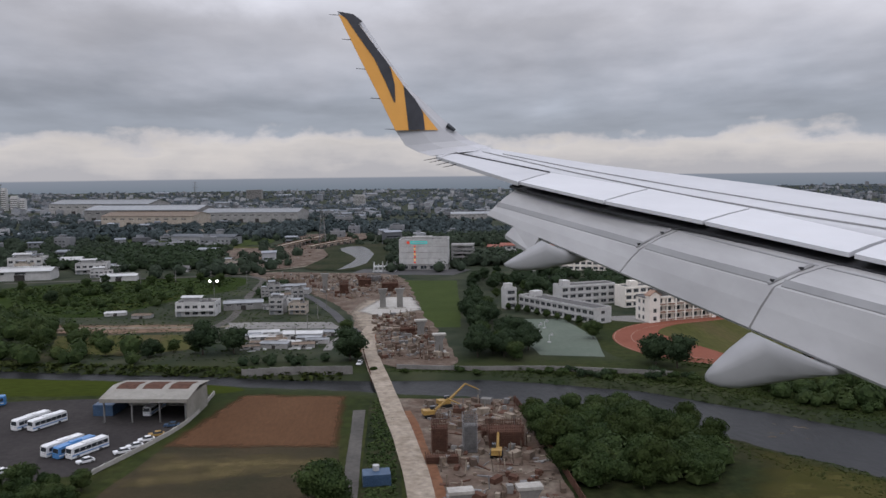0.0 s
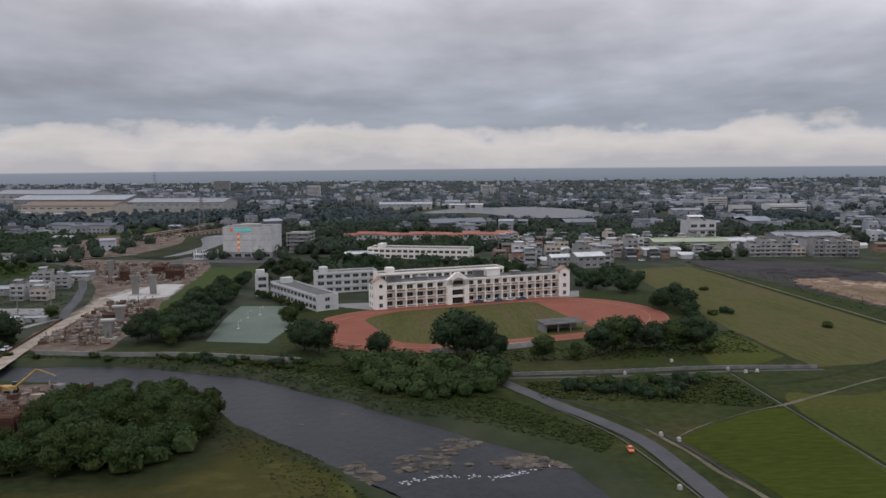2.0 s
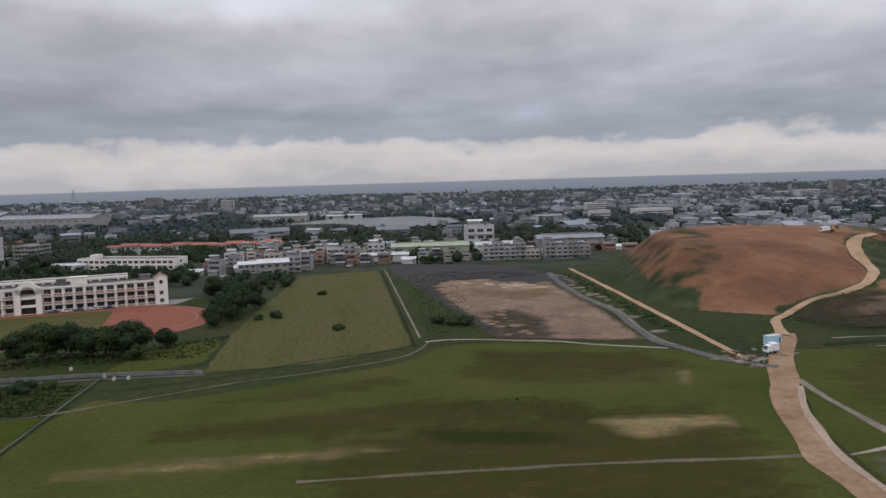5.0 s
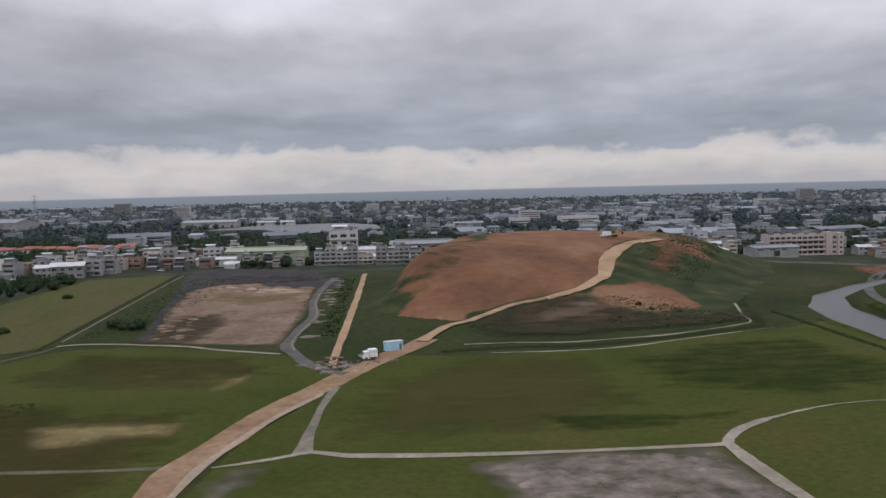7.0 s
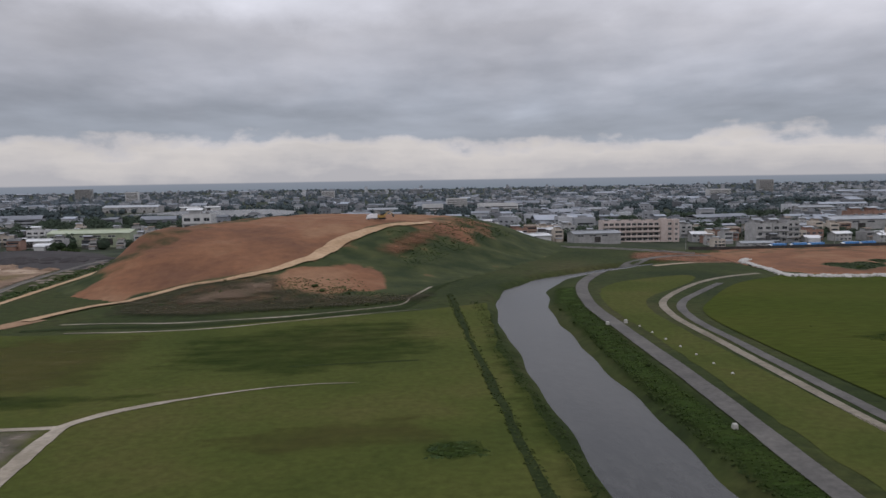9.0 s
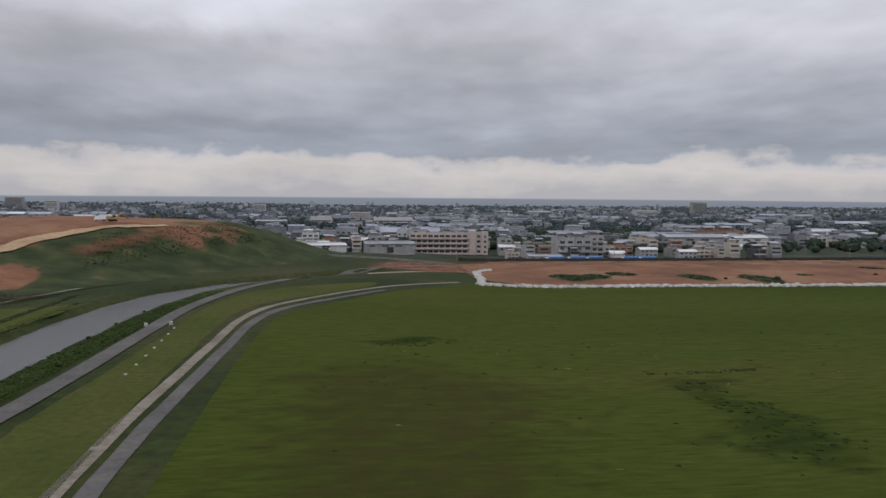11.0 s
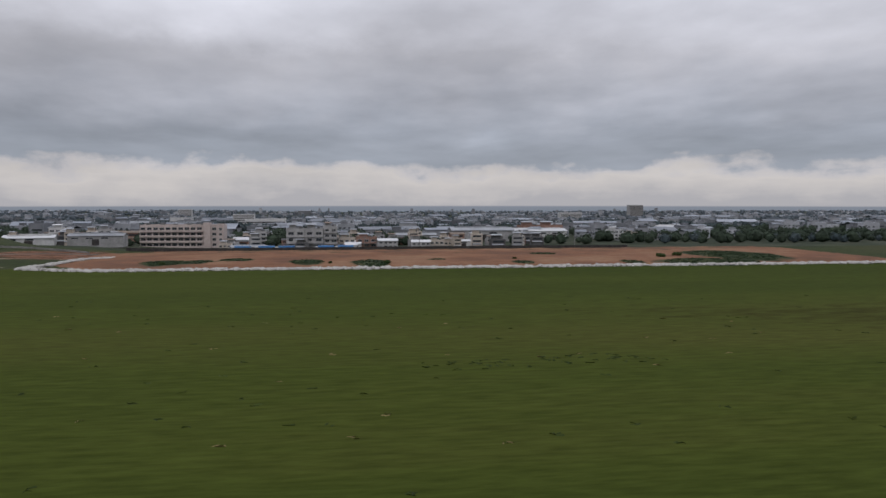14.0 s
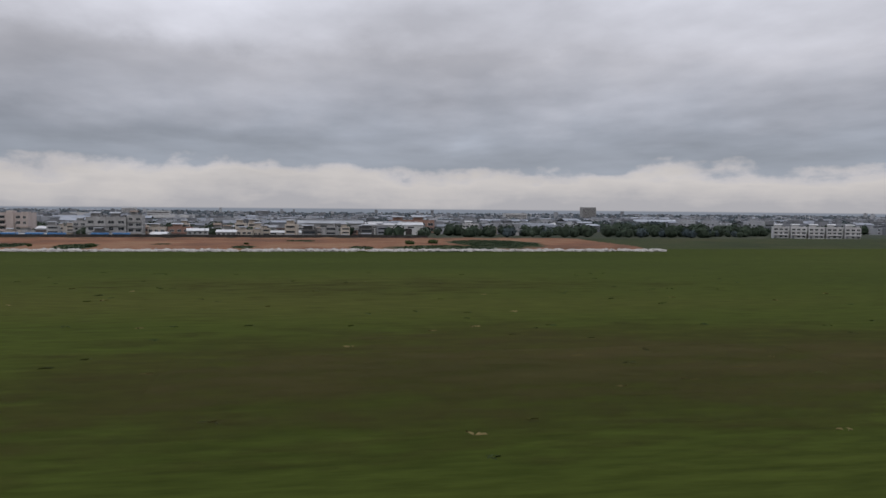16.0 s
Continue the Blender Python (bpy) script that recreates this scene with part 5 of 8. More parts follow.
for x, y in ((-13, 300), (-16, 303), (-92, 318), (-88, 322), (-79, 320), (-66, 324), (-62, 328), (-96, 315)):
    tree(x, y, RND.choice((0, 3)), 0.65)
for x, y in scatter([(-250, 305), (-150, 300), (-112, 312), (-118, 345), (-150, 370), (-215, 440), (-300, 430)], 26, 9.0):
    tree(x, y, RND.choice((0, 1, 4)), 0.85)
for x, y in scatter([(-97, 184), (-84, 184), (-68, 179), (-63, 166), (-97, 162)], 20, 3.4):
    tree(x, y, RND.choice((0, 3)), 0.7)
for x, y in scatter([(-200, 440), (-120, 430), (-120, 500), (-70, 540), (-180, 540), (-260, 520)], 16, 9.0):
    tree(x, y, RND.choice((0, 1, 3)), 0.7)
for x, y in ((274, 332), (268, 330), (290, 395), (302, 300), (346, 300), (341, 305), (349, 298), (355, 535), (361, 540), (352, 542), (368, 538)):
    bush(x, y, RND.choice((0, 2)), 1.3)
for x, y in ((356, 545), (362, 548), (351, 548)):
    tree(x, y, 2, 0.9)
# weeds on the mound's foot, along the channel and on the soil bank
for x, y in scatter([(470, 285), (500, 262), (560, 262), (575, 290), (540, 300), (500, 305)], 12, 5.0):
    bush(x, y, RND.choice((0, 1)), 0.5, float(mound_height(x, y)))
for x, y in scatter([(612, 100), (618, 100), (622, 200), (626, 262), (618, 262), (616, 190)], 7, 8.0):
    bush(x, y, 1, 0.4)
for x, y, s in ((783, 340, 0.7), (852, 338, 0.8), (876, 336, 0.8), (935, 350, 0.6), (1006, 352, 0.9), (1018, 360, 0.9), (700, 430, 0.9)):
    bush(x, y, RND.choice((0, 1)), s, float(bank_z(x, y)) - 0.2)


def thicket(name, poly, n, size, tall, mat, label, seed, lift=height):
    """Uncountable low growth: blades and leaf clumps in one mesh."""
    rnd = random.Random(seed)
    s = Shape()
    xs, ys = [p[0] for p in poly], [p[1] for p in poly]
    made = 0
    while made < n:
        x, y = rnd.uniform(min(xs), max(xs)), rnd.uniform(min(ys), max(ys))
        if float(inside_dist(x, y, poly)) <= 0:
            continue
        made += 1
        z = float(lift(x, y))
        for _ in range(4):
            a = rnd.uniform(0, 6.28)
            w, t = size * rnd.uniform(0.5, 1.2), tall * rnd.uniform(0.5, 1.2)
            dx, dy = math.cos(a) * w, math.sin(a) * w
            ox, oy = rnd.uniform(-size, size), rnd.uniform(-size, size)
            lx, ly = -math.sin(a) * t * 0.9, math.cos(a) * t * 0.9
            s.add([(x + ox - dx, y + oy - dy, z), (x + ox + dx, y + oy + dy, z), (x + ox + dx * 0.6 + lx, y + oy + dy * 0.6 + ly, z + t), (x + ox - dx * 0.7 + lx, y + oy - dy * 0.7 + ly, z + t * 0.8)], [(0, 1, 2, 3)])
    return solid(name, s, M[mat], label, "reeds", kind="stuff")


thicket("reeds", [(-10, 285), (30, 279), (70, 266), (105, 246), (122, 226), (150, 205), (168, 184), (176, 172), (182, 180), (160, 215), (112, 258), (60, 274)], 2200, 0.4, 0.25, "reed", "tall green and straw reeds on the river bank", 3)
thicket("reeds", [(40, 250), (60, 232), (92, 205), (112, 176), (124, 150), (118, 130), (104, 160), (84, 190), (60, 222), (40, 232)], 700, 0.35, 0.25, "leaf_bright", "low green reeds along the river edge", 4)
thicket("reeds", [(586, 60), (590, 60), (592, 190), (597, 262), (593, 268), (588.5, 190)], 900, 0.2, 0.14, "leaf_bright", "green reeds along the channel", 5)
thicket("reeds", [(610, 60), (618.5, 60), (620, 150), (626, 215), (630, 262), (624, 262), (615, 190), (611, 120)], 3000, 0.26, 0.2, "leaf_bright", "green reeds along the channel", 6)
thicket("weeds", [(-150, 414), (-110, 486), (-104, 550), (-180, 550), (-245, 520), (-200, 430)], 1300, 1.1, 0.9, "leaf", "rank dark green growth over an old field", 9)
thicket("weeds", [(580.4, 60), (582, 60), (584, 135), (586, 195), (589, 284), (586.5, 284), (583, 195), (581.4, 135)], 700, 0.28, 0.22, "reed", "dark rank weeds along a ditch", 8)
thicket("reeds", [(-250, 312), (-140, 298), (-20, 276), (-15, 282), (-140, 310), (-250, 330)], 1100, 0.9, 0.9, "reed", "dark reeds along the narrow river", 7)
thicket("weeds", [(730, 104), (745, 92), (753, 104), (752, 118), (746, 142), (738, 142), (740, 116)], 110, 0.5, 0.12, "leaf_bright", "dark weeds growing in the mown grass", 8, TURF)
thicket("weeds", [(736, 147), (762, 150), (762, 152), (738, 149.5)], 40, 0.5, 0.12, "leaf_bright", "dark weeds growing in the mown grass", 38, TURF)
thicket("weeds", [(690, 180), (708, 187), (700, 194), (680, 189)], 60, 0.5, 0.1, "leaf_bright", "dark weeds growing in the mown grass", 9, TURF)
thicket("weeds", [(866, 108), (902, 112), (892, 119), (860, 115)], 50, 0.5, 0.1, "leaf_bright", "tufts of weeds in the mown grass", 10, TURF)
thicket("weeds", [(660, 50), (1080, 40), (1080, 150), (680, 190)], 90, 0.45, 0.1, "straw", "scattered straw tufts in the mown grass", 11, TURF)
thicket("weeds", [(660, 50), (1080, 40), (1080, 190), (680, 220)], 260, 0.5, 0.1, "leaf_bright", "scattered green tufts in the mown grass", 39, TURF)
thicket("weeds", [(566, 117), (577, 117), (576, 124), (568, 124)], 70, 0.5, 0.2, "leaf", "dark weed patch in the meadow", 12)
thicket("weeds", [(335, 182), (362, 184), (356, 196), (330, 192)], 130, 0.5, 0.18, "leaf", "dark weed patch in the meadow", 13)
SCRUB = [(470, 276), (486, 258), (540, 258), (570, 268), (574, 285), (545, 292), (535, 304), (505, 298), (486, 290)]
thicket("scrub_growth", SCRUB, 3200, 0.32, 0.25, "leaf", "dark green scrub at the foot of the mound", 14, lambda x, y: mound_z(x, y) - 0.1)
thicket("scrub_growth", SCRUB, 350, 0.4, 0.2, "straw", "dry straw-coloured scrub at the foot of the mound", 40, lambda x, y: mound_z(x, y) - 0.1)
thicket("scrub_growth", [(528, 288), (546, 284), (562, 292), (552, 312), (540, 306)], 120, 0.3, 0.25, "leaf", "weeds on the bare spur of the mound", 41, lambda x, y: mound_z(x, y) - 0.1)
thicket("scrub_growth", [(566, 380), (590, 400), (612, 450), (640, 440), (600, 370), (575, 330)], 1200, 0.35, 0.3, "leaf", "rough green growth on the mound", 42, lambda x, y: mound_z(x, y) - 0.1)
thicket("weeds", [(-10, 286), (30, 280), (70, 268), (110, 246), (125, 224), (160, 232), (110, 258), (60, 274)], 2400, 0.42, 0.22, "leaf_bright", "rank green growth on the river bank", 44)
thicket("weeds", [(-200, 330), (-60, 300), (-25, 300), (-30, 400), (-60, 540), (-200, 540)], 3000, 0.5, 0.3, "leaf", "low weeds and crops between the farmhouses", 15)
thicket("weeds", [(95, 292), (120, 262), (200, 256), (258, 262), (262, 300), (240, 285), (150, 270), (110, 290)], 1800, 0.4, 0.3, "leaf_bright", "weeds below the running track", 16)
thicket("weeds", [(170, 215), (205, 208), (232, 200), (232, 232), (205, 233), (168, 232)], 1700, 0.4, 0.35, "reed", "rough grass beside the lane", 17)
thicket("weeds", [(335, 280), (358, 290), (360, 420), (350, 480), (335, 480)], 1200, 0.35, 0.25, "leaf", "rough weeds beside the bare soil plot", 18)
thicket("weeds", [(419, 268), (425, 268), (428, 440), (421, 440)], 300, 0.6, 0.4, "leaf", "rough weeds beside the dirt path", 19)
for cx, cy, rx, ry in BANK_WEEDS:
    thicket("weeds", [(cx + rx * 0.85 * math.cos(a), cy + ry * 0.85 * math.sin(a)) for a in (0, 0.8, 1.6, 2.4, 3.1, 3.9, 4.7, 5.5)], int(rx * ry * 1.4), 0.4, 0.25, "leaf_dark", "low green weeds on the soil bank", 60 + int(cx), bank_z)
thicket("weeds", [(-7, 150), (-6, 244), (0, 240), (1, 150)], 900, 0.4, 0.4, "leaf", "dark rough growth beside the farm road", 45)
thicket("weeds", [(-72, 146), (-66, 172), (-40, 168), (-16, 164), (-14, 146)], 500, 0.4, 0.25, "leaf", "weeds at the edge of the fallow field", 46)
for x, y in scatter([(200, 545), (330, 585), (392, 600), (520, 575), (520, 690), (200, 690)], 30, 11.0):
    tree(x, y, RND.choice((0, 2, 3)), 0.7)
thicket("weeds", [(-10, 282), (30, 276), (70, 256), (105, 232), (125, 212), (150, 196), (172, 176), (182, 182), (160, 216), (120, 240), (75, 266), (30, 283)], 2200, 0.5, 0.18, "leaf_bright", "rank green grass sloping to the river", 47)
thicket("weeds", [(96, 200), (112, 172), (124, 140), (128, 100), (100, 100), (104, 150), (90, 190)], 1400, 0.3, 0.15, "leaf_bright", "rough grass on the inner river bank", 48)

# ---- buildings ----


def window(parent, x, z, w, h, y=0.0, m=None, name="window"):
    """A recessed pane in a projecting frame, on a wall that faces -y."""
    m = m or Matrix.Identity(4)
    s = Shape()
    s.box(x - w / 2 - 0.12, x + w / 2 + 0.12, y - 0.10, y + 0.05, z - 0.14, z, m)
    s.box(x - w / 2 - 0.12, x + w / 2 + 0.12, y - 0.08, y + 0.05, z + h, z + h + 0.12, m)
    s.box(x - w / 2 - 0.12, x - w / 2, y - 0.08, y + 0.05, z, z + h, m)
    s.box(x + w / 2, x + w / 2 + 0.12, y - 0.08, y + 0.05, z, z + h, m)
    s.box(x - 0.04, x + 0.04, y - 0.07, y + 0.05, z, z + h, m)
    ob = part(name, s, M["frame"], parent)
    part("pane", Shape().box(x - w / 2, x + w / 2, y - 0.03, y + 0.04, z, z + h, m), M["glass"], ob)
    return ob


def walls_with_parapet(s, x0, x1, y0, y1, h, parapet=0.9, t=0.25):
    s.box(x0, x1, y0, y1, -1.5, h)
    for a in ((x0, x1, y0, y0 + t), (x0, x1, y1 - t, y1), (x0, x0 + t, y0 + t, y1 - t), (x1 - t, x1, y0 + t, y1 - t)):
        s.box(*a, h, h + parapet)
    return s


def make_house(seed, w, d, floors, wall, roof, label, style):
    """A town house seen from its front (-y): storeys, sills, a balcony or awning, roof shed, tank."""
    def build():
        rnd = random.Random(seed)
        ob = thing("house", label, "house", group="town houses")
        h = floors * 3.2
        s = Shape()
        if style == "flat":
            walls_with_parapet(s, 0, w, 0, d, h)
            part("wall", s, M[wall], ob)
            r = Shape().box(0.25, w - 0.25, 0.25, d - 0.25, h, h + 0.08)
            part("roof", r, M["flat_roof"], ob)
            pent = Shape().box(w * 0.15, w * 0.55, d * 0.4, d * 0.8, h, h + 2.6)
            part("roof_room", pent, M[wall], ob)
            part("roof_sheet", Shape().gable(w * 0.10, w * 0.62, d * 0.32, d * 0.86, h + 2.6, 0.7, 0.3, 0.1), M[roof], ob)
            part("water_tank", Shape().tube((w * 0.78, d * 0.6, h), (w * 0.78, d * 0.6, h + 1.8), 0.75, 0.75, 10), M["steel"], ob)
        else:
            s.box(0, w, 0, d, -1.5, h)
            s.add([(0, 0, h), (0, d, h), (0, d / 2, h + d * 0.16)], [(0, 1, 2)])
            s.add([(w, 0, h), (w, d, h), (w, d / 2, h + d * 0.16)], [(0, 2, 1)])
            part("wall", s, M[wall], ob)
            part("roof", Shape().gable(0, w, 0, d, h, d * 0.16, 0.7, 0.18), M[roof], ob)
        bays = max(2, int(w / 3.6))
        for f in range(floors):
            for b in range(bays):
                if f == 0 and b == 0:
                    door = Shape().box(0.7, 2.9, -0.06, 0.1, 0, 2.5)
                    part("roller_door", door, M["tin_grey"], ob)
                    continue
                window(ob, (b + 0.5) * w / bays, f * 3.2 + 1.0, w / bays * rnd.uniform(0.45, 0.7), 1.4)
            if f and style == "flat":
                part("ledge", Shape().box(-0.1, w + 0.1, -0.7, 0, f * 3.2 - 0.12, f * 3.2 + 0.1), M[wall], ob)
        side = Matrix.Rotation(radians(90), 4, "Z")
        for k in range(2):
            window(ob, d * (0.3 + 0.4 * k), (floors - 1) * 3.2 + 1.0, 1.5, 1.3, 0, Matrix.Translation((w, 0, 0)) @ side)
        if style == "flat":
            part("awning", Shape().box(0.2, w - 0.2, -1.6, -0.1, 2.75, 2.85), M[roof], ob)
        return ob
    return build


HOUSES = [("h%d" % i, make_house(90 + i, *a)) for i, a in enumerate((
    (9, 12, 3, "grey_wall", "tin_grey", "grey three-storey concrete house with a roof shed", "flat"),
    (13, 12, 3, "white_wall", "tin_white", "white three-storey concrete house with parapets", "flat"),
    (11, 10, 2, "beige_wall", "tin_grey", "beige two-storey house with a flat roof", "flat"),
    (16, 11, 2, "grey_wall", "tin_white", "grey two-storey house under a pale sheet roof", "gable"),
    (12, 10, 2, "white_wall", "red_roof", "white two-storey house with a red roof", "gable"),
    (8, 12, 4, "grey_wall", "tin_rust", "narrow grey four-storey house with a rusty roof shed", "flat"),
    (14, 11, 2, "brick_wall", "tin_grey", "brown brick two-storey house", "flat"),
    (10, 10, 1, "white_wall", "dark_roof", "low white house with a dark roof", "gable"),
    (20, 12, 2, "white_wall", "tin_white", "wide white two-storey farmhouse with a roof shed", "flat")))]


def make_shed(seed, w, d, h, wall, roof, label):
    """A long workshop: ribbed wall, pitched sheet roof with ridge vent, doors and a strip of windows."""
    def build():
        ob = thing("warehouse", label, "warehouse", group="sheds and workshops")
        s = Shape().box(0, w, 0, d, -1.5, h)
        s.add([(0, 0, h), (0, d, h), (0, d / 2, h + d * 0.09)], [(0, 1, 2)])
        s.add([(w, 0, h), (w, d, h), (w, d / 2, h + d * 0.09)], [(0, 2, 1)])
        for i in range(int(w / 2.5)):
            s.box(i * 2.5 + 0.3, i * 2.5 + 0.45, -0.08, 0.0, 0.4, h)
        part("wall", s, M[wall], ob)
        part("roof", Shape().gable(0, w, 0, d, h, d * 0.09, 0.6, 0.2), M[roof], ob)
        part("ridge_vent", Shape().box(w * 0.06, w * 0.94, d / 2 - 0.6, d / 2 + 0.6, h + d * 0.09 - 0.1, h + d * 0.09 + 0.7), M[roof], ob)
        for k in range(max(1, int(w / 18))):
            x = w * (k + 0.5) / max(1, int(w / 18))
            part("roller_door", Shape().box(x - 2.2, x + 2.2, -0.15, 0.05, 0, min(4.2, h * 0.65)), M["shade"], ob)
        for k in range(int(w / 9)):
            window(ob, 4.5 + k * 9, h * 0.70, 4.5, 0.9, -0.05)
        return ob
    return build


SHEDS = {
    "white": make_shed(1, 40, 18, 6.5, "white_wall", "tin_white", "long white sheet-metal warehouse with ridge vent"),
    "grey": make_shed(2, 34, 16, 6, "grey_wall", "tin_grey", "grey sheet-metal workshop with dark doors"),
    "green": make_shed(3, 52, 20, 7.5, "tin_green", "tin_green", "large olive green sheet-metal warehouse"),
    "low": make_shed(4, 26, 12, 4, "white_wall", "tin_white", "low white sheet-metal shed with dark doors"),
    "rust": make_shed(7, 24, 13, 4, "grey_wall", "tin_rust", "low grey shed with a rusty sheet roof"),
    "mill": make_shed(5, 110, 40, 11, "grey_wall", "tin_grey", "very long grey factory hall"),
    "beige": make_shed(6, 95, 36, 10, "beige_wall", "tin_rust", "very long beige factory hall"),
}


def house(x, y, k, rz=0, s=1.0):
    return place(HOUSES[k][0], HOUSES[k][1], x, y, None, rz, s)


def shed(x, y, k, rz=0, s=1.0):
    return place("shed_" + k, SHEDS[k], x, y, None, rz, s)


# the school: three storeys of open galleries, arched centre, gabled ends
def school():
    ob = thing("school", "long cream three-storey school with open galleries and an arched gateway", "school", pose(121, 359, 0, 0, 0, 16.5))
    L, D, F, N = 100.0, 11.0, 3.75, 3
    H = F * N
    body = Shape().box(0, L, 2.6, D, -1, H)
    part("wall", body, M["cream"], ob)
    part("roof", Shape().box(-0.4, L + 0.4, 1.9, D + 0.4, H, H + 0.35), M["dark_roof"], ob, "dark grey flat roof slab")
    centre = (35.0, 46.0)
    blocks = ((0.0, 5.0), centre, (95.0, 100.0))
    for f in range(N):
        part("floor_slab", Shape().box(0, L, 0, 2.6, f * F - 0.15, f * F + 0.15), M["cream"], ob)
        for a, b in ((5.0, 35.0), (46.0, 95.0)):
            part("railing_wall", Shape().box(a, b, -0.05, 0.15, f * F + 0.15, f * F + 1.2).box(a, b, -0.12, 0.18, f * F + 1.2, f * F + 1.3), M["cream"], ob)
            n = int((b - a) / 4.3)
            for i in range(n + 1):
                x = a + (b - a) * i / n
                part("column", Shape().box(x - 0.28, x + 0.28, -0.22, 0.35, f * F, f * F + F), M["cream"], ob)
                if i < n:
                    xm = x + (b - a) / n / 2
                    part("planter_panel", Shape().box(x + 0.5, x + (b - a) / n - 0.5, -0.16, -0.05, f * F + 0.35, f * F + 1.05), M["terracotta"], ob, "terracotta coloured panel")
                    window(ob, xm, f * F + 1.0, 2.9, 1.9, 2.58)
    part("parapet", Shape().box(0, L, -0.1, 0.2, H, H + 0.8), M["cream"], ob)
    part("parapet", Shape().box(0, L, D - 0.2, D, H, H + 0.8), M["dark_roof"], ob, "weathered dark rear parapet")
    for a, b in blocks:
        wide = b - a
        s = Shape()
        if wide < 6:
            s.box(a - 0.4, b + 0.4, -1.0, 2.8, -1, H + 1.6)
            s.add([(a - 0.4, -1.0, H + 1.6), (b + 0.4, -1.0, H + 1.6), ((a + b) / 2, -1.0, H + 3.4), (a - 0.4, 2.8, H + 1.6), (b + 0.4, 2.8, H + 1.6), ((a + b) / 2, 2.8, H + 3.4)],
                  [(0, 1, 2), (3, 5, 4), (0, 3, 4, 1), (0, 2, 5, 3), (1, 4, 5, 2)])
            tower = part("end_block", s, M["cream"], ob)
            part("gable_roof", Shape().add([(a - 0.9, -1.4, H + 1.4), ((a + b) / 2, -1.4, H + 3.7), (b + 0.9, -1.4, H + 1.4), (a - 0.9, 3.2, H + 1.4), ((a + b) / 2, 3.2, H + 3.7), (b + 0.9, 3.2, H + 1.4),
                                            (a - 0.9, -1.4, H + 1.7), ((a + b) / 2, -1.4, H + 4.0), (b + 0.9, -1.4, H + 1.7), (a - 0.9, 3.2, H + 1.7), ((a + b) / 2, 3.2, H + 4.0), (b + 0.9, 3.2, H + 1.7)],
                                           [(6, 7, 10, 9), (7, 8, 11, 10), (0, 1, 7, 6), (1, 2, 8, 7), (0, 6, 9, 3), (2, 5, 11, 8), (3, 9, 10, 4), (4, 10, 11, 5), (0, 3, 4, 1), (1, 4, 5, 2)]), M["terracotta"], tower, "terracotta tiled gable")
            part("round_window", Shape().tube(((a + b) / 2, -1.12, H - 0.4), ((a + b) / 2, -0.9, H - 0.4), 0.9, 0.9, 16), M["glass"], tower)
            for f in range(2):
                window(tower, (a + b) / 2, f * F + 1.1, 1.6, 1.7, -1.0)
        else:
            c = (a + b) / 2
            # two legs, a pointed gable and a deep arch
            s.box(a, a + 2.4, -1.4, 3, -1, H + 0.6).box(b - 2.4, b, -1.4, 3, -1, H + 0.6)
            outer = [(a, H + 0.6), (c - 1.2, H + 3.8), (c + 1.2, H + 3.8), (b, H + 0.6)]
            arch = [(c + 3.1 * math.cos(t), H - 2.0 + 3.1 * math.sin(t)) for t in [math.pi * i / 12 for i in range(13)]][::-1]
            ring = outer + [(b, H - 2.0)] + arch[::-1] + [(a, H - 2.0)]
            m = len(ring)
            s.add([(x, -1.4, z) for x, z in ring] + [(x, 0.6, z) for x, z in ring], [tuple(range(m)), tuple(range(2 * m - 1, m - 1, -1))] + [(i, m + i, m + (i + 1) % m, (i + 1) % m) for i in range(m)])
            gate = part("gate_block", s, M["cream"], ob)
            part("arch_glass", Shape().add([(x, 0.2, z) for x, z in arch] + [(x, 0.3, z) for x, z in arch], [tuple(range(13)), tuple(range(25, 12, -1))]), M["glass"], gate, "dark fan-shaped glazing")
            part("arch_ring", Shape().loft([[(c + r * math.cos(t), y, H - 2.0 + r * math.sin(t)) for r, y in ((3.05, -1.6), (3.6, -1.6), (3.6, -1.3), (3.05, -1.3))] for t in [math.pi * i / 12 for i in range(13)]]), M["pale_concrete"], gate)
            for f in range(2):
                part("gallery_beam", Shape().box(a + 2.4, b - 2.4, -0.9, 0.6, f * F + F - 0.5, f * F + F + 0.6), M["cream"], gate)
                # dark block fills the opening in place of the shade inside it
                part("recess", Shape().box(a + 2.4, b - 2.4, 1.2, 2.55, f * F, f * F + F - 0.5), M["shade"], gate)
    for x, w, hh in ((8, 6, 2.6), (22, 5, 1.6), (52, 4, 2.8), (58, 7, 3.4), (72, 4, 1.5), (88, 5, 2.4)):
        part("roof_room", Shape().box(x, x + w, 5, 9, H + 0.35, H + 0.35 + hh).box(x - 0.3, x + w + 0.3, 4.7, 9.3, H + 0.35 + hh, H + 0.55 + hh), M["flat_roof"] if hh < 3 else M["cream"], ob)
    side = Matrix.Rotation(radians(-90), 4, "Z")
    for f in range(N):
        for k in range(2):
            window(ob, -4.5 - 3.4 * k, f * F + 1.1, 1.3, 1.6, 0, Matrix.Translation((0, 0, 0)) @ side)


school()


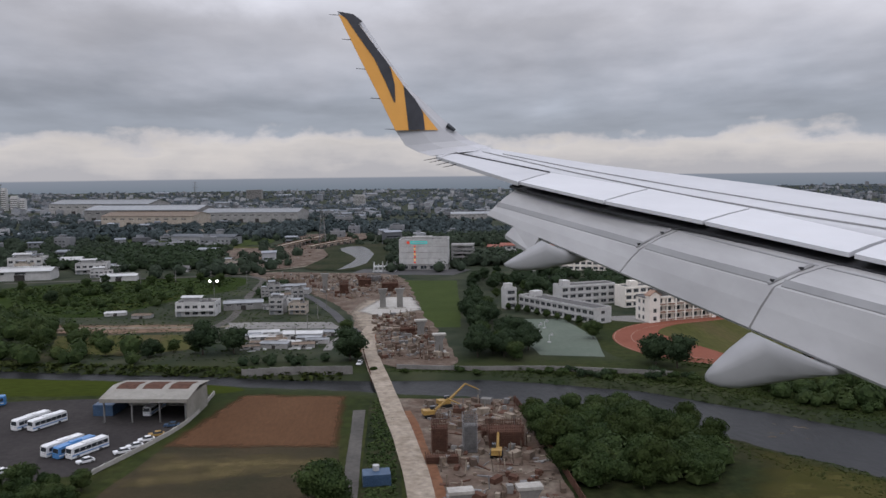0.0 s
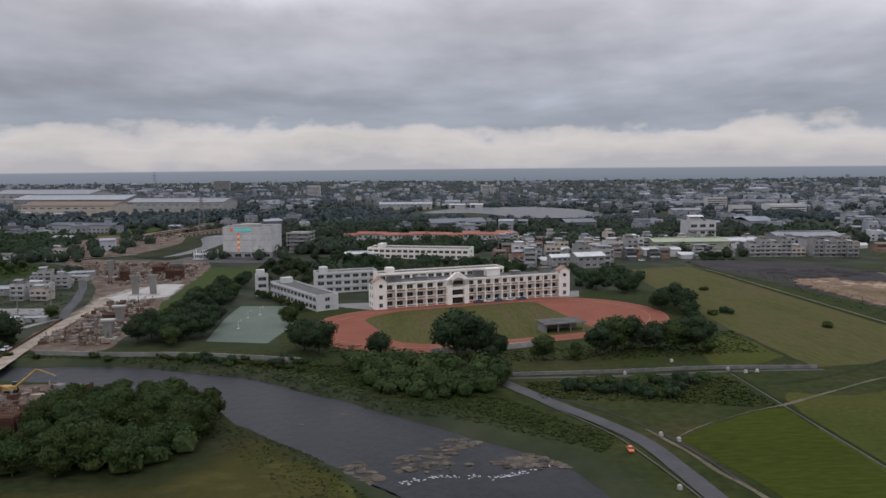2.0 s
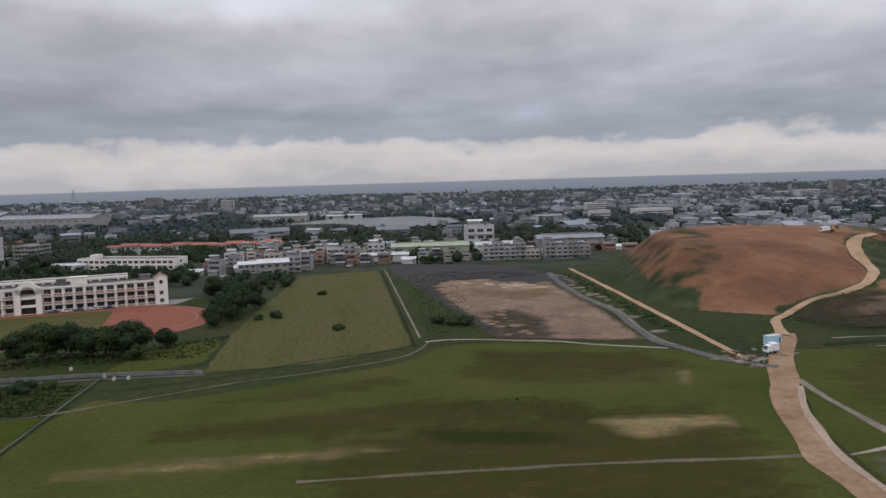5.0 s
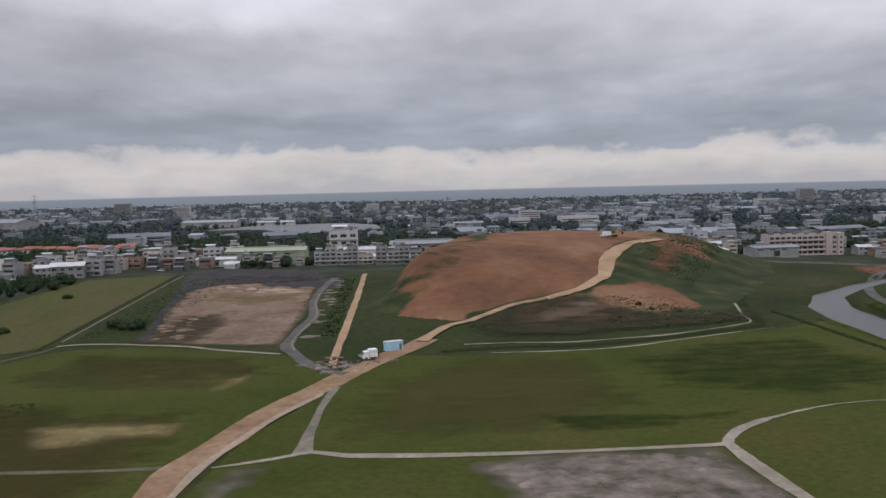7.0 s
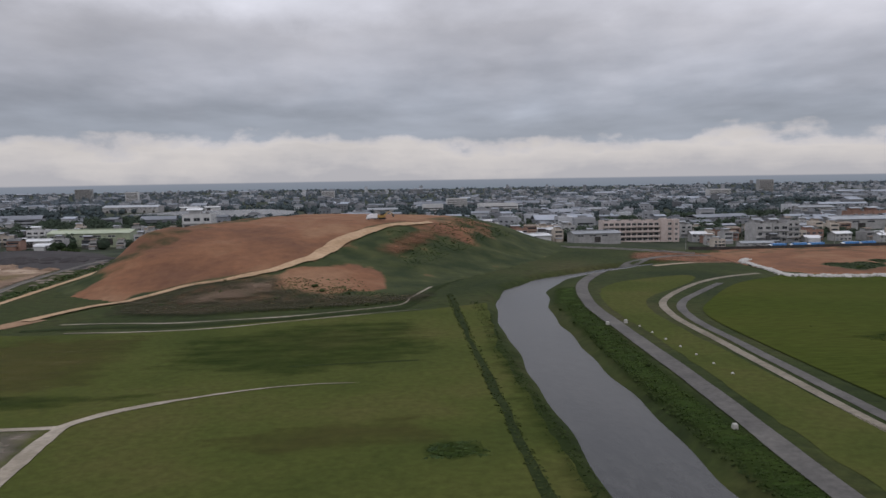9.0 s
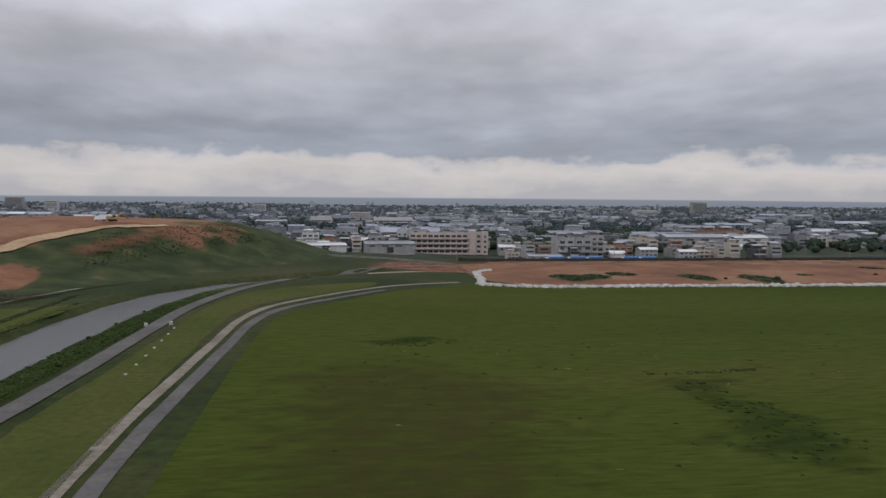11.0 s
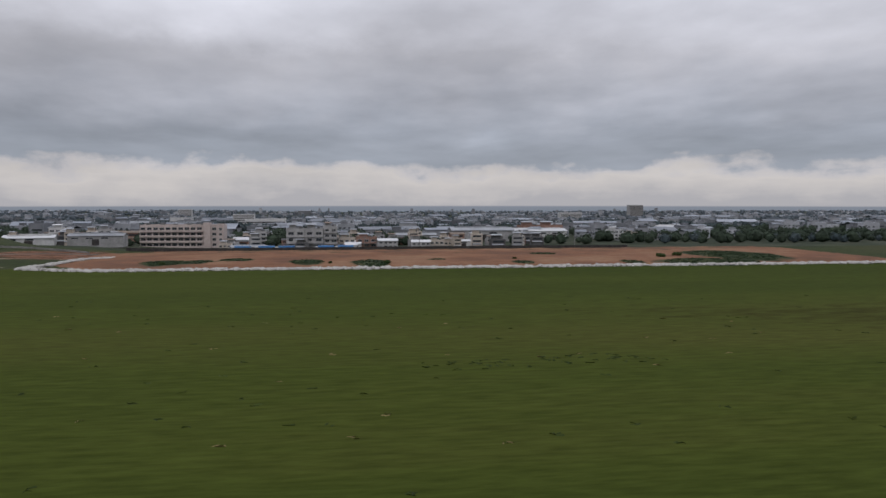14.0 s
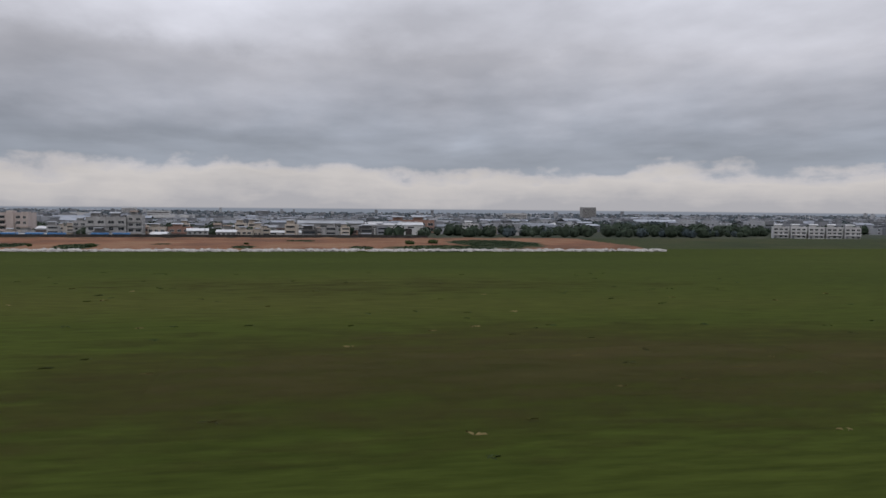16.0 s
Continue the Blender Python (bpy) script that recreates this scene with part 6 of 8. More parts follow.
def annex(name, at, rz, L, D, floors, wall, label):
    """A plain classroom block: storey bands, windows bay by bay, flat roof with a rim."""
    ob = thing(name, label, "school building", pose(at[0], at[1], float(height(*at)), 0, 0, rz))
    F = 3.5
    H = F * floors
    part("wall", walls_with_parapet(Shape(), 0, L, 0, D, H, 0.7), M[wall], ob)
    part("roof", Shape().box(0.3, L - 0.3, 0.3, D - 0.3, H, H + 0.1), M["dark_roof"], ob, "dark flat roof")
    for f in range(floors):
        part("storey_band", Shape().box(-0.15, L + 0.15, -0.35, 0, f * F + F - 0.35, f * F + F), M[wall], ob)
        n = int(L / 4.2)
        for i in range(n):
            window(ob, (i + 0.5) * L / n, f * F + 1.0, L / n * 0.66, 1.6)
    side = Matrix.Translation((L, 0, 0)) @ Matrix.Rotation(radians(90), 4, "Z")
    for f in range(floors):
        window(ob, D * 0.5, f * F + 1.0, 2.2, 1.5, 0, side)
    part("roof_room", Shape().box(L * 0.08, L * 0.08 + 4, D * 0.3, D * 0.8, H, H + 2.8), M[wall], ob)
    return ob


annex("classroom_block", (67, 405), -60, 55, 11, 2, "white_wall", "white two-storey classroom block with a dark flat roof")
annex("classroom_block", (90, 408), 14, 32, 10, 3, "white_wall", "white three-storey block with flat roofs")
annex("classroom_block", (122, 400), 16.5, 70, 10, 3, "cream", "cream rear classroom block with a dark roof")
annex("hall", (112, 566), -18, 74, 18, 2, "cream", "long cream two-storey hall among trees")
annex("stair_tower", (60, 404), 15, 6, 6, 3, "white_wall", "white stair tower with a flat top")
shed(96, 560, "low", 0, 0.9)


# storage block beside the paddy: windowless panels, sign, dark base
def storage_block():
    ob = thing("storage_building", "big pale grey windowless building with a teal rooftop sign", "building", pose(7, 582, float(height(20, 585)), 0, 0, -7))
    w, d, h = 36, 28, 22.0
    part("wall", walls_with_parapet(Shape(), 0, w, 0, d, h, 0.8), M["white_wall"], ob)
    part("base", Shape().box(-0.15, w + 0.15, -0.15, d + 0.15, -1, 4.6), M["grey_wall"], ob, "dark grey plinth storey")
    part("roof", Shape().box(0.3, w - 0.3, 0.3, d - 0.3, h, h + 0.1), M["flat_roof"], ob)
    part("roof_room", Shape().box(9, 24, 8, 18, h, h + 2.2), M["grey_wall"], ob)
    for r in range(4):
        z = 4.6 + r * 4.3
        part("panel_joint", Shape().box(0, w, -0.08, 0.02, z + 4.2, z + 4.36), M["grey_wall"], ob)
        for c in range(5):
            part("panel", Shape().box(0.6 + c * 7.1, 7.0 + c * 7.1, -0.06, 0.02, z + 0.35, z + 4.0), M["white_wall"], ob)
        for c in range(4):
            part("panel", Shape().box(w - 0.02, w + 0.06, 0.6 + c * 6.9, 7.0 + c * 6.9, z + 0.35, z + 4.0), M["white_wall"], ob)
    part("sign_board", Shape().box(8.5, 21, -0.5, -0.1, h - 2.4, h - 0.4), M["sign_teal"], ob, "teal lit sign board")
    part("sign_bars", Shape().box(9.4, 20, -0.62, -0.5, h - 1.7, h - 1.1), M["tin_white"], ob)
    part("sign_mark", Shape().tube((6.8, -0.5, h - 1.4), (6.8, -0.1, h - 1.4), 1.0, 1.0, 14), M["sign_red"], ob, "red round sign mark")
    for k in range(7):
        part("sign_letter", Shape().box(11.0, 12.2, -0.5, -0.1, h - 4.7 - k * 2.0, h - 3.6 - k * 2.0), M["sign_amber"] if k % 2 else M["sign_red"], ob, "lit amber sign panel")
    for k in range(5):
        window(ob, 4 + k * 7, 1.0, 4.5, 2.4, -0.15)


storage_block()


def deck_block():
    ob = thing("car_park", "grey multi-storey car park with open decks", "car park", pose(48, 615, float(height(50, 620)), 0, 0, -7))
    for k in range(6):
        part("deck", Shape().box(0, 18, 0, 22, k * 3.0 - 0.2, k * 3.0 + 0.2).box(0, 18, -0.2, 0, k * 3.0 - 0.2, k * 3.0 + 1.1).box(18, 18.2, 0, 22, k * 3.0 - 0.2, k * 3.0 + 1.1), M["grey_wall"], ob)
    for x in (0.4, 8.6, 17.0):
        for y in (0.4, 10, 21):
            part("column", Shape().box(x, x + 0.7, y, y + 0.7, -1, 15), M["grey_wall"], ob)


deck_block()


def white_gate():
    ob = thing("pavilion", "white concrete pavilion with pointed posts", "pavilion", pose(-12, 572, float(height(-5, 572)), 0, 0, -4))
    part("slab", Shape().box(0, 16, 0, 6, 3.6, 4.2), M["tin_white"], ob)
    part("base", Shape().box(-0.5, 16.5, -0.5, 6.5, -0.8, 0.5), M["tin_white"], ob)
    for k in range(6):
        for y in (0.2, 5.0):
            s = Shape().box(k * 3.1, k * 3.1 + 0.8, y, y + 0.8, 0.5, 3.6)
            s.tube((k * 3.1 + 0.4, y + 0.4, 4.2), (k * 3.1 + 0.4, y + 0.4, 7.4 if k in (0, 2, 3, 5) else 5.6), 0.45, 0.1, 8)
            part("post", s, M["tin_white"], ob)


white_gate()

# houses and sheds west of the site
house(-109, 405, 8, -2, 1.0)
shed(-88, 420, "grey", 8, 0.6)
house(-62, 405, 0, -5, 0.8)
house(-52, 404, 2, -5, 0.8)
farm = random.Random(41)
for x, y in scatter([(-66, 352), (-58, 322), (-30, 320), (-27, 350)], 17, 5.5, farm):
    shed(x - 3, y - 2, farm.choice(("low", "white", "grey", "rust")), farm.uniform(-12, 14), farm.uniform(0.24, 0.42))
shed(-146, 410, "low", 10, 0.4)
shed(-130, 402, "rust", -4, 0.4)
for x, y, k, rz, s in ((-232, 598, 8, 8, 1.1), (-212, 572, 8, 12, 0.75), (-300, 640, 8, 6, 1.3), (-262, 640, 3, 8, 1.1), (-282, 612, 2, 4, 1.0), (-250, 578, 7, 8, 1.1), (-318, 600, 0, 5, 1.1), (-128, 612, 2, -10, 0.9), (-160, 600, 7, 0, 0.9), (-70, 455, 0, 12, 0.8)):
    house(x, y, k, rz, s)
shed(-276, 560, "low", 6, 1.55)
shed(-320, 566, "white", 6, 0.9)
shed(-222, 612, "grey", 9, 0.7)
shed(-262, 660, "white", 8, 0.65)
shed(-196, 546, "low", 8, 0.9)

hamlet = random.Random(43)
for x, y in scatter([(-74, 416), (-50, 424), (-58, 466), (-72, 500), (-78, 440)], 7, 10.0, hamlet):
    if hamlet.random() < 0.45:
        house(x, y, hamlet.choice((0, 2, 7, 7, 8)), hamlet.uniform(-15, 15), hamlet.uniform(0.55, 0.8))
    else:
        shed(x, y, hamlet.choice(("low", "grey", "rust")), hamlet.uniform(-15, 20), hamlet.uniform(0.3, 0.55))
# houses east of the school up to the mound
for x, y, k, rz, s in ((208, 512, 6, 4, 0.9), (222, 522, 0, 4, 0.9), (232, 500, 3, 8, 0.9), (246, 488, 3, 10, 1.15), (262, 500, 0, 5, 1.0), (215, 548, 1, 0, 0.9), (256, 530, 0, 5, 1.0),
                        (268, 545, 6, 0, 1.0), (284, 556, 1, 4, 1.0), (296, 548, 5, 2, 1.0), (300, 572, 2, 0, 1.0), (312, 600, 1, 0, 1.0), (276, 598, 0, 0, 1.0), (240, 560, 2, -3, 1.0), (230, 590, 6, 4, 1.0)):
    house(x, y, k, rz, s)
crowd = random.Random(77)
for x, y in scatter([(196, 560), (392, 590), (392, 612), (520, 585), (520, 680), (330, 680), (200, 660)], 14, 22.0, crowd):
    house(x, y, crowd.choice((0, 2, 5, 6, 6, 7)), crowd.uniform(-8, 8), crowd.uniform(0.75, 1.0))
shed(314, 566, "low", -3, 1.05)
shed(330, 590, "green", -2, 1.12)
for i in range(5):
    house(396 + i * 7.8, 570 - i * 0.6, (0, 5, 0, 5, 2)[i], -2, 0.95)
for i in range(4):
    house(440 + i * 8.0, 560 - i, (5, 0, 5, 0)[i], -2, 0.95)
shed(400, 640, "white", -4, 1.0)
shed(452, 640, "grey", -4, 1.6)
house(400, 700, 1, 0, 1.9)
def make_small_house(seed, w, d, floors, wall, roof, pitched, label):
    """A small town house, lean-to and roof shed included."""
    def build():
        rnd = random.Random(seed)
        ob = thing("house", label, "house", group="crowded small houses")
        h = floors * 3.1
        part("wall", Shape().box(0, w, 0, d, -1.5, h).box(w * 0.1, w * 0.8, -2.4, 0, -1.5, 2.7), M[wall], ob)
        part("lean_to_roof", Shape().add([(w * 0.05, -2.8, 2.6), (w * 0.85, -2.8, 2.6), (w * 0.85, 0, 3.2), (w * 0.05, 0, 3.2), (w * 0.05, -2.8, 2.72), (w * 0.85, -2.8, 2.72), (w * 0.85, 0, 3.32), (w * 0.05, 0, 3.32)],
                                         [(0, 3, 2, 1), (4, 5, 6, 7), (0, 1, 5, 4), (1, 2, 6, 5), (2, 3, 7, 6), (3, 0, 4, 7)]), M[roof], ob)
        if pitched:
            part("roof", Shape().gable(0, w, 0, d, h, d * 0.14, 0.5, 0.15), M[roof], ob)
        else:
            part("roof_shed", Shape().box(w * 0.1, w * 0.7, d * 0.2, d * 0.7, h, h + 2.3), M[wall], ob)
            part("roof", Shape().gable(w * 0.05, w * 0.75, d * 0.1, d * 0.8, h + 2.3, 0.6, 0.3, 0.1), M[roof], ob)
            part("water_tank", Shape().tube((w * 0.85, d * 0.5, h), (w * 0.85, d * 0.5, h + 1.6), 0.6, 0.6, 8), M["steel"], ob)
        for f in range(floors):
            part("window_band", Shape().box(w * 0.12, w * 0.88, -0.08, 0.02, f * 3.1 + 1.0, f * 3.1 + 2.2), M["glass"], ob, "dark band of windows")
        return ob
    return build


SMALL = [("s%d" % i, make_small_house(300 + i, *a)) for i, a in enumerate((
    (8, 10, 2, "grey_wall", "tin_rust", False, "small grey house with a rusty roof shed"), (9, 9, 2, "brick_wall", "dark_roof", True, "small brick house with a dark roof"),
    (7, 11, 3, "beige_wall", "tin_grey", False, "narrow beige house with a tin roof shed"), (10, 8, 1, "white_wall", "tin_white", True, "low white house with a sheet roof"),
    (8, 9, 3, "grey_wall", "tin_grey", False, "narrow grey house with a roof shed"), (11, 9, 2, "brick_wall", "tin_rust", True, "brown brick house with a rusty roof"),
    (9, 10, 2, "dark_roof", "tin_grey", False, "dark weathered concrete house")))]
for poly, n, gap in (([(200, 496), (262, 505), (330, 545), (392, 572), (392, 680), (205, 680)], 62, 10.0), ([(400, 590), (520, 580), (520, 690), (400, 690)], 20, 12.0),
                     ([(640, 540), (720, 520), (720, 640), (640, 660)], 14, 13.0), ([(785, 515), (1000, 500), (1010, 625), (790, 640)], 46, 12.0)):
    for x, y in scatter(poly, n, gap, crowd):
        key, maker = SMALL[crowd.randrange(len(SMALL))]
        place(key, maker, x, y, None, crowd.uniform(-12, 12), crowd.uniform(0.75, 1.05))
# terrace with red roofs
for i in range(13):
    house(88 + i * 11.5, 700 - i * 2.2 + (i * 7 % 5) * 1.2, 4, -8, 1.06 + 0.05 * (i * 3 % 4))
house(222, 690, 4, -8, 1.2)


# pink block and neighbours beyond the soil bank
def pink_block():
    ob = thing("apartment_block", "pinkish four-storey tiled block with long balconies", "building", pose(728, 556, float(height(750, 556)), 0, 0, -3))
    L, D, F, N = 55.0, 14.0, 3.6, 4
    part("wall", walls_with_parapet(Shape(), 0, L, 0, D, F * N, 1.0), M["pink_wall"], ob)
    part("stair_tower", Shape().box(L - 13, L - 8.5, -1.4, 4, -1, F * N + 2.4).box(L - 4, L + 0.4, -1.2, 4, -1, F * N + 1.6), M["pink_wall"], ob)
    part("roof", Shape().box(0.3, L - 0.3, 0.3, D - 0.3, F * N, F * N + 0.1), M["flat_roof"], ob)
    for f in range(N):
        part("balcony", Shape().box(0, L - 13.5, -1.5, 0, f * F - 0.15, f * F + 0.1).box(0, L - 13.5, -1.6, -1.4, f * F - 0.15, f * F + 1.2), M["pink_wall"], ob)
        for i in range(10):
            window(ob, 2.1 + i * 4.1, f * F + 0.8, 3.0, 2.0)
        for k in range(2):
            window(ob, L - 10.7 + 8.9 * k, f * F + 1.0, 1.6, 1.5, -1.3)
        window(ob, L - 6.2, f * F + 1.0, 2.4, 1.7)
    for k in range(5):
        part("roof_room", Shape().box(3 + k * 9, 5.4 + k * 9, 5, 8, F * N, F * N + 1.7), M["flat_roof"], ob)


pink_block()
for x, y, k, rz, s in ((790, 545, 3, -4, 0.9), (786, 500, 2, 0, 0.7), (826, 522, 0, 2, 1.3), (838, 522, 0, 2, 1.3), (850, 524, 5, 2, 1.1), (860, 536, 2, 0, 1.0), (872, 540, 6, 0, 1.0), (886, 525, 3, 5, 0.8), (906, 506, 3, -4, 0.75),
                        (918, 508, 2, -4, 0.85), (928, 512, 2, -4, 0.75), (800, 590, 0, 0, 1.0), (700, 560, 0, 5, 1.0), (690, 575, 3, 0, 1.0), (666, 590, 6, 0, 1.0), (650, 620, 1, 0, 1.0)):
    house(x, y, k, rz, s)
for x, y, k, rz, s in ((1000, 742, 6, 0, 1.2), (1040, 745, 6, 0, 1.6), (1060, 748, 6, 0, 1.6), (1090, 640, 1, 0, 0.9), (1110, 650, 2, 0, 0.9), (1130, 640, 7, 0, 1.0)):
    house(x, y, k, rz, s)
shed(795, 480, "grey", -5, 0.62)
shed(695, 512, "grey", 3, 0.95)
shed(655, 520, "low", 12, 1.1)
shed(640, 560, "low", 5, 1.2)
shed(935, 545, "low", -4, 0.9)
shed(955, 640, "grey", -2, 1.5)
shed(1010, 660, "white", -2, 1.2)
shed(905, 620, "grey", 0, 1.0)
for i in range(5):
    house(1318 + i * 11, 560 - i * 6, 1, -24, 0.85)
# long factories far to the west
shed(-470, 1330, "beige", -14, 1.7)
shed(-300, 1020, "beige", 5, 0.65)
shed(-780, 1880, "mill", -16, 2.3)
shed(-560, 1500, "mill", -12, 2.0)
shed(-330, 1420, "mill", -12, 1.6)
shed(110, 1400, "mill", -3, 0.85)
shed(225, 1430, "low", -2, 1.4)
shed(262, 1435, "low", -2, 1.4)
shed(560, 1180, "grey", 0, 1.3)
shed(860, 1100, "grey", 0, 1.3)
shed(1250, 900, "low", 0, 1.6)
shed(1120, 980, "grey", 0, 1.4)


def floodlight(x, y, h):
    ob = thing("floodlight", "tall floodlight mast with two lit lamps", "floodlight", pose(x, y, float(height(x, y))))
    part("mast", Shape().tube((0, 0, -0.5), (0, 0, h), 0.22, 0.12, 8).box(-2.6, 2.6, -0.1, 0.1, h - 0.2, h), M["steel"], ob)
    for k in (-2.2, 2.0):
        lamp = part("lamp_head", Shape().box(k - 0.8, k + 0.8, -0.3, 0.3, h - 0.1, h + 0.8), M["steel"], ob)
        part("lens", Shape().tube((k, -0.34, h + 0.35), (k, -0.30, h + 0.35), 0.62, 0.62, 12), M["lamp"], lamp, "bright white lamp glass")


floodlight(-101, 458, 10.5)


def chimney_plant():
    ob = thing("industrial_tower", "pale grey industrial towers on the skyline, lightened for haze", "plant", pose(-1080, 2250, float(height(-1080, 2250))) @ Matrix.Scale(0.62, 4))
    for k, (x, w, h) in enumerate(((0, 26, 70), (32, 20, 95), (70, 30, 60), (110, 22, 48))):
        # white plaster lightens the towers in place of the haze before them
        part("tower", Shape().box(x, x + w, 0, 24, -2, h).box(x + 2, x + w - 2, 3, 20, h, h + 6), M["white_wall"], ob)
        for f in range(int(h / 9)):
            part("storey_band", Shape().box(x - 0.4, x + w + 0.4, -0.4, 0, f * 9 + 4, f * 9 + 6.5), M["shade"], ob)
    part("boom", Shape().tube((-8, 0, 80), (40, 0, 118), 1.0, 0.8, 6).tube((30, 5, 0), (30, 5, 118), 1.4, 1.0, 6), M["steel"], ob)


chimney_plant()
for x, y, w, h in ((-560, 3180, 60, 36), (-100, 2250, 34, 30), (640, 1150, 30, 14), (735, 1225, 60, 13), (700, 1390, 36, 18), (1900, 2600, 50, 42), (420, 2500, 40, 26), (1500, 2100, 60, 20)):
    ob = thing("block", "distant grey multi-storey block on the plain", "building", pose(x, y, float(height(x, y))), group="distant blocks")
    part("wall", walls_with_parapet(Shape(), 0, w, 0, w * 0.5, h, 1.2), M["grey_wall"] if h > 30 else M["white_wall"], ob)
    for f in range(int(h / 3.6)):
        part("window_band", Shape().box(1, w - 1, -0.2, 0.1, f * 3.6 + 1.2, f * 3.6 + 2.6), M["shade"], ob)

# ---- vehicles, site plant, walls and small things ----


def wheels(ob, xs, y0, y1, r):
    for x in xs:
        for y in (y0, y1):
            w = part("wheel", Shape().tube((x, y - 0.14, r), (x, y + 0.14, r), r, r, 12), M["tyre"], ob)
            part("hub", Shape().tube((x, y - 0.17, r), (x, y + 0.17, r), r * 0.45, r * 0.45, 8), M["steel"], w)


def make_bus(paint, label):
    def build():
        ob = thing("bus", label, "bus", group="parked coaches")
        prof = [(-5.9, 0.45), (-5.95, 1.6), (-5.7, 3.2), (-5.3, 3.45), (5.7, 3.45), (5.95, 3.2), (6.0, 0.45)]
        part("body", Shape().loft([[(x, y, z) for x, z in prof] for y in (-1.25, 1.25)]), M[paint], ob)
        for side in (-1.28, 1.28):
            for k in range(6):
                part("side_window", Shape().box(-5.0 + k * 1.8, -3.35 + k * 1.8, min(side, side * 0.99), max(side, side * 0.99), 1.75, 2.8), M["glass"], ob)
        part("windscreen", Shape().add([(-5.96, -1.1, 1.5), (-5.96, 1.1, 1.5), (-5.74, 1.1, 3.05), (-5.74, -1.1, 3.05)], [(0, 1, 2, 3)]), M["glass"], ob)
        part("stripe", Shape().box(-5.7, 5.8, -1.29, 1.29, 1.05, 1.35), M["blue_paint"] if paint == "white_paint" else M["white_paint"], ob)
        part("roof_unit", Shape().box(-1.5, 1.8, -0.8, 0.8, 3.45, 3.7), M[paint], ob)
        wheels(ob, (-3.9, 3.2), -1.12, 1.12, 0.5)
        return ob
    return build


BUS = {"white": make_bus("white_paint", "white coach parked on worn asphalt"), "blue": make_bus("blue_paint", "blue coach parked on worn asphalt")}


def make_car(paint, label):
    def build():
        ob = thing("car", label, "car", group="parked cars")
        part("body", Shape().loft([[(-2.1, y, 0.35), (-2.15, y, 0.75), (-1.9, y, 0.92), (2.0, y, 0.95), (2.15, y, 0.8), (2.1, y, 0.35)] for y in (-0.85, 0.85)]), M[paint], ob)
        part("cabin", Shape().loft([[(-1.0, y, 0.9), (-0.4, y * 0.85, 1.42), (1.1, y * 0.85, 1.45), (1.75, y, 0.92)] for y in (-0.78, 0.78)]), M["glass"], ob)
        part("roof", Shape().loft([[(-0.4, y, 1.41), (-0.3, y, 1.47), (1.05, y, 1.49), (1.15, y, 1.43)] for y in (-0.66, 0.66)]), M[paint], ob)
        wheels(ob, (-1.35, 1.35), -0.8, 0.8, 0.32)
        return ob
    return build


CARS = {"white": make_car("white_paint", "small white car parked outdoors"), "dark": make_car("navy", "small dark car parked outdoors"), "red": make_car("orange", "small orange-red car by the road"),
        "yellow": make_car("yellow", "small yellow car parked outdoors")}


def car(x, y, k, rz):
    return place("car_" + k, CARS[k], x, y, None, rz)


for x, y, k, rz in ((-104, 230, "white", 62), (-99, 229, "white", 60), (-86, 207, "white", 58), (-82.4, 205.5, "blue", 58), (-79, 205, "white", 58), (-127, 251, "blue", 12), (-128, 247, "white", 12)):
    place("bus_" + k, BUS[k], x, y, None, rz, 0.95)
for x, y, k, rz in ((-70, 204, "white", 30), (-68, 208, "white", 28), (-66.5, 213, "white", 25), (-65, 217, "yellow", 15), (-63, 225, "dark", 5), (-77, 198, "white", 40), (-100, 196, "white", 20),
                     (-106, 195, "dark", 60), (-95, 192, "white", 40), (-12, 293, "white", 80), (-112, 214, "dark", 10), (170, 372, "dark", 16), (175, 373.5, "white", 16), (180, 375, "dark", 16), (186, 377, "white", 16),
                     (192, 378.5, "dark", 16), (225, 489, "white", 10), (232, 484, "dark", 20), (204, 476, "white", 40), (346, 520, "white", 10), (330, 522, "dark", 5), (300, 528, "white", 0)):
    car(x, y, k, rz)
place("car_red", CARS["red"], 182.6, 172.8, None, 85, 0.7)


def bus_shed():
    ob = thing("open_shed", "open-fronted vehicle shed with a pale sheet roof", "shed", pose(-84, 231, 0, 0, 0, -6))
    part("roof", Shape().loft([[(x, -1.0, 7.0), (x, 9, 8.6), (x, 18, 7.6), (x, 18, 7.8), (x, 9, 8.85), (x, -1.0, 7.25)] for x in (-0.8, 25.5)]), M["tin_beige"], ob, "dusty beige sheet roof")
    for k in range(3):
        part("roof_light", Shape().loft([[(x, 6, 8.28), (x, 9, 8.88), (x, 14, 8.35), (x, 14, 8.42), (x, 9, 8.95), (x, 6, 8.40)] for x in (1.2 + k * 8, 7.2 + k * 8)]), M["rebar"], ob, "dark rusty roof strip")
    part("rear_wall", Shape().box(0, 25, 16.7, 17, -0.3, 7.6), M["tin_beige"], ob)
    part("side_wall", Shape().box(24.6, 24.9, 0, 17, -0.3, 7.2), M["tin_beige"], ob)
    part("low_wall", Shape().box(-6, 0, 6, 17, -0.3, 3.4), M["navy"], ob, "dark blue sheet lean-to")
    part("fascia", Shape().box(-0.6, 25.3, -1.1, -0.9, 6.2, 7.3), M["tin_beige"], ob)
    for x in (0.2, 8.4, 16.6, 24.2):
        part("post", Shape().box(x, x + 0.4, -0.4, 0, -0.3, 6.6), M["steel"], ob)


bus_shed()
place("bus_white", BUS["white"], -72, 240, None, 80, 0.9)


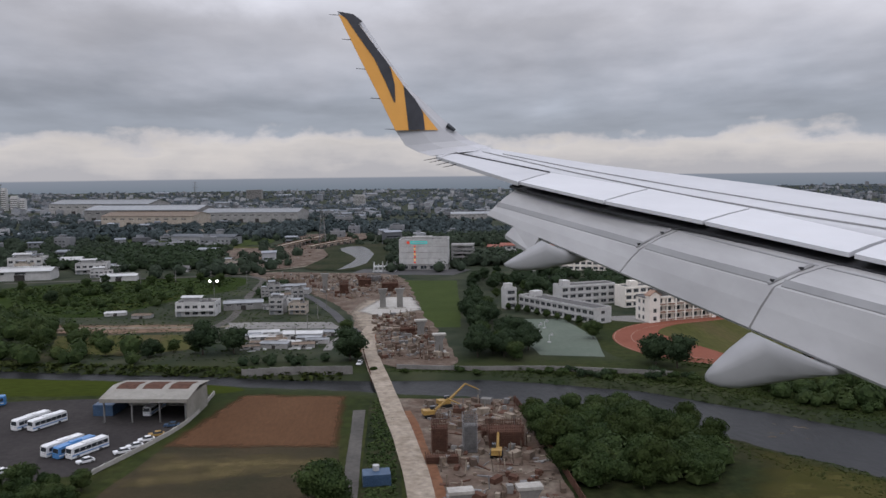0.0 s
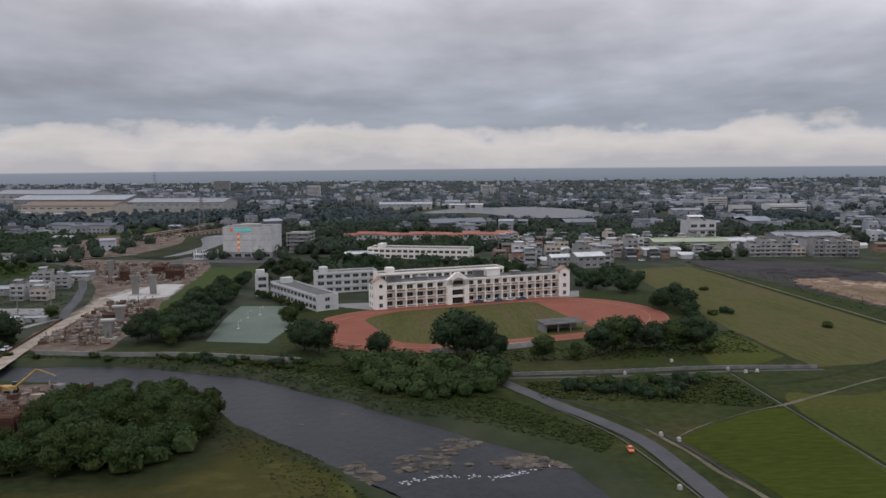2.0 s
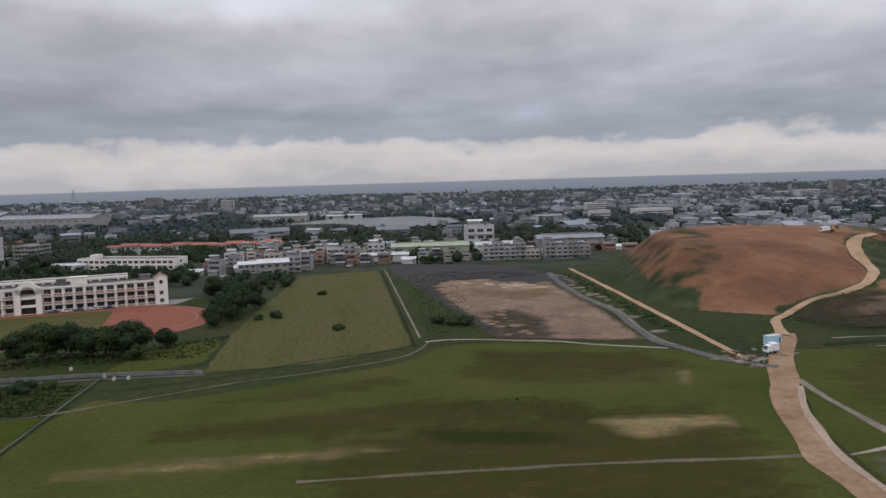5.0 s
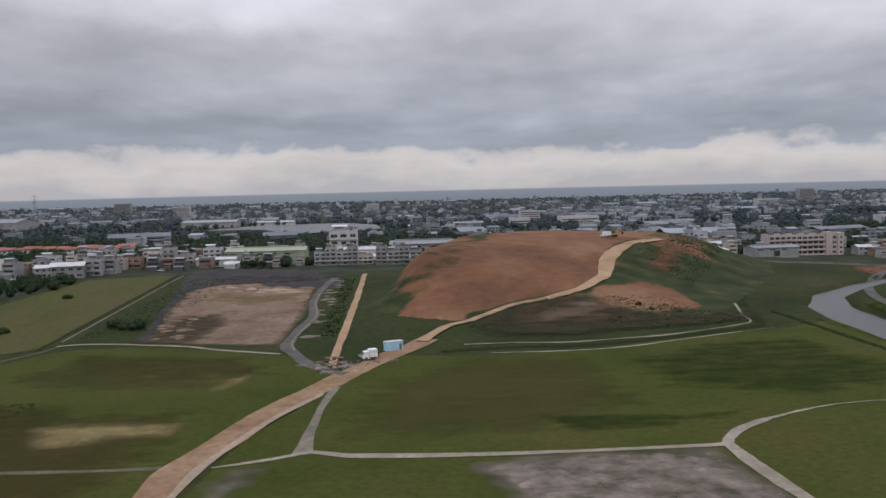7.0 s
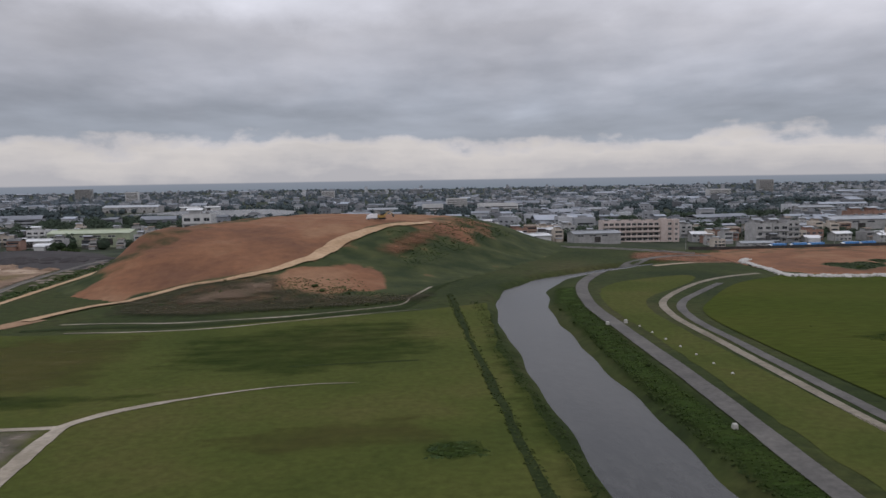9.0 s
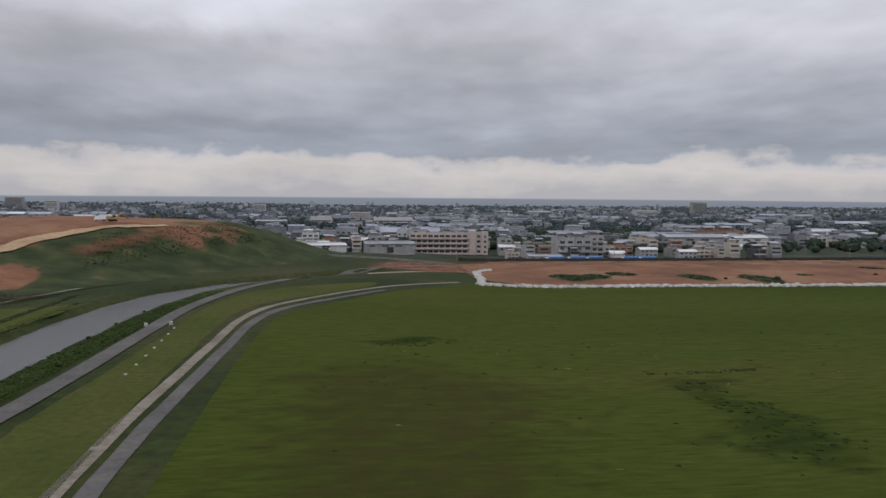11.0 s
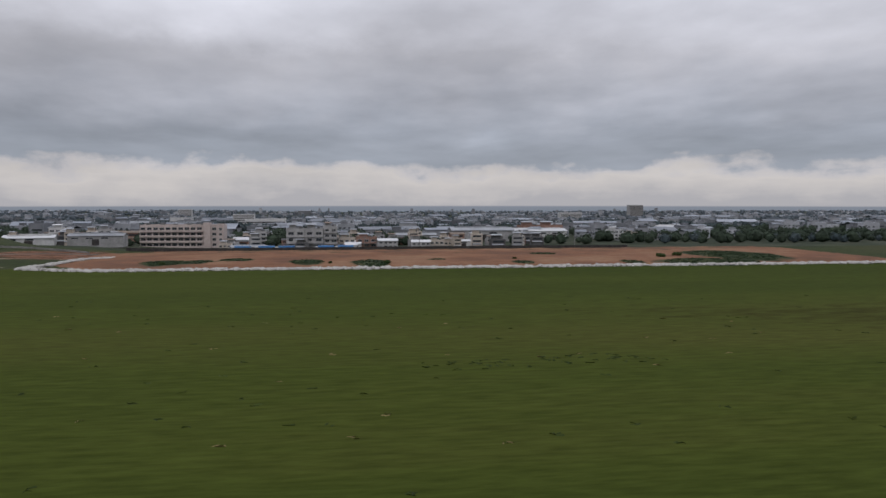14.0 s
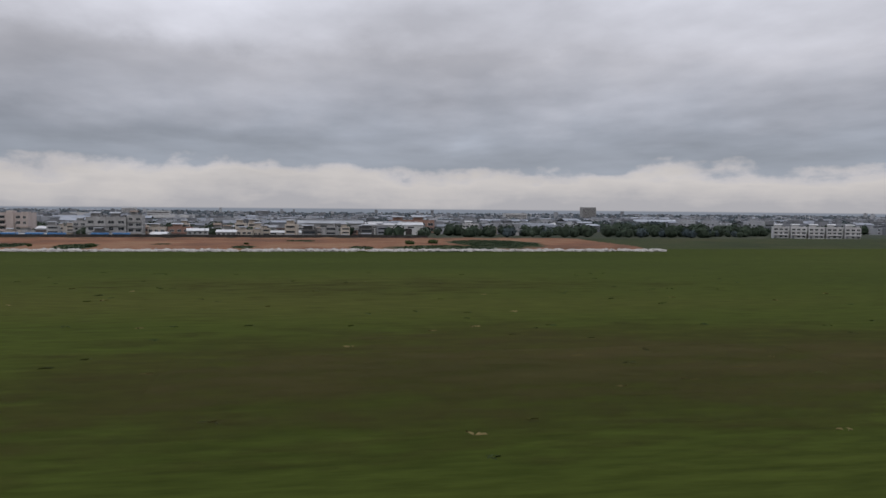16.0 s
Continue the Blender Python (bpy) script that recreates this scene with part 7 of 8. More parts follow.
def wall_run(name, pts, h, t, mat, label):
    """A free-standing wall in straight panels with posts."""
    ob = thing(name, label, "wall")
    line = spline(pts, 4.0)
    for a, b in zip(line, line[1:]):
        d = (b - a)
        m = Matrix.Translation((a.x, a.y, float(height(a.x, a.y)))) @ Matrix.Rotation(math.atan2(d.y, d.x), 4, "Z")
        part("panel", Shape().box(0, d.length, -t / 2, t / 2, -0.5, h, m).box(-0.15, 0.15, -t / 2 - 0.1, t / 2 + 0.1, -0.5, h + 0.15, m), M[mat], ob)
    return ob


wall_run("flood_wall", [(-54, 285), (-14, 280)], 2.7, 0.4, "concrete", "grey concrete flood wall beside the river")
wall_run("flood_wall", [(2, 285), (30, 279), (58, 276), (98, 264)], 1.6, 0.4, "concrete", "grey concrete flood wall beside the river")
wall_run("boundary_wall", [(166, 240), (200, 240), (230, 241.5), (264, 239)], 1.1, 0.3, "steel", "grey concrete wall with posts along the lane")
wall_run("yard_wall", [(-58, 257), (-60, 224), (-73, 188)], 1.2, 0.3, "pale_concrete", "pale low wall round the bus yard")
wall_run("school_wall", [(142, 271), (165, 274), (184, 281)], 2.0, 0.3, "grey_wall", "grey retaining wall beside the running track")
wall_run("site_fence", [(38, 240), (40, 200), (41, 140)], 2.2, 0.12, "rebar", "rusty brown sheet-pile fence along the site")
wall_run("site_fence", [(-14, 348), (-10, 300), (-6, 262)], 1.2, 0.12, "rebar", "rusty brown guard fence along the haul road")
wall_run("site_hoarding", [(-79, 515), (-66, 510), (-54, 505)], 4.2, 0.3, "tin_rust", "rust-brown sheet hoarding round the building site")
wall_run("airfield_fence", [(745, 444), (800, 446), (880, 447), (960, 448), (1030, 452)], 1.8, 0.08, "shade", "dark mesh fence beyond the soil bank")
wall_run("roadside_wall", [(560, 470), (640, 470), (690, 440), (735, 412)], 1.0, 0.3, "concrete", "low grey wall by the service road")


def grandstand():
    ob = thing("grandstand", "small open shelter with a black flat roof", "shelter", pose(188, 300, 0, 0, 0, 14))
    part("roof", Shape().box(-0.4, 17.4, -0.4, 7.4, 3.6, 3.9), M["dark_roof"], ob, "black flat roof with a pale rim")
    part("rim", Shape().box(-0.7, 17.7, -0.7, -0.4, 3.4, 4.1).box(-0.7, 17.7, 7.4, 7.7, 3.4, 4.1), M["concrete"], ob)
    part("wall", Shape().box(0, 17, 6.6, 7, -0.3, 3.6).box(0, 0.3, 0, 6.6, -0.3, 3.6), M["concrete"], ob)
    for x in (0.3, 5.5, 11, 16.4):
        part("post", Shape().box(x, x + 0.4, 0, 0.4, -0.3, 3.6), M["concrete"], ob)


grandstand()
for x, y in ((66, 345), (70, 352), (66, 322)):
    ob = thing("basketball_hoop", "white basketball stand on a pale green court", "basketball hoop", pose(x, y, 0, 0, 0, 20), group="court stands")
    part("post", Shape().tube((0, 0, 0), (0, 0, 3.2), 0.12, 0.1, 8).tube((0, 0, 3.1), (1.2, 0, 3.3), 0.08, 0.08, 6).box(-0.6, 0.6, -0.5, 0.5, 0, 0.4), M["tin_white"], ob)
    part("backboard", Shape().box(1.2, 1.28, -0.9, 0.9, 2.9, 4.0), M["tin_white"], ob)


# viaduct piers
def make_pier(h, label, cap):
    def build():
        ob = thing("viaduct_pier", label, "bridge pier", group="unfinished viaduct piers")
        part("shaft", Shape().loft([[(x * a, y * b, z) for x, y in ((-1, -1), (1, -1), (1, 1), (-1, 1))] for a, b, z in ((1.5, 1.1, -0.5), (1.5, 1.1, h * 0.72), (2.6, 1.3, h))]), M["concrete"], ob)
        part("footing", Shape().box(-3, 3, -2.4, 2.4, -0.4, 0.6), M["pale_concrete"], ob)
        if cap:
            part("cap", Shape().box(-2.8, 2.8, -1.5, 1.5, h, h + 0.7), M["pale_concrete"], ob, "white cast cap")
        else:
            s = Shape()
            for k in range(9):
                s.tube((-2.2 + k * 0.55, 0, h), (-2.2 + k * 0.55, 0.1, h + 1.2), 0.06, 0.05, 5)
            part("rebar", s, M["rebar"], ob, "rusty starter bars")
        return ob
    return build


TALL, SHORT = make_pier(10.5, "tall grey concrete viaduct pier with starter bars", False), make_pier(7.5, "grey concrete viaduct pier with a white cap", True)
for x, y in ((-4, 416), (5, 416), (-40, 486)):
    place("pier_tall", TALL, x, y, 0, 5)
for x, y in ((13, 340), (19, 309), (13.4, 153.7), (27.6, 154.6)):
    place("pier_short", SHORT, x, y, 0, 5, 0.95)


def cage(x, y, w, d, h, mat, label, rz=0):
    """A tied frame of bars round a pier to come."""
    ob = thing("rebar_cage", label, "rebar cage", pose(x, y, 0, 0, 0, rz), group="steel cages on the site")
    for i in range(int(w / 0.6) + 1):
        for yy in (0, d):
            part("bar", Shape().tube((i * 0.6, yy, -0.2), (i * 0.6, yy, h), 0.09, 0.09, 4), M[mat], ob)
    for k in range(int(h / 0.7)):
        z = 0.4 + k * 0.7
        part("tie", Shape().box(-0.1, w + 0.1, -0.12, -0.02, z, z + 0.14).box(-0.1, w + 0.1, d + 0.02, d + 0.12, z, z + 0.14).box(-0.1, 0, 0, d, z, z + 0.14).box(w, w + 0.1, 0, d, z, z + 0.14), M[mat], ob)
    part("formwork", Shape().box(0.2, w - 0.2, 0.2, d - 0.2, -0.2, h * 0.7), M[mat], ob)


cage(10, 196, 4, 4, 9, "rebar", "dark rusty steel formwork tower on the site")
cage(18, 195, 3.5, 4, 10, "steel", "grey steel formwork tower on the site")
cage(25, 198, 9, 6, 6, "rebar", "wide rusty steel frame on the site")
cage(24, 206, 11, 3, 3, "rebar", "low rusty steel frame on the site")
cage(8, 188, 8, 2.5, 2.5, "rebar", "low rusty brown steel frame")
cage(-30, 470, 5, 4, 8, "rebar", "rusty steel frame beside a pier")
cage(-20, 500, 8, 5, 6, "rebar", "rusty steel frame beside a pier")
cage(-5, 475, 10, 5, 7, "rebar", "wide rusty steel frame beside a pier")
cage(4, 345, 7, 4, 4, "rebar", "low rusty steel frame beside a pier")
cage(-15, 520, 9, 5, 5, "steel", "grey steel frame on the building site")


def excavator(x, y, rz, reach, label):
    ob = thing("excavator", label, "excavator", pose(x, y, 0.1, 0, 0, rz), group="site machines")
    for yy in (-1.3, 1.3):
        part("crawler", Shape().loft([[(-2.0, a, 0.4), (-1.6, a, 0.0), (1.6, a, 0.0), (2.0, a, 0.4), (1.6, a, 0.9), (-1.6, a, 0.9)] for a in (yy - 0.3, yy + 0.3)]), M["tyre"], ob)
    part("house", Shape().loft([[(-2.3, a, 1.0), (1.5, a, 1.0), (1.5, a, 2.0), (-2.3, a, 2.3)] for a in (-1.3, 1.3)]), M["yellow"], ob)
    part("cab", Shape().loft([[(0.2, a, 2.0), (1.8, a, 1.1), (1.7, a, 3.0), (0.2, a, 3.0)] for a in (0.2, 1.3)]), M["glass"], ob)
    part("boom", Shape().tube((1.2, -0.2, 1.8), (reach * 0.6, -0.2, reach * 0.55), 0.38, 0.3, 6), M["yellow"], ob)
    part("arm", Shape().tube((reach * 0.6, -0.2, reach * 0.55), (reach, -0.2, reach * 0.35), 0.3, 0.2, 6), M["yellow"], ob)
    part("bucket", Shape().loft([[(reach - 0.5, a, reach * 0.35), (reach + 0.5, a, reach * 0.33), (reach + 0.2, a, reach * 0.33 - 1.3)] for a in (-0.9, 0.5)]), M["steel"], ob)


excavator(11, 226, 12, 9.0, "yellow crawler excavator with a raised boom")
excavator(16, 236, 20, 11.5, "yellow crawler excavator with a long raised boom")
excavator(26, 192, 80, 8.0, "yellow crawler excavator among steel frames")
excavator(566, 412, 30, 7.0, "small yellow excavator on top of the mound")
bpy.data.objects["excavator.003"].location.z = float(mound_height(566, 412)) + 0.8


def rubble(name, poly, n, label, seed, zs, mats=("site", "rebar", "site", "concrete", "tin_rust", "rebar", "site", "steel", "tin_rust", "haul")):
    """Loose stuff on the site: planks, slabs, bundles and heaps."""
    rnd = random.Random(seed)
    shapes = {m: Shape() for m in dict.fromkeys(mats)}
    for x, y in scatter(poly, n, 0.8, rnd):
        m = pose(x, y, zs + float(height(x, y)) * 0, rnd.uniform(-6, 6), rnd.uniform(-6, 6), rnd.uniform(0, 180))
        low = ((4.5, 0.25, 0.25), (2, 0.9, 0.5), (0.8, 0.8, 0.8), (6, 0.2, 0.2), (2.4, 1.5, 0.3), (5, 0.5, 0.3))
        tall = ((0.25, 0.25, 3.2), (1.6, 1.4, 1.7), (3.2, 1.8, 1.5))
        w, d, h = rnd.choice(low + tall if name == "site_material" else low)
        k = rnd.uniform(0.5, 1.1)
        shapes[rnd.choice(mats)].box(-w * k / 2, w * k / 2, -d * k / 2, d * k / 2, -0.2, h * k, m)
    for m, s in shapes.items():
        if s.v:
            solid(name, s, M[m], label, "building material", kind="stuff")


def access_bridge(a, b, label):
    """A low temporary bridge: deck, kerbs and pairs of legs."""
    a, b = Vector(a), Vector(b)
    d = b - a
    ob = thing("access_bridge", label, "bridge", pose(a.x, a.y, float(height(a.x, a.y)), 0, 0, math.degrees(math.atan2(d.y, d.x))), "access bridges")
    part("deck", Shape().box(0, d.length, -4.5, 4.5, 3.6, 4.6), M["haul"], ob)
    for y in (-4.6, 4.3):
        part("kerb", Shape().box(0, d.length, y, y + 0.3, 4.6, 5.3), M["rebar"], ob)
    for k in range(int(d.length / 14)):
        for y in (-3, 3):
            part("leg", Shape().box(6 + k * 14, 7.2 + k * 14, y - 0.6, y + 0.6, -3, 3.6), M["concrete"], ob)


access_bridge((-109, 786), (-76, 905), "dusty temporary bridge over bare brown ground")
access_bridge((-77, 780), (-39, 860), "dusty temporary bridge beside the pond")
rubble("site_material", [(10, 242), (37, 240), (38, 150), (12, 150)], 420, "stacked and scattered building material", 31, 0.1)
rubble("site_material", [(-5, 300), (22, 296), (18, 350), (10, 400), (-10, 390)], 620, "heaps of brown and grey building material", 32, 0.1)
rubble("site_material", [(-90, 560), (-40, 555), (4, 540), (12, 455), (-30, 450)], 620, "heaps of brown and grey building material", 33, 0.1)
rubble("site_material", [(-126, 612), (-84, 610), (-60, 680), (-66, 740), (-92, 810), (-128, 800)], 320, "distant piles of building material", 34, -1.5)
rubble("roof_clutter", [(-62, 318), (-30, 322), (-30, 345), (-62, 345)], 60, "clutter and low lean-tos in a farmyard", 35, 0.1, ("tin_white", "tin_grey", "concrete"))
rubble("yard_clutter", [(422, 212), (444, 226), (440, 236), (420, 232)], 26, "grey clutter and stones at the track junction", 36, 0.1, ("rebar", "steel", "concrete"))
rubble("yard_clutter", [(-118, 186), (-92, 184), (-84, 194), (-110, 202)], 24, "scrap and parts at the edge of the yard", 37, 0.1, ("concrete", "steel", "navy"))


def blue_tank():
    ob = thing("site_container", "dark blue site container with a white tank", "container", pose(-4, 178, 0, 0, 0, 4))
    part("body", Shape().box(-3.2, 3.2, -2.2, 2.2, 0, 2.7), M["navy"], ob)
    for k in range(10):
        part("rib", Shape().box(-3.1 + k * 0.68, -2.85 + k * 0.68, -2.28, -2.2, 0.1, 2.6), M["navy"], ob)
    part("tank", Shape().tube((0, 1.0, 2.7), (0, 1.0, 3.9), 0.8, 0.8, 12), M["tin_white"], ob)


blue_tank()


def blue_cabin():
    ob = thing("site_cabin", "light blue corrugated site cabin on dirt", "cabin", pose(443.6, 241.4, 0, 0, 0, 20))
    part("body", Shape().box(-2.8, 2.8, -1.2, 1.2, -0.6, 2.7), M["sky_blue"], ob)
    part("roof", Shape().box(-2.9, 2.9, -1.3, 1.3, 2.7, 2.85), M["tin_white"], ob)
    for k in range(8):
        part("rib", Shape().box(-2.7 + k * 0.74, -2.5 + k * 0.74, -1.26, -1.2, 0.1, 2.6), M["sky_blue"], ob)
    part("door", Shape().box(1.5, 2.3, -1.3, -1.26, 0, 2.0), M["steel"], ob, "grey metal door")


blue_cabin()


def truck(x, y, z, rz, box_mat, label, L=6.0):
    ob = thing("truck", label, "truck", pose(x, y, z, 0, 0, rz), group="trucks")
    part("cab", Shape().loft([[(-L / 2 - 1.9, a, 0.5), (-L / 2 - 2.0, a, 1.4), (-L / 2 - 1.5, a, 2.5), (-L / 2 - 0.1, a, 2.6), (-L / 2 - 0.1, a, 0.5)] for a in (-1.1, 1.1)]), M["white_paint"], ob)
    part("windscreen", Shape().add([(-L / 2 - 2.02, -0.95, 1.45), (-L / 2 - 2.02, 0.95, 1.45), (-L / 2 - 1.55, 0.95, 2.42), (-L / 2 - 1.55, -0.95, 2.42)], [(0, 1, 2, 3)]), M["glass"], ob)
    part("load_box", Shape().box(-L / 2, L / 2, -1.2, 1.2, 0.9, 3.0).box(-L / 2, L / 2, -1.25, 1.25, 2.9, 3.05), M[box_mat], ob)
    part("chassis", Shape().box(-L / 2 - 1.5, L / 2, -0.9, 0.9, 0.5, 0.9), M["steel"], ob)
    wheels(ob, (-L / 2 - 1.0, L / 2 - 1.2), -1.0, 1.0, 0.48)


truck(437.2, 228.8, 0.15, 15, "white_paint", "white box truck parked by the haul road", 2.4)
truck(562, 409, float(mound_height(562, 409)) + 0.8, 10, "white_paint", "small white truck on the mound", 3.5)
for x, rz in ((805, 2), (818, 0), (829, 3), (851, 0), (862, 2)):
    truck(x, 453, float(height(x, 453)), rz, "blue_paint", "truck with a long blue covered load", 9.0)


def stones(poly, n, size, seed, z, name="boulders"):
    rnd = random.Random(seed)
    s = Shape()
    for x, y in scatter(poly, n, size * 0.5, rnd):
        bm = bmesh.new()
        bmesh.ops.create_icosphere(bm, subdivisions=2, radius=size * rnd.uniform(0.25, 1.5))
        sx, sy, sz = rnd.uniform(0.8, 2.2), rnd.uniform(0.6, 1.2), rnd.uniform(0.12, 0.4)
        for v in bm.verts:
            v.co *= 1 + 0.5 * noise.noise(v.co * 1.6 + Vector((x, y, 0)))
            v.co = Vector((v.co.x * sx + x, v.co.y * sy + y, v.co.z * sz + z))
        s.add([v.co for v in bm.verts], [[v.index for v in f.verts] for f in bm.faces])
        bm.free()
    return solid(name, s, M["stone"], "brown river boulders and gravel bars", "boulders", kind="stuff")


stones([(126, 168), (140, 172), (150, 186), (144, 190), (130, 178)], 90, 0.7, 41, -1.68)
stones([(150, 172), (160, 178), (172, 174), (170, 168), (156, 170)], 110, 0.75, 42, -1.66)
stones([(116, 172), (122, 162), (126, 166), (120, 178)], 40, 0.8, 43, -1.66)
stones([(128, 170), (172, 176), (168, 168), (136, 166)], 40, 0.5, 45, -1.6)
stones([(100, 205), (116, 200), (120, 210), (108, 216)], 14, 0.6, 44, -1.75)


def weir():
    """A line of broken white water below a low sill."""
    rnd = random.Random(9)
    s = Shape()
    for _ in range(110):
        t = rnd.random()
        x, y = 130 + 42 * t + rnd.gauss(0, 0.8), 162 + 8 * t + rnd.gauss(0, 0.5) + 2.0 * math.sin(t * 9)
        a, w = rnd.uniform(-0.2, 0.4), rnd.uniform(0.15, 0.55)
        dx, dy = math.cos(a) * w, math.sin(a) * w
        s.add([(x - dx, y - dy, -1.6), (x + dx * 0.2, y - 0.18, -1.58), (x + dx, y + dy, -1.6), (x, y + 0.18, -1.5)], [(0, 1, 2, 3)])
    solid("white_water", s, M["foam"], "thin line of white water over a sill", "water", kind="stuff")


weir()
for x, y, z in ((632, 219, 0), (626, 217, 0), (619, 124, 0), (193, 182, 0), (196, 178, 0), (201, 238, 0), (235, 240, 0), (186, 150.7, 0), (243, 236.5, 0), (239, 236, 0), (221, 252, 0)):
    ob = thing("marker_post", "white concrete marker block beside the road", "marker", pose(x, y, z), group="roadside markers")
    part("block", Shape().loft([[(-0.5 * a, -0.5 * a, h), (0.5 * a, -0.5 * a, h), (0.5 * a, 0.5 * a, h), (-0.5 * a, 0.5 * a, h)] for a, h in ((0.9, -0.1), (0.8, 0.8), (0.55, 1.0))]), M["pale_concrete"], ob)
for k in range(7):
    ob = thing("marker_post", "small white stone beside the road", "marker", pose(634 + k * 0.35 - 0.02 * k * k, 213 - k * 9, 0), group="roadside markers")
    part("block", Shape().loft([[(-a, -a, h), (a, -a, h), (a, a, h), (-a, a, h)] for a, h in ((0.28, -0.1), (0.25, 0.25), (0.16, 0.35))]), M["pale_concrete"], ob)


def pylon(x, y, h, label):
    ob = thing("pylon", label, "pylon", pose(x, y, float(height(x, y))), group="pylons")
    for sx, sy in ((-1, -1), (1, -1), (1, 1), (-1, 1)):
        part("leg", Shape().tube((sx * h * 0.09, sy * h * 0.09, -1), (sx * 0.5, sy * 0.5, h), 0.35, 0.2, 5), M["steel"], ob)
    for k in range(7):
        z0, z1 = h * k / 7, h * (k + 1) / 7
        r0, r1 = h * 0.09 * (1 - k / 7) + 0.5, h * 0.09 * (1 - (k + 1) / 7) + 0.5
        part("brace", Shape().tube((-r0, -r0, z0), (r1, -r1, z1), 0.15, 0.15, 4).tube((r0, -r0, z0), (-r1, -r1, z1), 0.15, 0.15, 4), M["steel"], ob)
    for z in (0.72, 0.84, 0.95):
        part("crossarm", Shape().box(-h * 0.13, h * 0.13, -0.3, 0.3, h * z, h * z + 0.5), M["steel"], ob)


pylon(-72, 860, 42, "grey lattice power pylon among trees")
pylon(-620, 2600, 75, "grey lattice mast on the plain")
pylon(60, 1500, 38, "grey lattice power pylon on the plain")


def utility_pole(x, y, h=8.5):
    ob = thing("utility_pole", "grey concrete utility pole with a crossarm", "utility pole", pose(x, y, float(height(x, y)), 0, 0, 12), group="utility poles")
    part("pole", Shape().tube((0, 0, -0.5), (0, 0, h), 0.2, 0.13, 8), M["concrete"], ob)
    part("crossarm", Shape().box(-1.1, 1.1, -0.08, 0.08, h - 1.0, h - 0.8), M["steel"], ob)


for k in range(9):
    utility_pole(745 + k * 32, 448 + k * 2)
for k in range(6):
    utility_pole(-190 + 24 * k, 540 - 4 * k)
for k in range(5):
    utility_pole(-40 + 2 * k, 330 + 30 * k)

# ---- the airliner's wing, out past the window, as it hangs over the river at the start ----
def wing():
    ob = thing("aircraft_wing", "light grey airliner wing with extended flaps and amber winglet", "aircraft wing", pose(0, 0, 71.52))

    down = Vector((0, 0, -1))

    def skin_z(x, y):
        """The upper surface: a plane that rises towards the tip."""
        return 0.0038 * x + 0.1169 * y - 1.281

    def along(line, u):
        """The point at station u (0: tip) of a spanwise line."""
        i = min(int(u), len(line) - 2)
        a, b = [Vector(p) if len(p) == 3 else Vector((*p, skin_z(*p))) for p in line[i:i + 2]]
        return a.lerp(b, u - i)

    # stations: tip, end of the aileron, three spoiler joints, root
    TE = [(0.80, 13.2), (1.62, 9.75), (2.24, 8.11), (2.80, 6.86), (3.34, 5.49), (4.15, 3.4)]
    HINGE = [(1.12, 13.84), (2.20, 10.64), (3.01, 8.96), (3.53, 7.49), (3.93, 5.95), (4.85, 3.4)]
    SEAM = [(1.56, 14.21), (2.44, 10.84), (3.14, 8.65), (3.71, 7.22), (4.20, 6.3), (5.4, 3.6)]
    CREST = [(1.80, 14.55), (3.09, 11.47), (3.95, 9.95), (4.50, 8.95), (4.97, 7.6), (6.7, 3.8)]
    FLE = [(1.75, 10.05), (2.54, 8.49), (2.95, 7.17), (3.23, 6.15), (3.54, 5.39), (4.25, 3.5)]
    def at_y(line, y):
        """The point of a spanwise line at a distance y from the cabin."""
        for u in range(len(line) - 1):
            a, b = along(line, u), along(line, u + 0.999999)
            if y >= b.y or u == len(line) - 2:
                return a.lerp(b, (a.y - y) / (a.y - b.y))

    RIDGE = [(1.35, 10.05, -0.45), (2.51, 6.7, -0.79), (3.10, 4.7, -0.94), (3.48, 3.4, -1.04)]
    FTE = [(1.25, 10.05, -0.55), (3.00, 4.5, -1.33), (3.35, 3.4, -1.485)]

    def strip(name, a, b, u0, u1, mat, thick=0.04, lift=0.0, n=6, label="", under=ob, ends=(0.0, 0.0)):
        """A panel between two spanwise lines, with its thickness."""
        rings = []
        for i in range(n + 1):
            u = u0 + (u1 - u0) * i / n
            p, q = along(a, u), along(b, u)
            p, q = p.lerp(q, ends[0]) - down * lift, q.lerp(p, ends[1]) - down * lift
            rings.append([p, p.lerp(q, 0.5) - down * 0.006, q, q + down * thick, p + down * thick])
        return part(name, Shape().loft(rings), M[mat], under, label)

    # main box: hinge line, crest, rounded nose, underside
    rings = []
    for i in range(21):
        u = i / 4
        k = 0.35 + 0.65 * u / 5
        h, m, c = along(HINGE, u), along(SEAM, u), along(CREST, u)
        rings.append([h + down * 0.012, m + down * 0.004, m.lerp(c, 0.6) - down * 0.015, c - down * 0.01, c + Vector((0.45, 0.18, -0.07)) * k, c + Vector((0.75, 0.3, -0.24)) * k,
                      c + Vector((0.70, 0.28, -0.42)) * k, c + Vector((0.1, 0, -0.62)) * k, h + Vector((0.05, 0, -0.5)) * k])
    part("wing_box", Shape().loft(rings), M["wing_grey"], ob, "light grey upper wing skin", smooth=True)
    strip("panel_seam", SEAM, CREST, 0.1, 5, "fairing_grey", 0.01, 0.008, 20, ends=(0.0, 0.992))
    strip("panel_seam", SEAM, CREST, 0.3, 5, "fairing_grey", 0.01, 0.014, 20, ends=(0.30, 0.694))
    aileron = strip("aileron", TE, HINGE, 0.06, 0.985, "wing_grey", 0.05, 0.0, 6, "light grey aileron", ends=(0, 0.03))
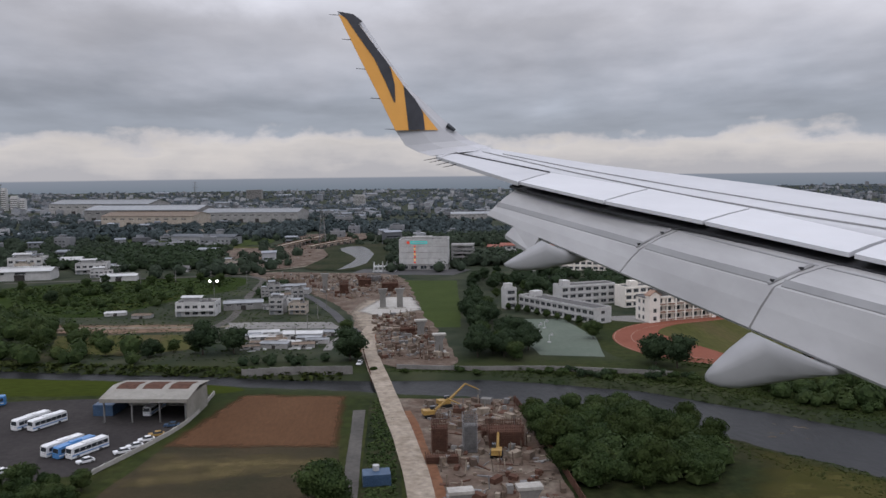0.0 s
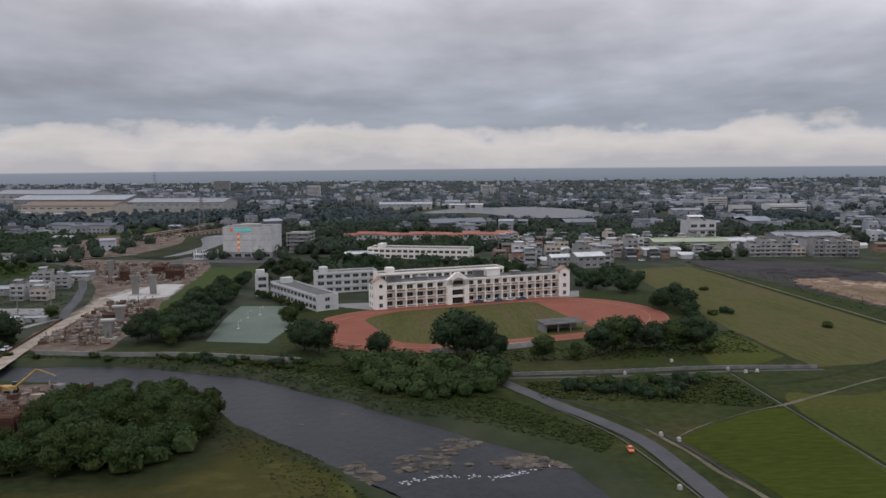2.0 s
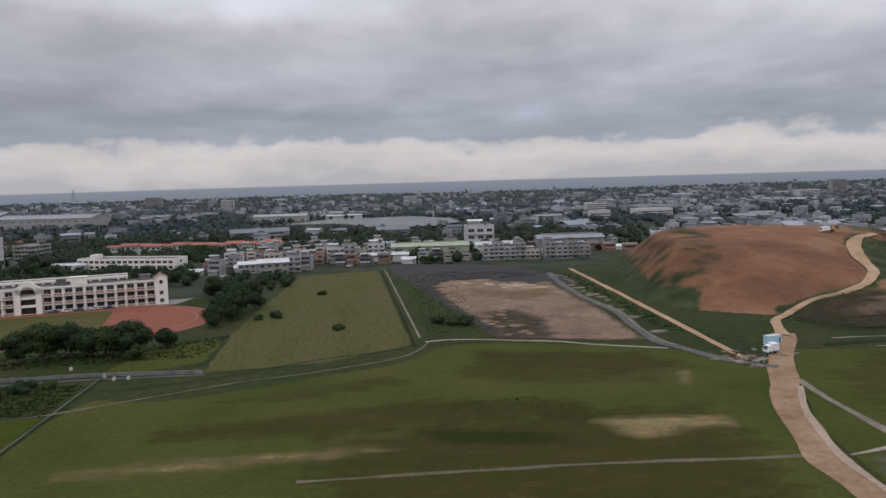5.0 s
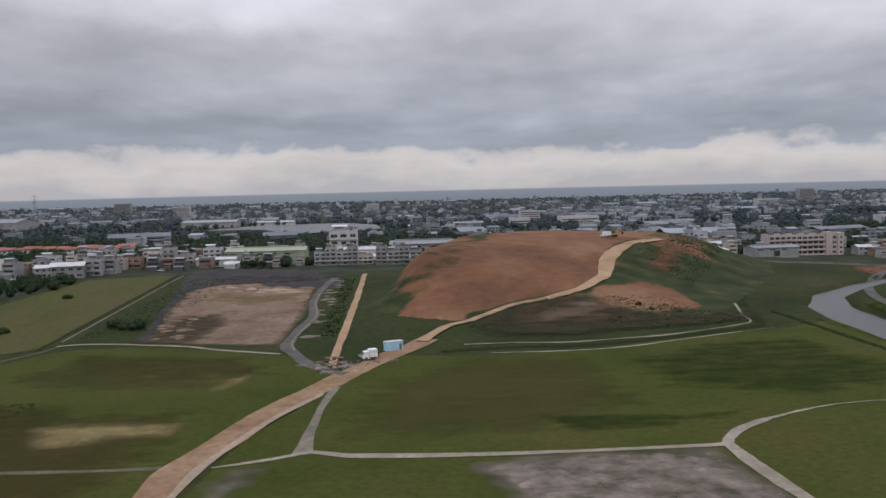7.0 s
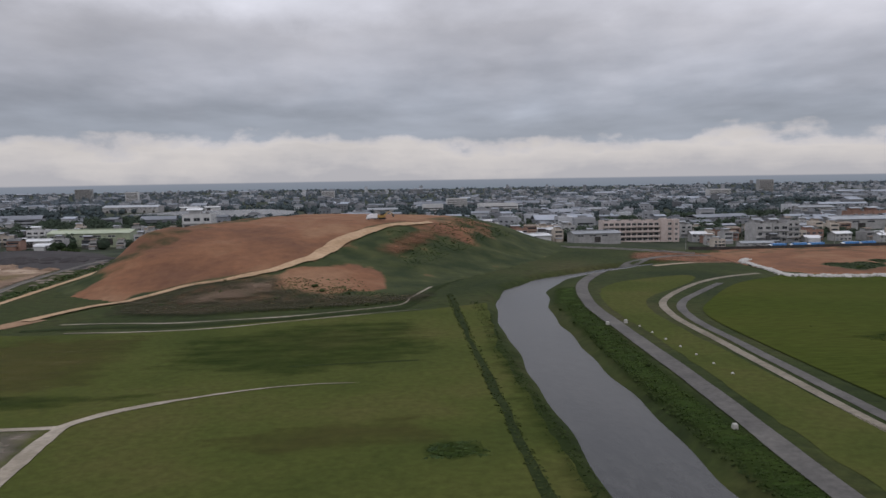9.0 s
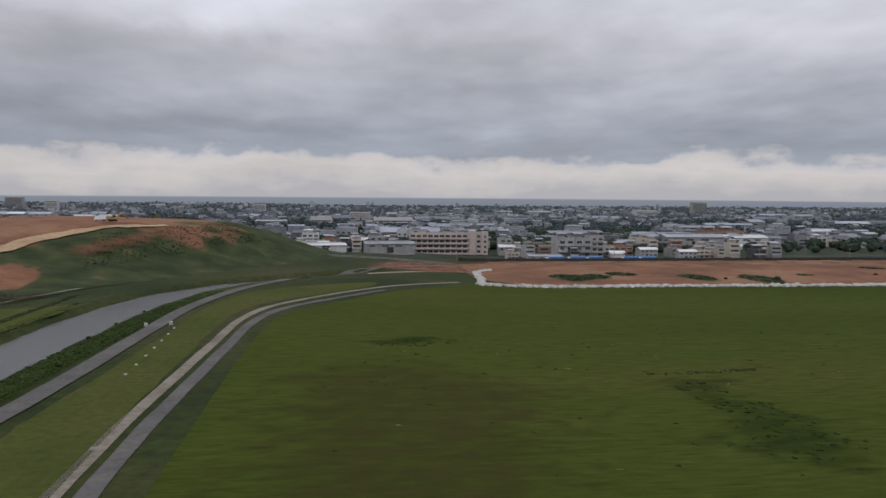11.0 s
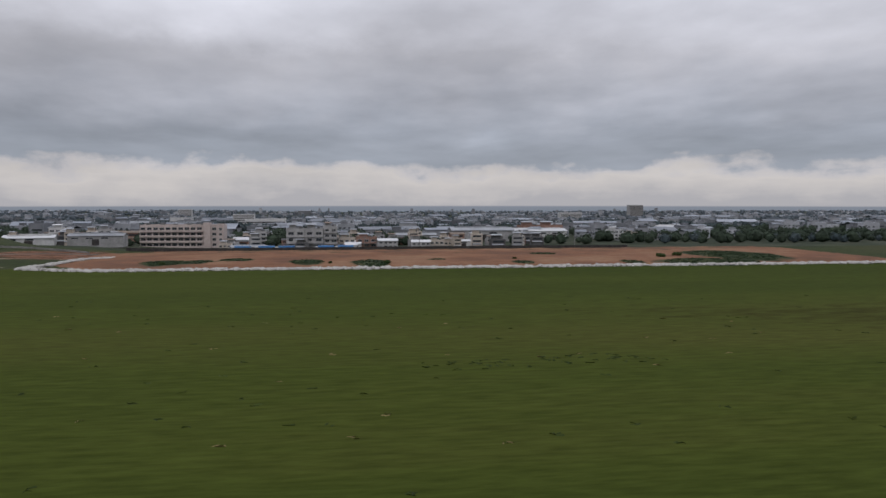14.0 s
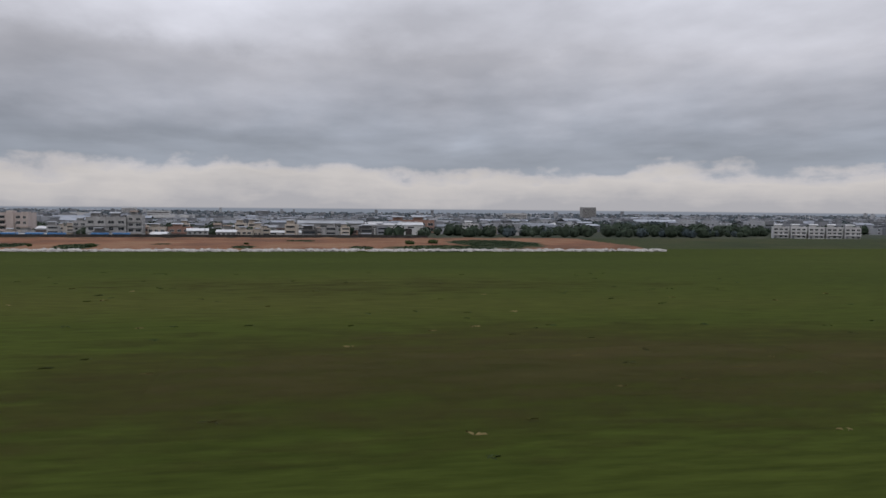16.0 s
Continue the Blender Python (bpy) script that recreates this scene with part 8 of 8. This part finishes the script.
    strip("hinge_gap", HINGE, SEAM, 0.05, 0.99, "gap_shade_and_wick", 0.01, 0.012, 6, under=aileron, ends=(-0.03, 0.95))
    # dark sheet below the spoilers puts in the shade of the flap gap
    strip("gap", TE, HINGE, 0.9, 5, "gap_shade_and_wick", 0.03, -0.09, 12, "dark sheet for the shade in the gap ahead of the flaps", ends=(0.03, 0.0))
    for u in (1, 2, 3, 4):
        strip("spoiler", TE, HINGE, u + 0.012, u + 0.988, "wing_light", 0.035, 0.008, 4, "pale grey spoiler panel", ends=(0, 0.02))
    strip("tip_skin", TE, HINGE, 0, 0.05, "wing_grey", 0.05, 0.0, 2)
    # flaps: bent plates behind and below the trailing edge, in three lengths
    for y0, y1 in ((10.05, 7.22), (7.2, 5.62), (5.6, 3.5)):
        rings = []
        for i in range(9):
            y = y0 + (y1 - y0) * i / 8
            p, m, q = at_y(FLE, y) + down * 0.10, at_y(RIDGE, y), at_y(FTE, y)
            rings.append([p + Vector((0.16, 0, -0.10)), p, p.lerp(m, 0.35) - down * 0.045, p.lerp(m, 0.7) - down * 0.035, m, m.lerp(q, 0.5) - down * 0.012, q, q + Vector((0.01, 0, -0.02)), m + Vector((0.1, 0, -0.10)), p + Vector((0.1, 0, -0.2))])
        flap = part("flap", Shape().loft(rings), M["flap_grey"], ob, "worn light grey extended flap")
        for c, w in ((0.97, 0.05), (0.42, 0.025)):
            rings = []
            for i in range(9):
                y = y0 - 0.03 + (y1 - y0 + 0.06) * i / 8
                p, m = at_y(FLE, y) + down * 0.10, at_y(RIDGE, y)
                a, b = p.lerp(m, c - w) - down * 0.05, p.lerp(m, c) - down * (0.012 if c > 0.9 else 0.05)
                rings.append([a, b, b + down * 0.02, a + down * 0.02])
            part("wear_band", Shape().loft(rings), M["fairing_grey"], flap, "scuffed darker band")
        p, m = at_y(FLE, y1 + 0.05) + down * 0.10, at_y(RIDGE, y1 + 0.05)
        a, b = p.lerp(m, 0.45) - down * 0.055, m - down * 0.012
        part("joint_plate", Shape().tube(a, b, 0.018, 0.014, 6), M["fairing_grey"], flap)
        for k in (0.25, 0.9):
            part("bolt", Shape().tube(a.lerp(b, k), a.lerp(b, k) - down * 0.02, 0.02, 0.02, 8), M["gap_shade_and_wick"], flap)
    o0, o1 = along(FTE, 0.13), along(FTE, 0.24)
    tab = [o0, o1, o1 + Vector((-0.10, 0, -0.16)), o0 + Vector((-0.10, 0, -0.10))]
    part("flap_tab", Shape().add(tab + [p + down * 0.04 for p in tab], [(0, 1, 2, 3), (7, 6, 5, 4), (0, 4, 5, 1), (1, 5, 6, 2), (2, 6, 7, 3), (3, 7, 4, 0)]), M["flap_grey"], ob)
    # flap track fairings: pointed canoes under the flap
    for y, secs in ((8.3, ((1.22, -0.975, -1.0), (1.30, -0.93, -1.04), (1.45, -0.845, -1.05), (1.63, -0.74, -1.04), (1.80, -0.82, -1.0), (2.0, -0.87, -0.96), (2.2, -0.90, -0.93))),
                    (5.0, ((2.08, -1.345, -1.40), (2.15, -1.285, -1.43), (2.26, -1.195, -1.44), (2.41, -1.09, -1.42), (2.60, -1.18, -1.385), (2.85, -1.29, -1.36), (3.2, -1.33, -1.35)))):
        rings = []
        for i, (x, top, low) in enumerate(secs):
            w = (0.03, 0.08, 0.12, 0.16, 0.17, 0.15, 0.05)[i] * (1.0 if y < 6 else 1.25)
            edge = lambda v: math.copysign(abs(v) ** 0.55, v)
            rings.append([Vector((x, y + edge(math.cos(a)) * w, (top + low) / 2 + edge(math.sin(a)) * (top - low) / 2)) for a in [2 * math.pi * (k + 0.5) / 16 for k in range(16)]])
        # shade of the underside is in the fairing's colour
        part("flap_fairing", Shape().loft(rings), M["fairing_grey"], ob, "pointed flap fairing, grey darkened for its shaded side", smooth=True)
    # winglet: curved root, swept blade, two-colour livery laid on in thin skins
    te = [Vector(p) for p in ((0.80, 13.3, 0.28), (0.80, 14.4, 0.285), (0.56, 14.6, 0.37), (0.33, 14.66, 0.49), (0.15, 14.72, 0.77), (-0.20, 14.85, 1.52), (-0.55, 14.98, 2.25), (-0.88, 15.1, 2.96))]
    le = [Vector(p) for p in ((1.60, 14.1, 0.36), (1.90, 14.5, 0.43), (1.72, 14.62, 0.50), (1.52, 14.67, 0.58), (1.30, 14.70, 0.72), (0.45, 14.85, 1.52), (-0.07, 14.98, 2.25), (-0.46, 15.09, 2.86))]
    rings = []
    for a, b in zip(te, le):
        n = Vector((0, -0.045, 0.012))
        rings.append([a, a.lerp(b, 0.4) + n, a.lerp(b, 0.8) + n, b, a.lerp(b, 0.8) - n, a.lerp(b, 0.4) - n])
    blade = part("winglet", Shape().loft(rings), M["wing_grey"], ob, "upswept light grey winglet", smooth=False)
    part("navigation_light", Shape().tube((1.10, 14.66, 0.86), (1.24, 14.63, 0.76), 0.05, 0.03, 8), M["glass"], blade, "small dark lamp glass")

    def skin(outline, mat, lift, name, label):
        """A patch of livery on the blade, given by x and z."""
        pts = [Vector((x, 14.72 + 0.176 * (z - 0.78) - 0.078 - lift, z)) for x, z in outline]
        k = len(pts)
        part(name, Shape().add(pts + [p + Vector((0, 0.003, 0)) for p in pts], [tuple(range(k)), tuple(range(2 * k - 1, k - 1, -1))] + [(i, k + i, k + (i + 1) % k, (i + 1) % k) for i in range(k)]), M[mat], blade, label)

    skin(((0.15, 0.77), (-0.2, 1.52), (-0.55, 2.25), (-0.86, 2.92), (-0.5, 2.74), (0.07, 1.96), (0.31, 1.6), (0.66, 1.12), (0.93, 0.77)), "wing_yellow", 0.0, "livery_field", "amber paint")
    skin(((-0.88, 2.97), (-0.59, 2.92), (-0.42, 2.78), (-0.5, 2.74), (-0.24, 2.38), (0.07, 1.96), (0.15, 1.62), (0.16, 1.29), (0.13, 1.29), (-0.0, 1.62), (-0.22, 2.1), (-0.53, 2.55), (-0.71, 2.83)), "wing_black", 0.012, "livery_stripe", "charcoal slanting stripe")
    skin(((0.31, 1.6), (0.53, 1.33), (0.66, 1.1), (0.69, 0.775), (0.39, 0.77), (0.35, 1.2)), "wing_black", 0.012, "livery_stripe", "charcoal wedge stripe")
    for u in (0.01, 0.27, 0.52, 0.77, 0.98):
        p = te[4].lerp(te[7], u)
        part("static_wick", Shape().tube(p + Vector((0.03, 0, 0)), p + Vector((-0.17, 0.0, 0.01)), 0.008, 0.004, 5), M["gap_shade_and_wick"], blade)
    for u in (0.0, 0.09, 0.2, 0.3):
        p = along(TE, u) + down * 0.02
        part("static_wick", Shape().tube(p + Vector((0.05, 0, 0)), p + Vector((-0.20, 0.0, -0.05)), 0.008, 0.004, 5), M["gap_shade_and_wick"], ob)


wing()

# ---- the plain behind: distant town and woods ----
def far_house(rnd, m, w, d, h, big):
    """A plain house or shed out on the plain, its colours tinted for haze."""
    ob = thing("house", "pale grey sheet-roofed workshop on the plain, tinted for haze" if big else "plain grey concrete house on the plain, tinted for haze", "house", m, "houses on the plain")
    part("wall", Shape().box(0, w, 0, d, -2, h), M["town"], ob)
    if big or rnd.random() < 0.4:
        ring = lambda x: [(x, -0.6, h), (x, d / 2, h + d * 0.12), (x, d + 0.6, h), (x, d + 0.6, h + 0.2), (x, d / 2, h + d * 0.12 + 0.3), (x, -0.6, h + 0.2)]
        part("roof", Shape().loft([ring(-0.6), ring(w + 0.6)]), M["town_roof_hazed"], ob)
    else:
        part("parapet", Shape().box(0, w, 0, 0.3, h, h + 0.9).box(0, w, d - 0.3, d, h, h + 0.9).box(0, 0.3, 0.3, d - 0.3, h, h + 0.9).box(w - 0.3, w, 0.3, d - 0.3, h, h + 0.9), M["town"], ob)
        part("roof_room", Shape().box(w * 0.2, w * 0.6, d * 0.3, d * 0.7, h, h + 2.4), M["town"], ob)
        part("roof_sheet", Shape().box(w * 0.15, w * 0.65, d * 0.25, d * 0.75, h + 2.4, h + 2.6), M["town_roof_hazed"], ob)
    for f in range(int(h / 3.2)):
        part("window_band", Shape().box(w * 0.1, w * 0.9, -0.12, 0.02, f * 3.2 + 1, f * 3.2 + 2.3), M["glass"], ob, "dark band of windows")


def distant_town():
    rnd = random.Random(11)
    walls, roofs, panes, woods, skyline, near = Shape(), Shape(), Shape(), Shape(), Shape(), Shape()
    def keep(x, y):
        return not (inside_dist(x, y, [(130, 1080), (420, 1060), (470, 1200), (450, 1420), (240, 1420), (170, 1300)]) > 0 or (430 < x < 700 and y < 640) or (-80 < x < 0 and y < 800) or (60 < x < 270 and y < 770))
    made, own = 0, 0
    while made < 2500:
        y = 640 * (4850 / 640) ** rnd.random()
        x = rnd.uniform(-0.62 * y - 150, 1050 + 0.88 * y)
        if noise.noise(Vector((x * 0.0035, y * 0.003, 3))) < -0.12 or not keep(x, y):
            continue
        if y < 1500 and rnd.random() < (0.85 if x < 480 else 0.45):
            continue
        made += 1
        big = rnd.random() < 0.05
        w, d, h = (rnd.uniform(25, 80), rnd.uniform(15, 35), rnd.uniform(5, 10)) if big else (rnd.uniform(8, 20), rnd.uniform(8, 14), rnd.choice((3.5, 6.5, 6.5, 9.5, 9.5, 12.5)))
        if y > 2500 and rnd.random() < 0.025:
            h = rnd.uniform(15, 28)
        m = pose(x, y, float(height(x, y)), 0, 0, rnd.uniform(-20, 20))
        if y < 1500 and own < 150:
            own += 1
            far_house(rnd, m, w, d, h, big)
            continue
        walls.box(0, w, 0, d, -2, h, m)
        if y < 1700:
            for f in range(int(h / 3.2)):
                for k in range(max(1, int(w / 5))):
                    panes.box(k * 5 + 1.2, k * 5 + 3.4, -0.12, 0.02, f * 3.2 + 1, f * 3.2 + 2.3, m)
        if big or rnd.random() < 0.4:
            ring = lambda xx: [m @ Vector(p) for p in ((xx, -0.6, h), (xx, d / 2, h + d * 0.12), (xx, d + 0.6, h), (xx, d + 0.6, h + 0.2), (xx, d / 2, h + d * 0.12 + 0.3), (xx, -0.6, h + 0.2))]
            roofs.loft([ring(-0.6), ring(w + 0.6)])
        else:
            walls.box(w * 0.2, w * 0.6, d * 0.3, d * 0.7, h, h + 2.4, m)
            roofs.box(w * 0.15, w * 0.65, d * 0.25, d * 0.75, h + 2.4, h + 2.6, m)
    solid("distant_town", walls, M["town"], "distant pale houses over the plain, tinted for haze", "town", kind="stuff")
    solid("distant_roofs", roofs, M["town_roof_hazed"], "distant grey and white sheet roofs, tinted for haze", "town", kind="stuff")
    solid("distant_windows", panes, M["glass"], "dark windows of the distant houses", "town", kind="stuff")
    rnd = random.Random(12)
    made = 0
    while made < 14000:
        y = 560 * (4850 / 560) ** rnd.random()
        x = rnd.uniform(-0.62 * y - 150, 1050 + 0.88 * y)
        if not keep(x, y):
            continue
        if y < 900 and x > 880 and rnd.random() < 0.7:
            continue
        v = noise.noise(Vector((x * 0.004, y * 0.004, 8)))
        if v < -0.05 and rnd.random() < 0.75:
            continue
        made += 1
        # crowns take a hazier painted colour the farther out they stand
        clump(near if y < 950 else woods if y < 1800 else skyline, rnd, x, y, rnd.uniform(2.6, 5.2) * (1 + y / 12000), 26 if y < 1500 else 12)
    solid("town_trees", near, M["leaf_mid_hazed"], "dark green trees between the houses", "woods", kind="stuff")
    solid("distant_woods", woods, M["leaf_far_hazed"], "distant tree belts over the plain, dulled by painted haze", "woods", kind="stuff")
    solid("skyline_woods", skyline, M["leaf_haze"], "far trees along the skyline, greyed by haze in their colour", "woods", kind="stuff")


def clump(shape, rnd, x, y, r, n, leaf=0.26):
    """One far tree: a lumpy low crown of facets."""
    z = float(height(x, y))
    bm = bmesh.new()
    bmesh.ops.create_icosphere(bm, subdivisions=1, radius=r)
    for v in bm.verts:
        v.co *= 1 + 0.35 * noise.noise(v.co * (2.0 / r) + Vector((x, y, 0)))
        v.co.z *= 0.9
    shape.add([v.co + Vector((x, y, z + r * 0.75)) for v in bm.verts], [[v.index for v in f.verts] for f in bm.faces])
    bm.free()
    for _ in range(n):
        d = Vector((rnd.gauss(0, 1), rnd.gauss(0, 1), abs(rnd.gauss(0, 1)))).normalized()
        p = Vector((x, y, z + r * 0.75)) + d * r * rnd.uniform(0.86, 1.28)
        u = d.cross(Vector((rnd.gauss(0, 1), rnd.gauss(0, 1), 1))).normalized() * r * leaf
        w = d.cross(u).normalized() * r * leaf * 0.9
        shape.add([p + u, p + w + d * 0.2, p - u, p - w], [(0, 1, 2, 3)])


distant_town()


def woods(name, poly, n, r, label, seed, mat="leaf_mid_hazed"):
    rnd = random.Random(seed)
    s = Shape()
    for x, y in scatter(poly, n, r * 0.9, rnd):
        clump(s, rnd, x, y, r * rnd.uniform(0.55, 1.3), 90 if mat == "leaf" else 40, 0.17 if mat == "leaf" else 0.26)
    return solid(name, s, M[mat], label, "woods", kind="stuff")


woods("woods", [(-330, 320), (-150, 304), (-94, 300), (-90, 314), (-116, 328), (-124, 350), (-150, 380), (-235, 445), (-340, 440)], 225, 3.6, "dense green thicket of trees by the river", 31, "leaf")
woods("woods", [(41, 172), (42, 220), (53, 226), (71, 221), (81, 203), (82, 184), (71, 168)], 80, 2.6, "dense green copse inside the river bend", 34, "leaf")
woods("woods", [(-200, 440), (-125, 432), (-125, 470), (-190, 500), (-260, 500)], 24, 2.6, "dense green trees by the farm", 32, "leaf")
woods("woods", [(112, 262), (150, 256), (166, 238), (160, 224), (142, 214), (124, 226)], 60, 2.8, "green thicket on the river bank", 33, "leaf")
woods("woods", [(-290, 650), (-224, 618), (-140, 606), (-142, 660), (-158, 770), (-270, 800)], 280, 4.6, "dense dark wood behind the farmhouses", 21, "leaf_dark")
woods("woods", [(-420, 980), (-200, 940), (-110, 950), (-100, 1010), (-210, 1000), (-430, 1080)], 130, 6.5, "dark tree belt before the factories", 22, "leaf_far_hazed")
woods("woods", [(-180, 1090), (60, 1050), (160, 1080), (100, 1180), (-180, 1190)], 120, 6.5, "dark tree belt across the plain", 23, "leaf_far_hazed")
woods("woods", [(0, 800), (60, 780), (200, 800), (160, 860), (10, 880)], 75, 5.0, "dark green trees beyond the storage building", 24)
woods("woods", [(60, 600), (100, 590), (95, 680), (60, 700), (48, 640)], 60, 4.5, "dark green trees behind the car park", 25)
woods("woods", [(100, 425), (215, 455), (205, 520), (110, 530), (70, 500)], 110, 3.4, "dark green trees behind the school", 35, "leaf_dark")
woods("woods", [(195, 560), (205, 680), (90, 690), (70, 620), (110, 600), (190, 585)], 110, 3.8, "dark green trees round the hall", 36, "leaf_dark")
woods("woods", [(-77, 440), (-66, 452), (-64, 500), (-76, 556), (-79, 500)], 20, 2.2, "dark trees between farm sheds", 37, "leaf_dark")
woods("woods", [(-56, 294), (-24, 292), (-24, 302), (-56, 304)], 12, 1.6, "dark trees along the river wall", 38, "leaf_dark")
woods("woods", [(228, 410), (268, 402), (270, 470), (234, 484)], 34, 2.8, "dark trees between the school and the houses", 39, "leaf_dark")
woods("woods", [(200, 600), (330, 620), (330, 690), (250, 690)], 80, 4.5, "dark trees among the houses", 26)
woods("woods", [(640, 640), (820, 600), (880, 600), (880, 640), (820, 640), (660, 690)], 45, 4.0, "dark trees between houses and workshops", 27)
woods("woods", [(690, 540), (728, 552), (720, 560), (688, 552)], 16, 3.5, "dark green hedge trees beside the pink block", 28)
woods("woods", [(1100, 560), (1340, 540), (1400, 640), (1150, 700)], 26, 3.4, "dark green wood on the plain", 29, "leaf_far_hazed")
woods("woods", [(900, 560), (960, 565), (960, 600), (880, 590)], 25, 3.0, "dark green trees behind the houses", 30)

# ---- lay the plan out at its scale ----
for ob in list(scene.objects):
    if ob.parent is None and ob.type in {"MESH", "EMPTY"}:
        ob.matrix_basis = Matrix.Scale(SCALE, 4) @ ob.matrix_basis
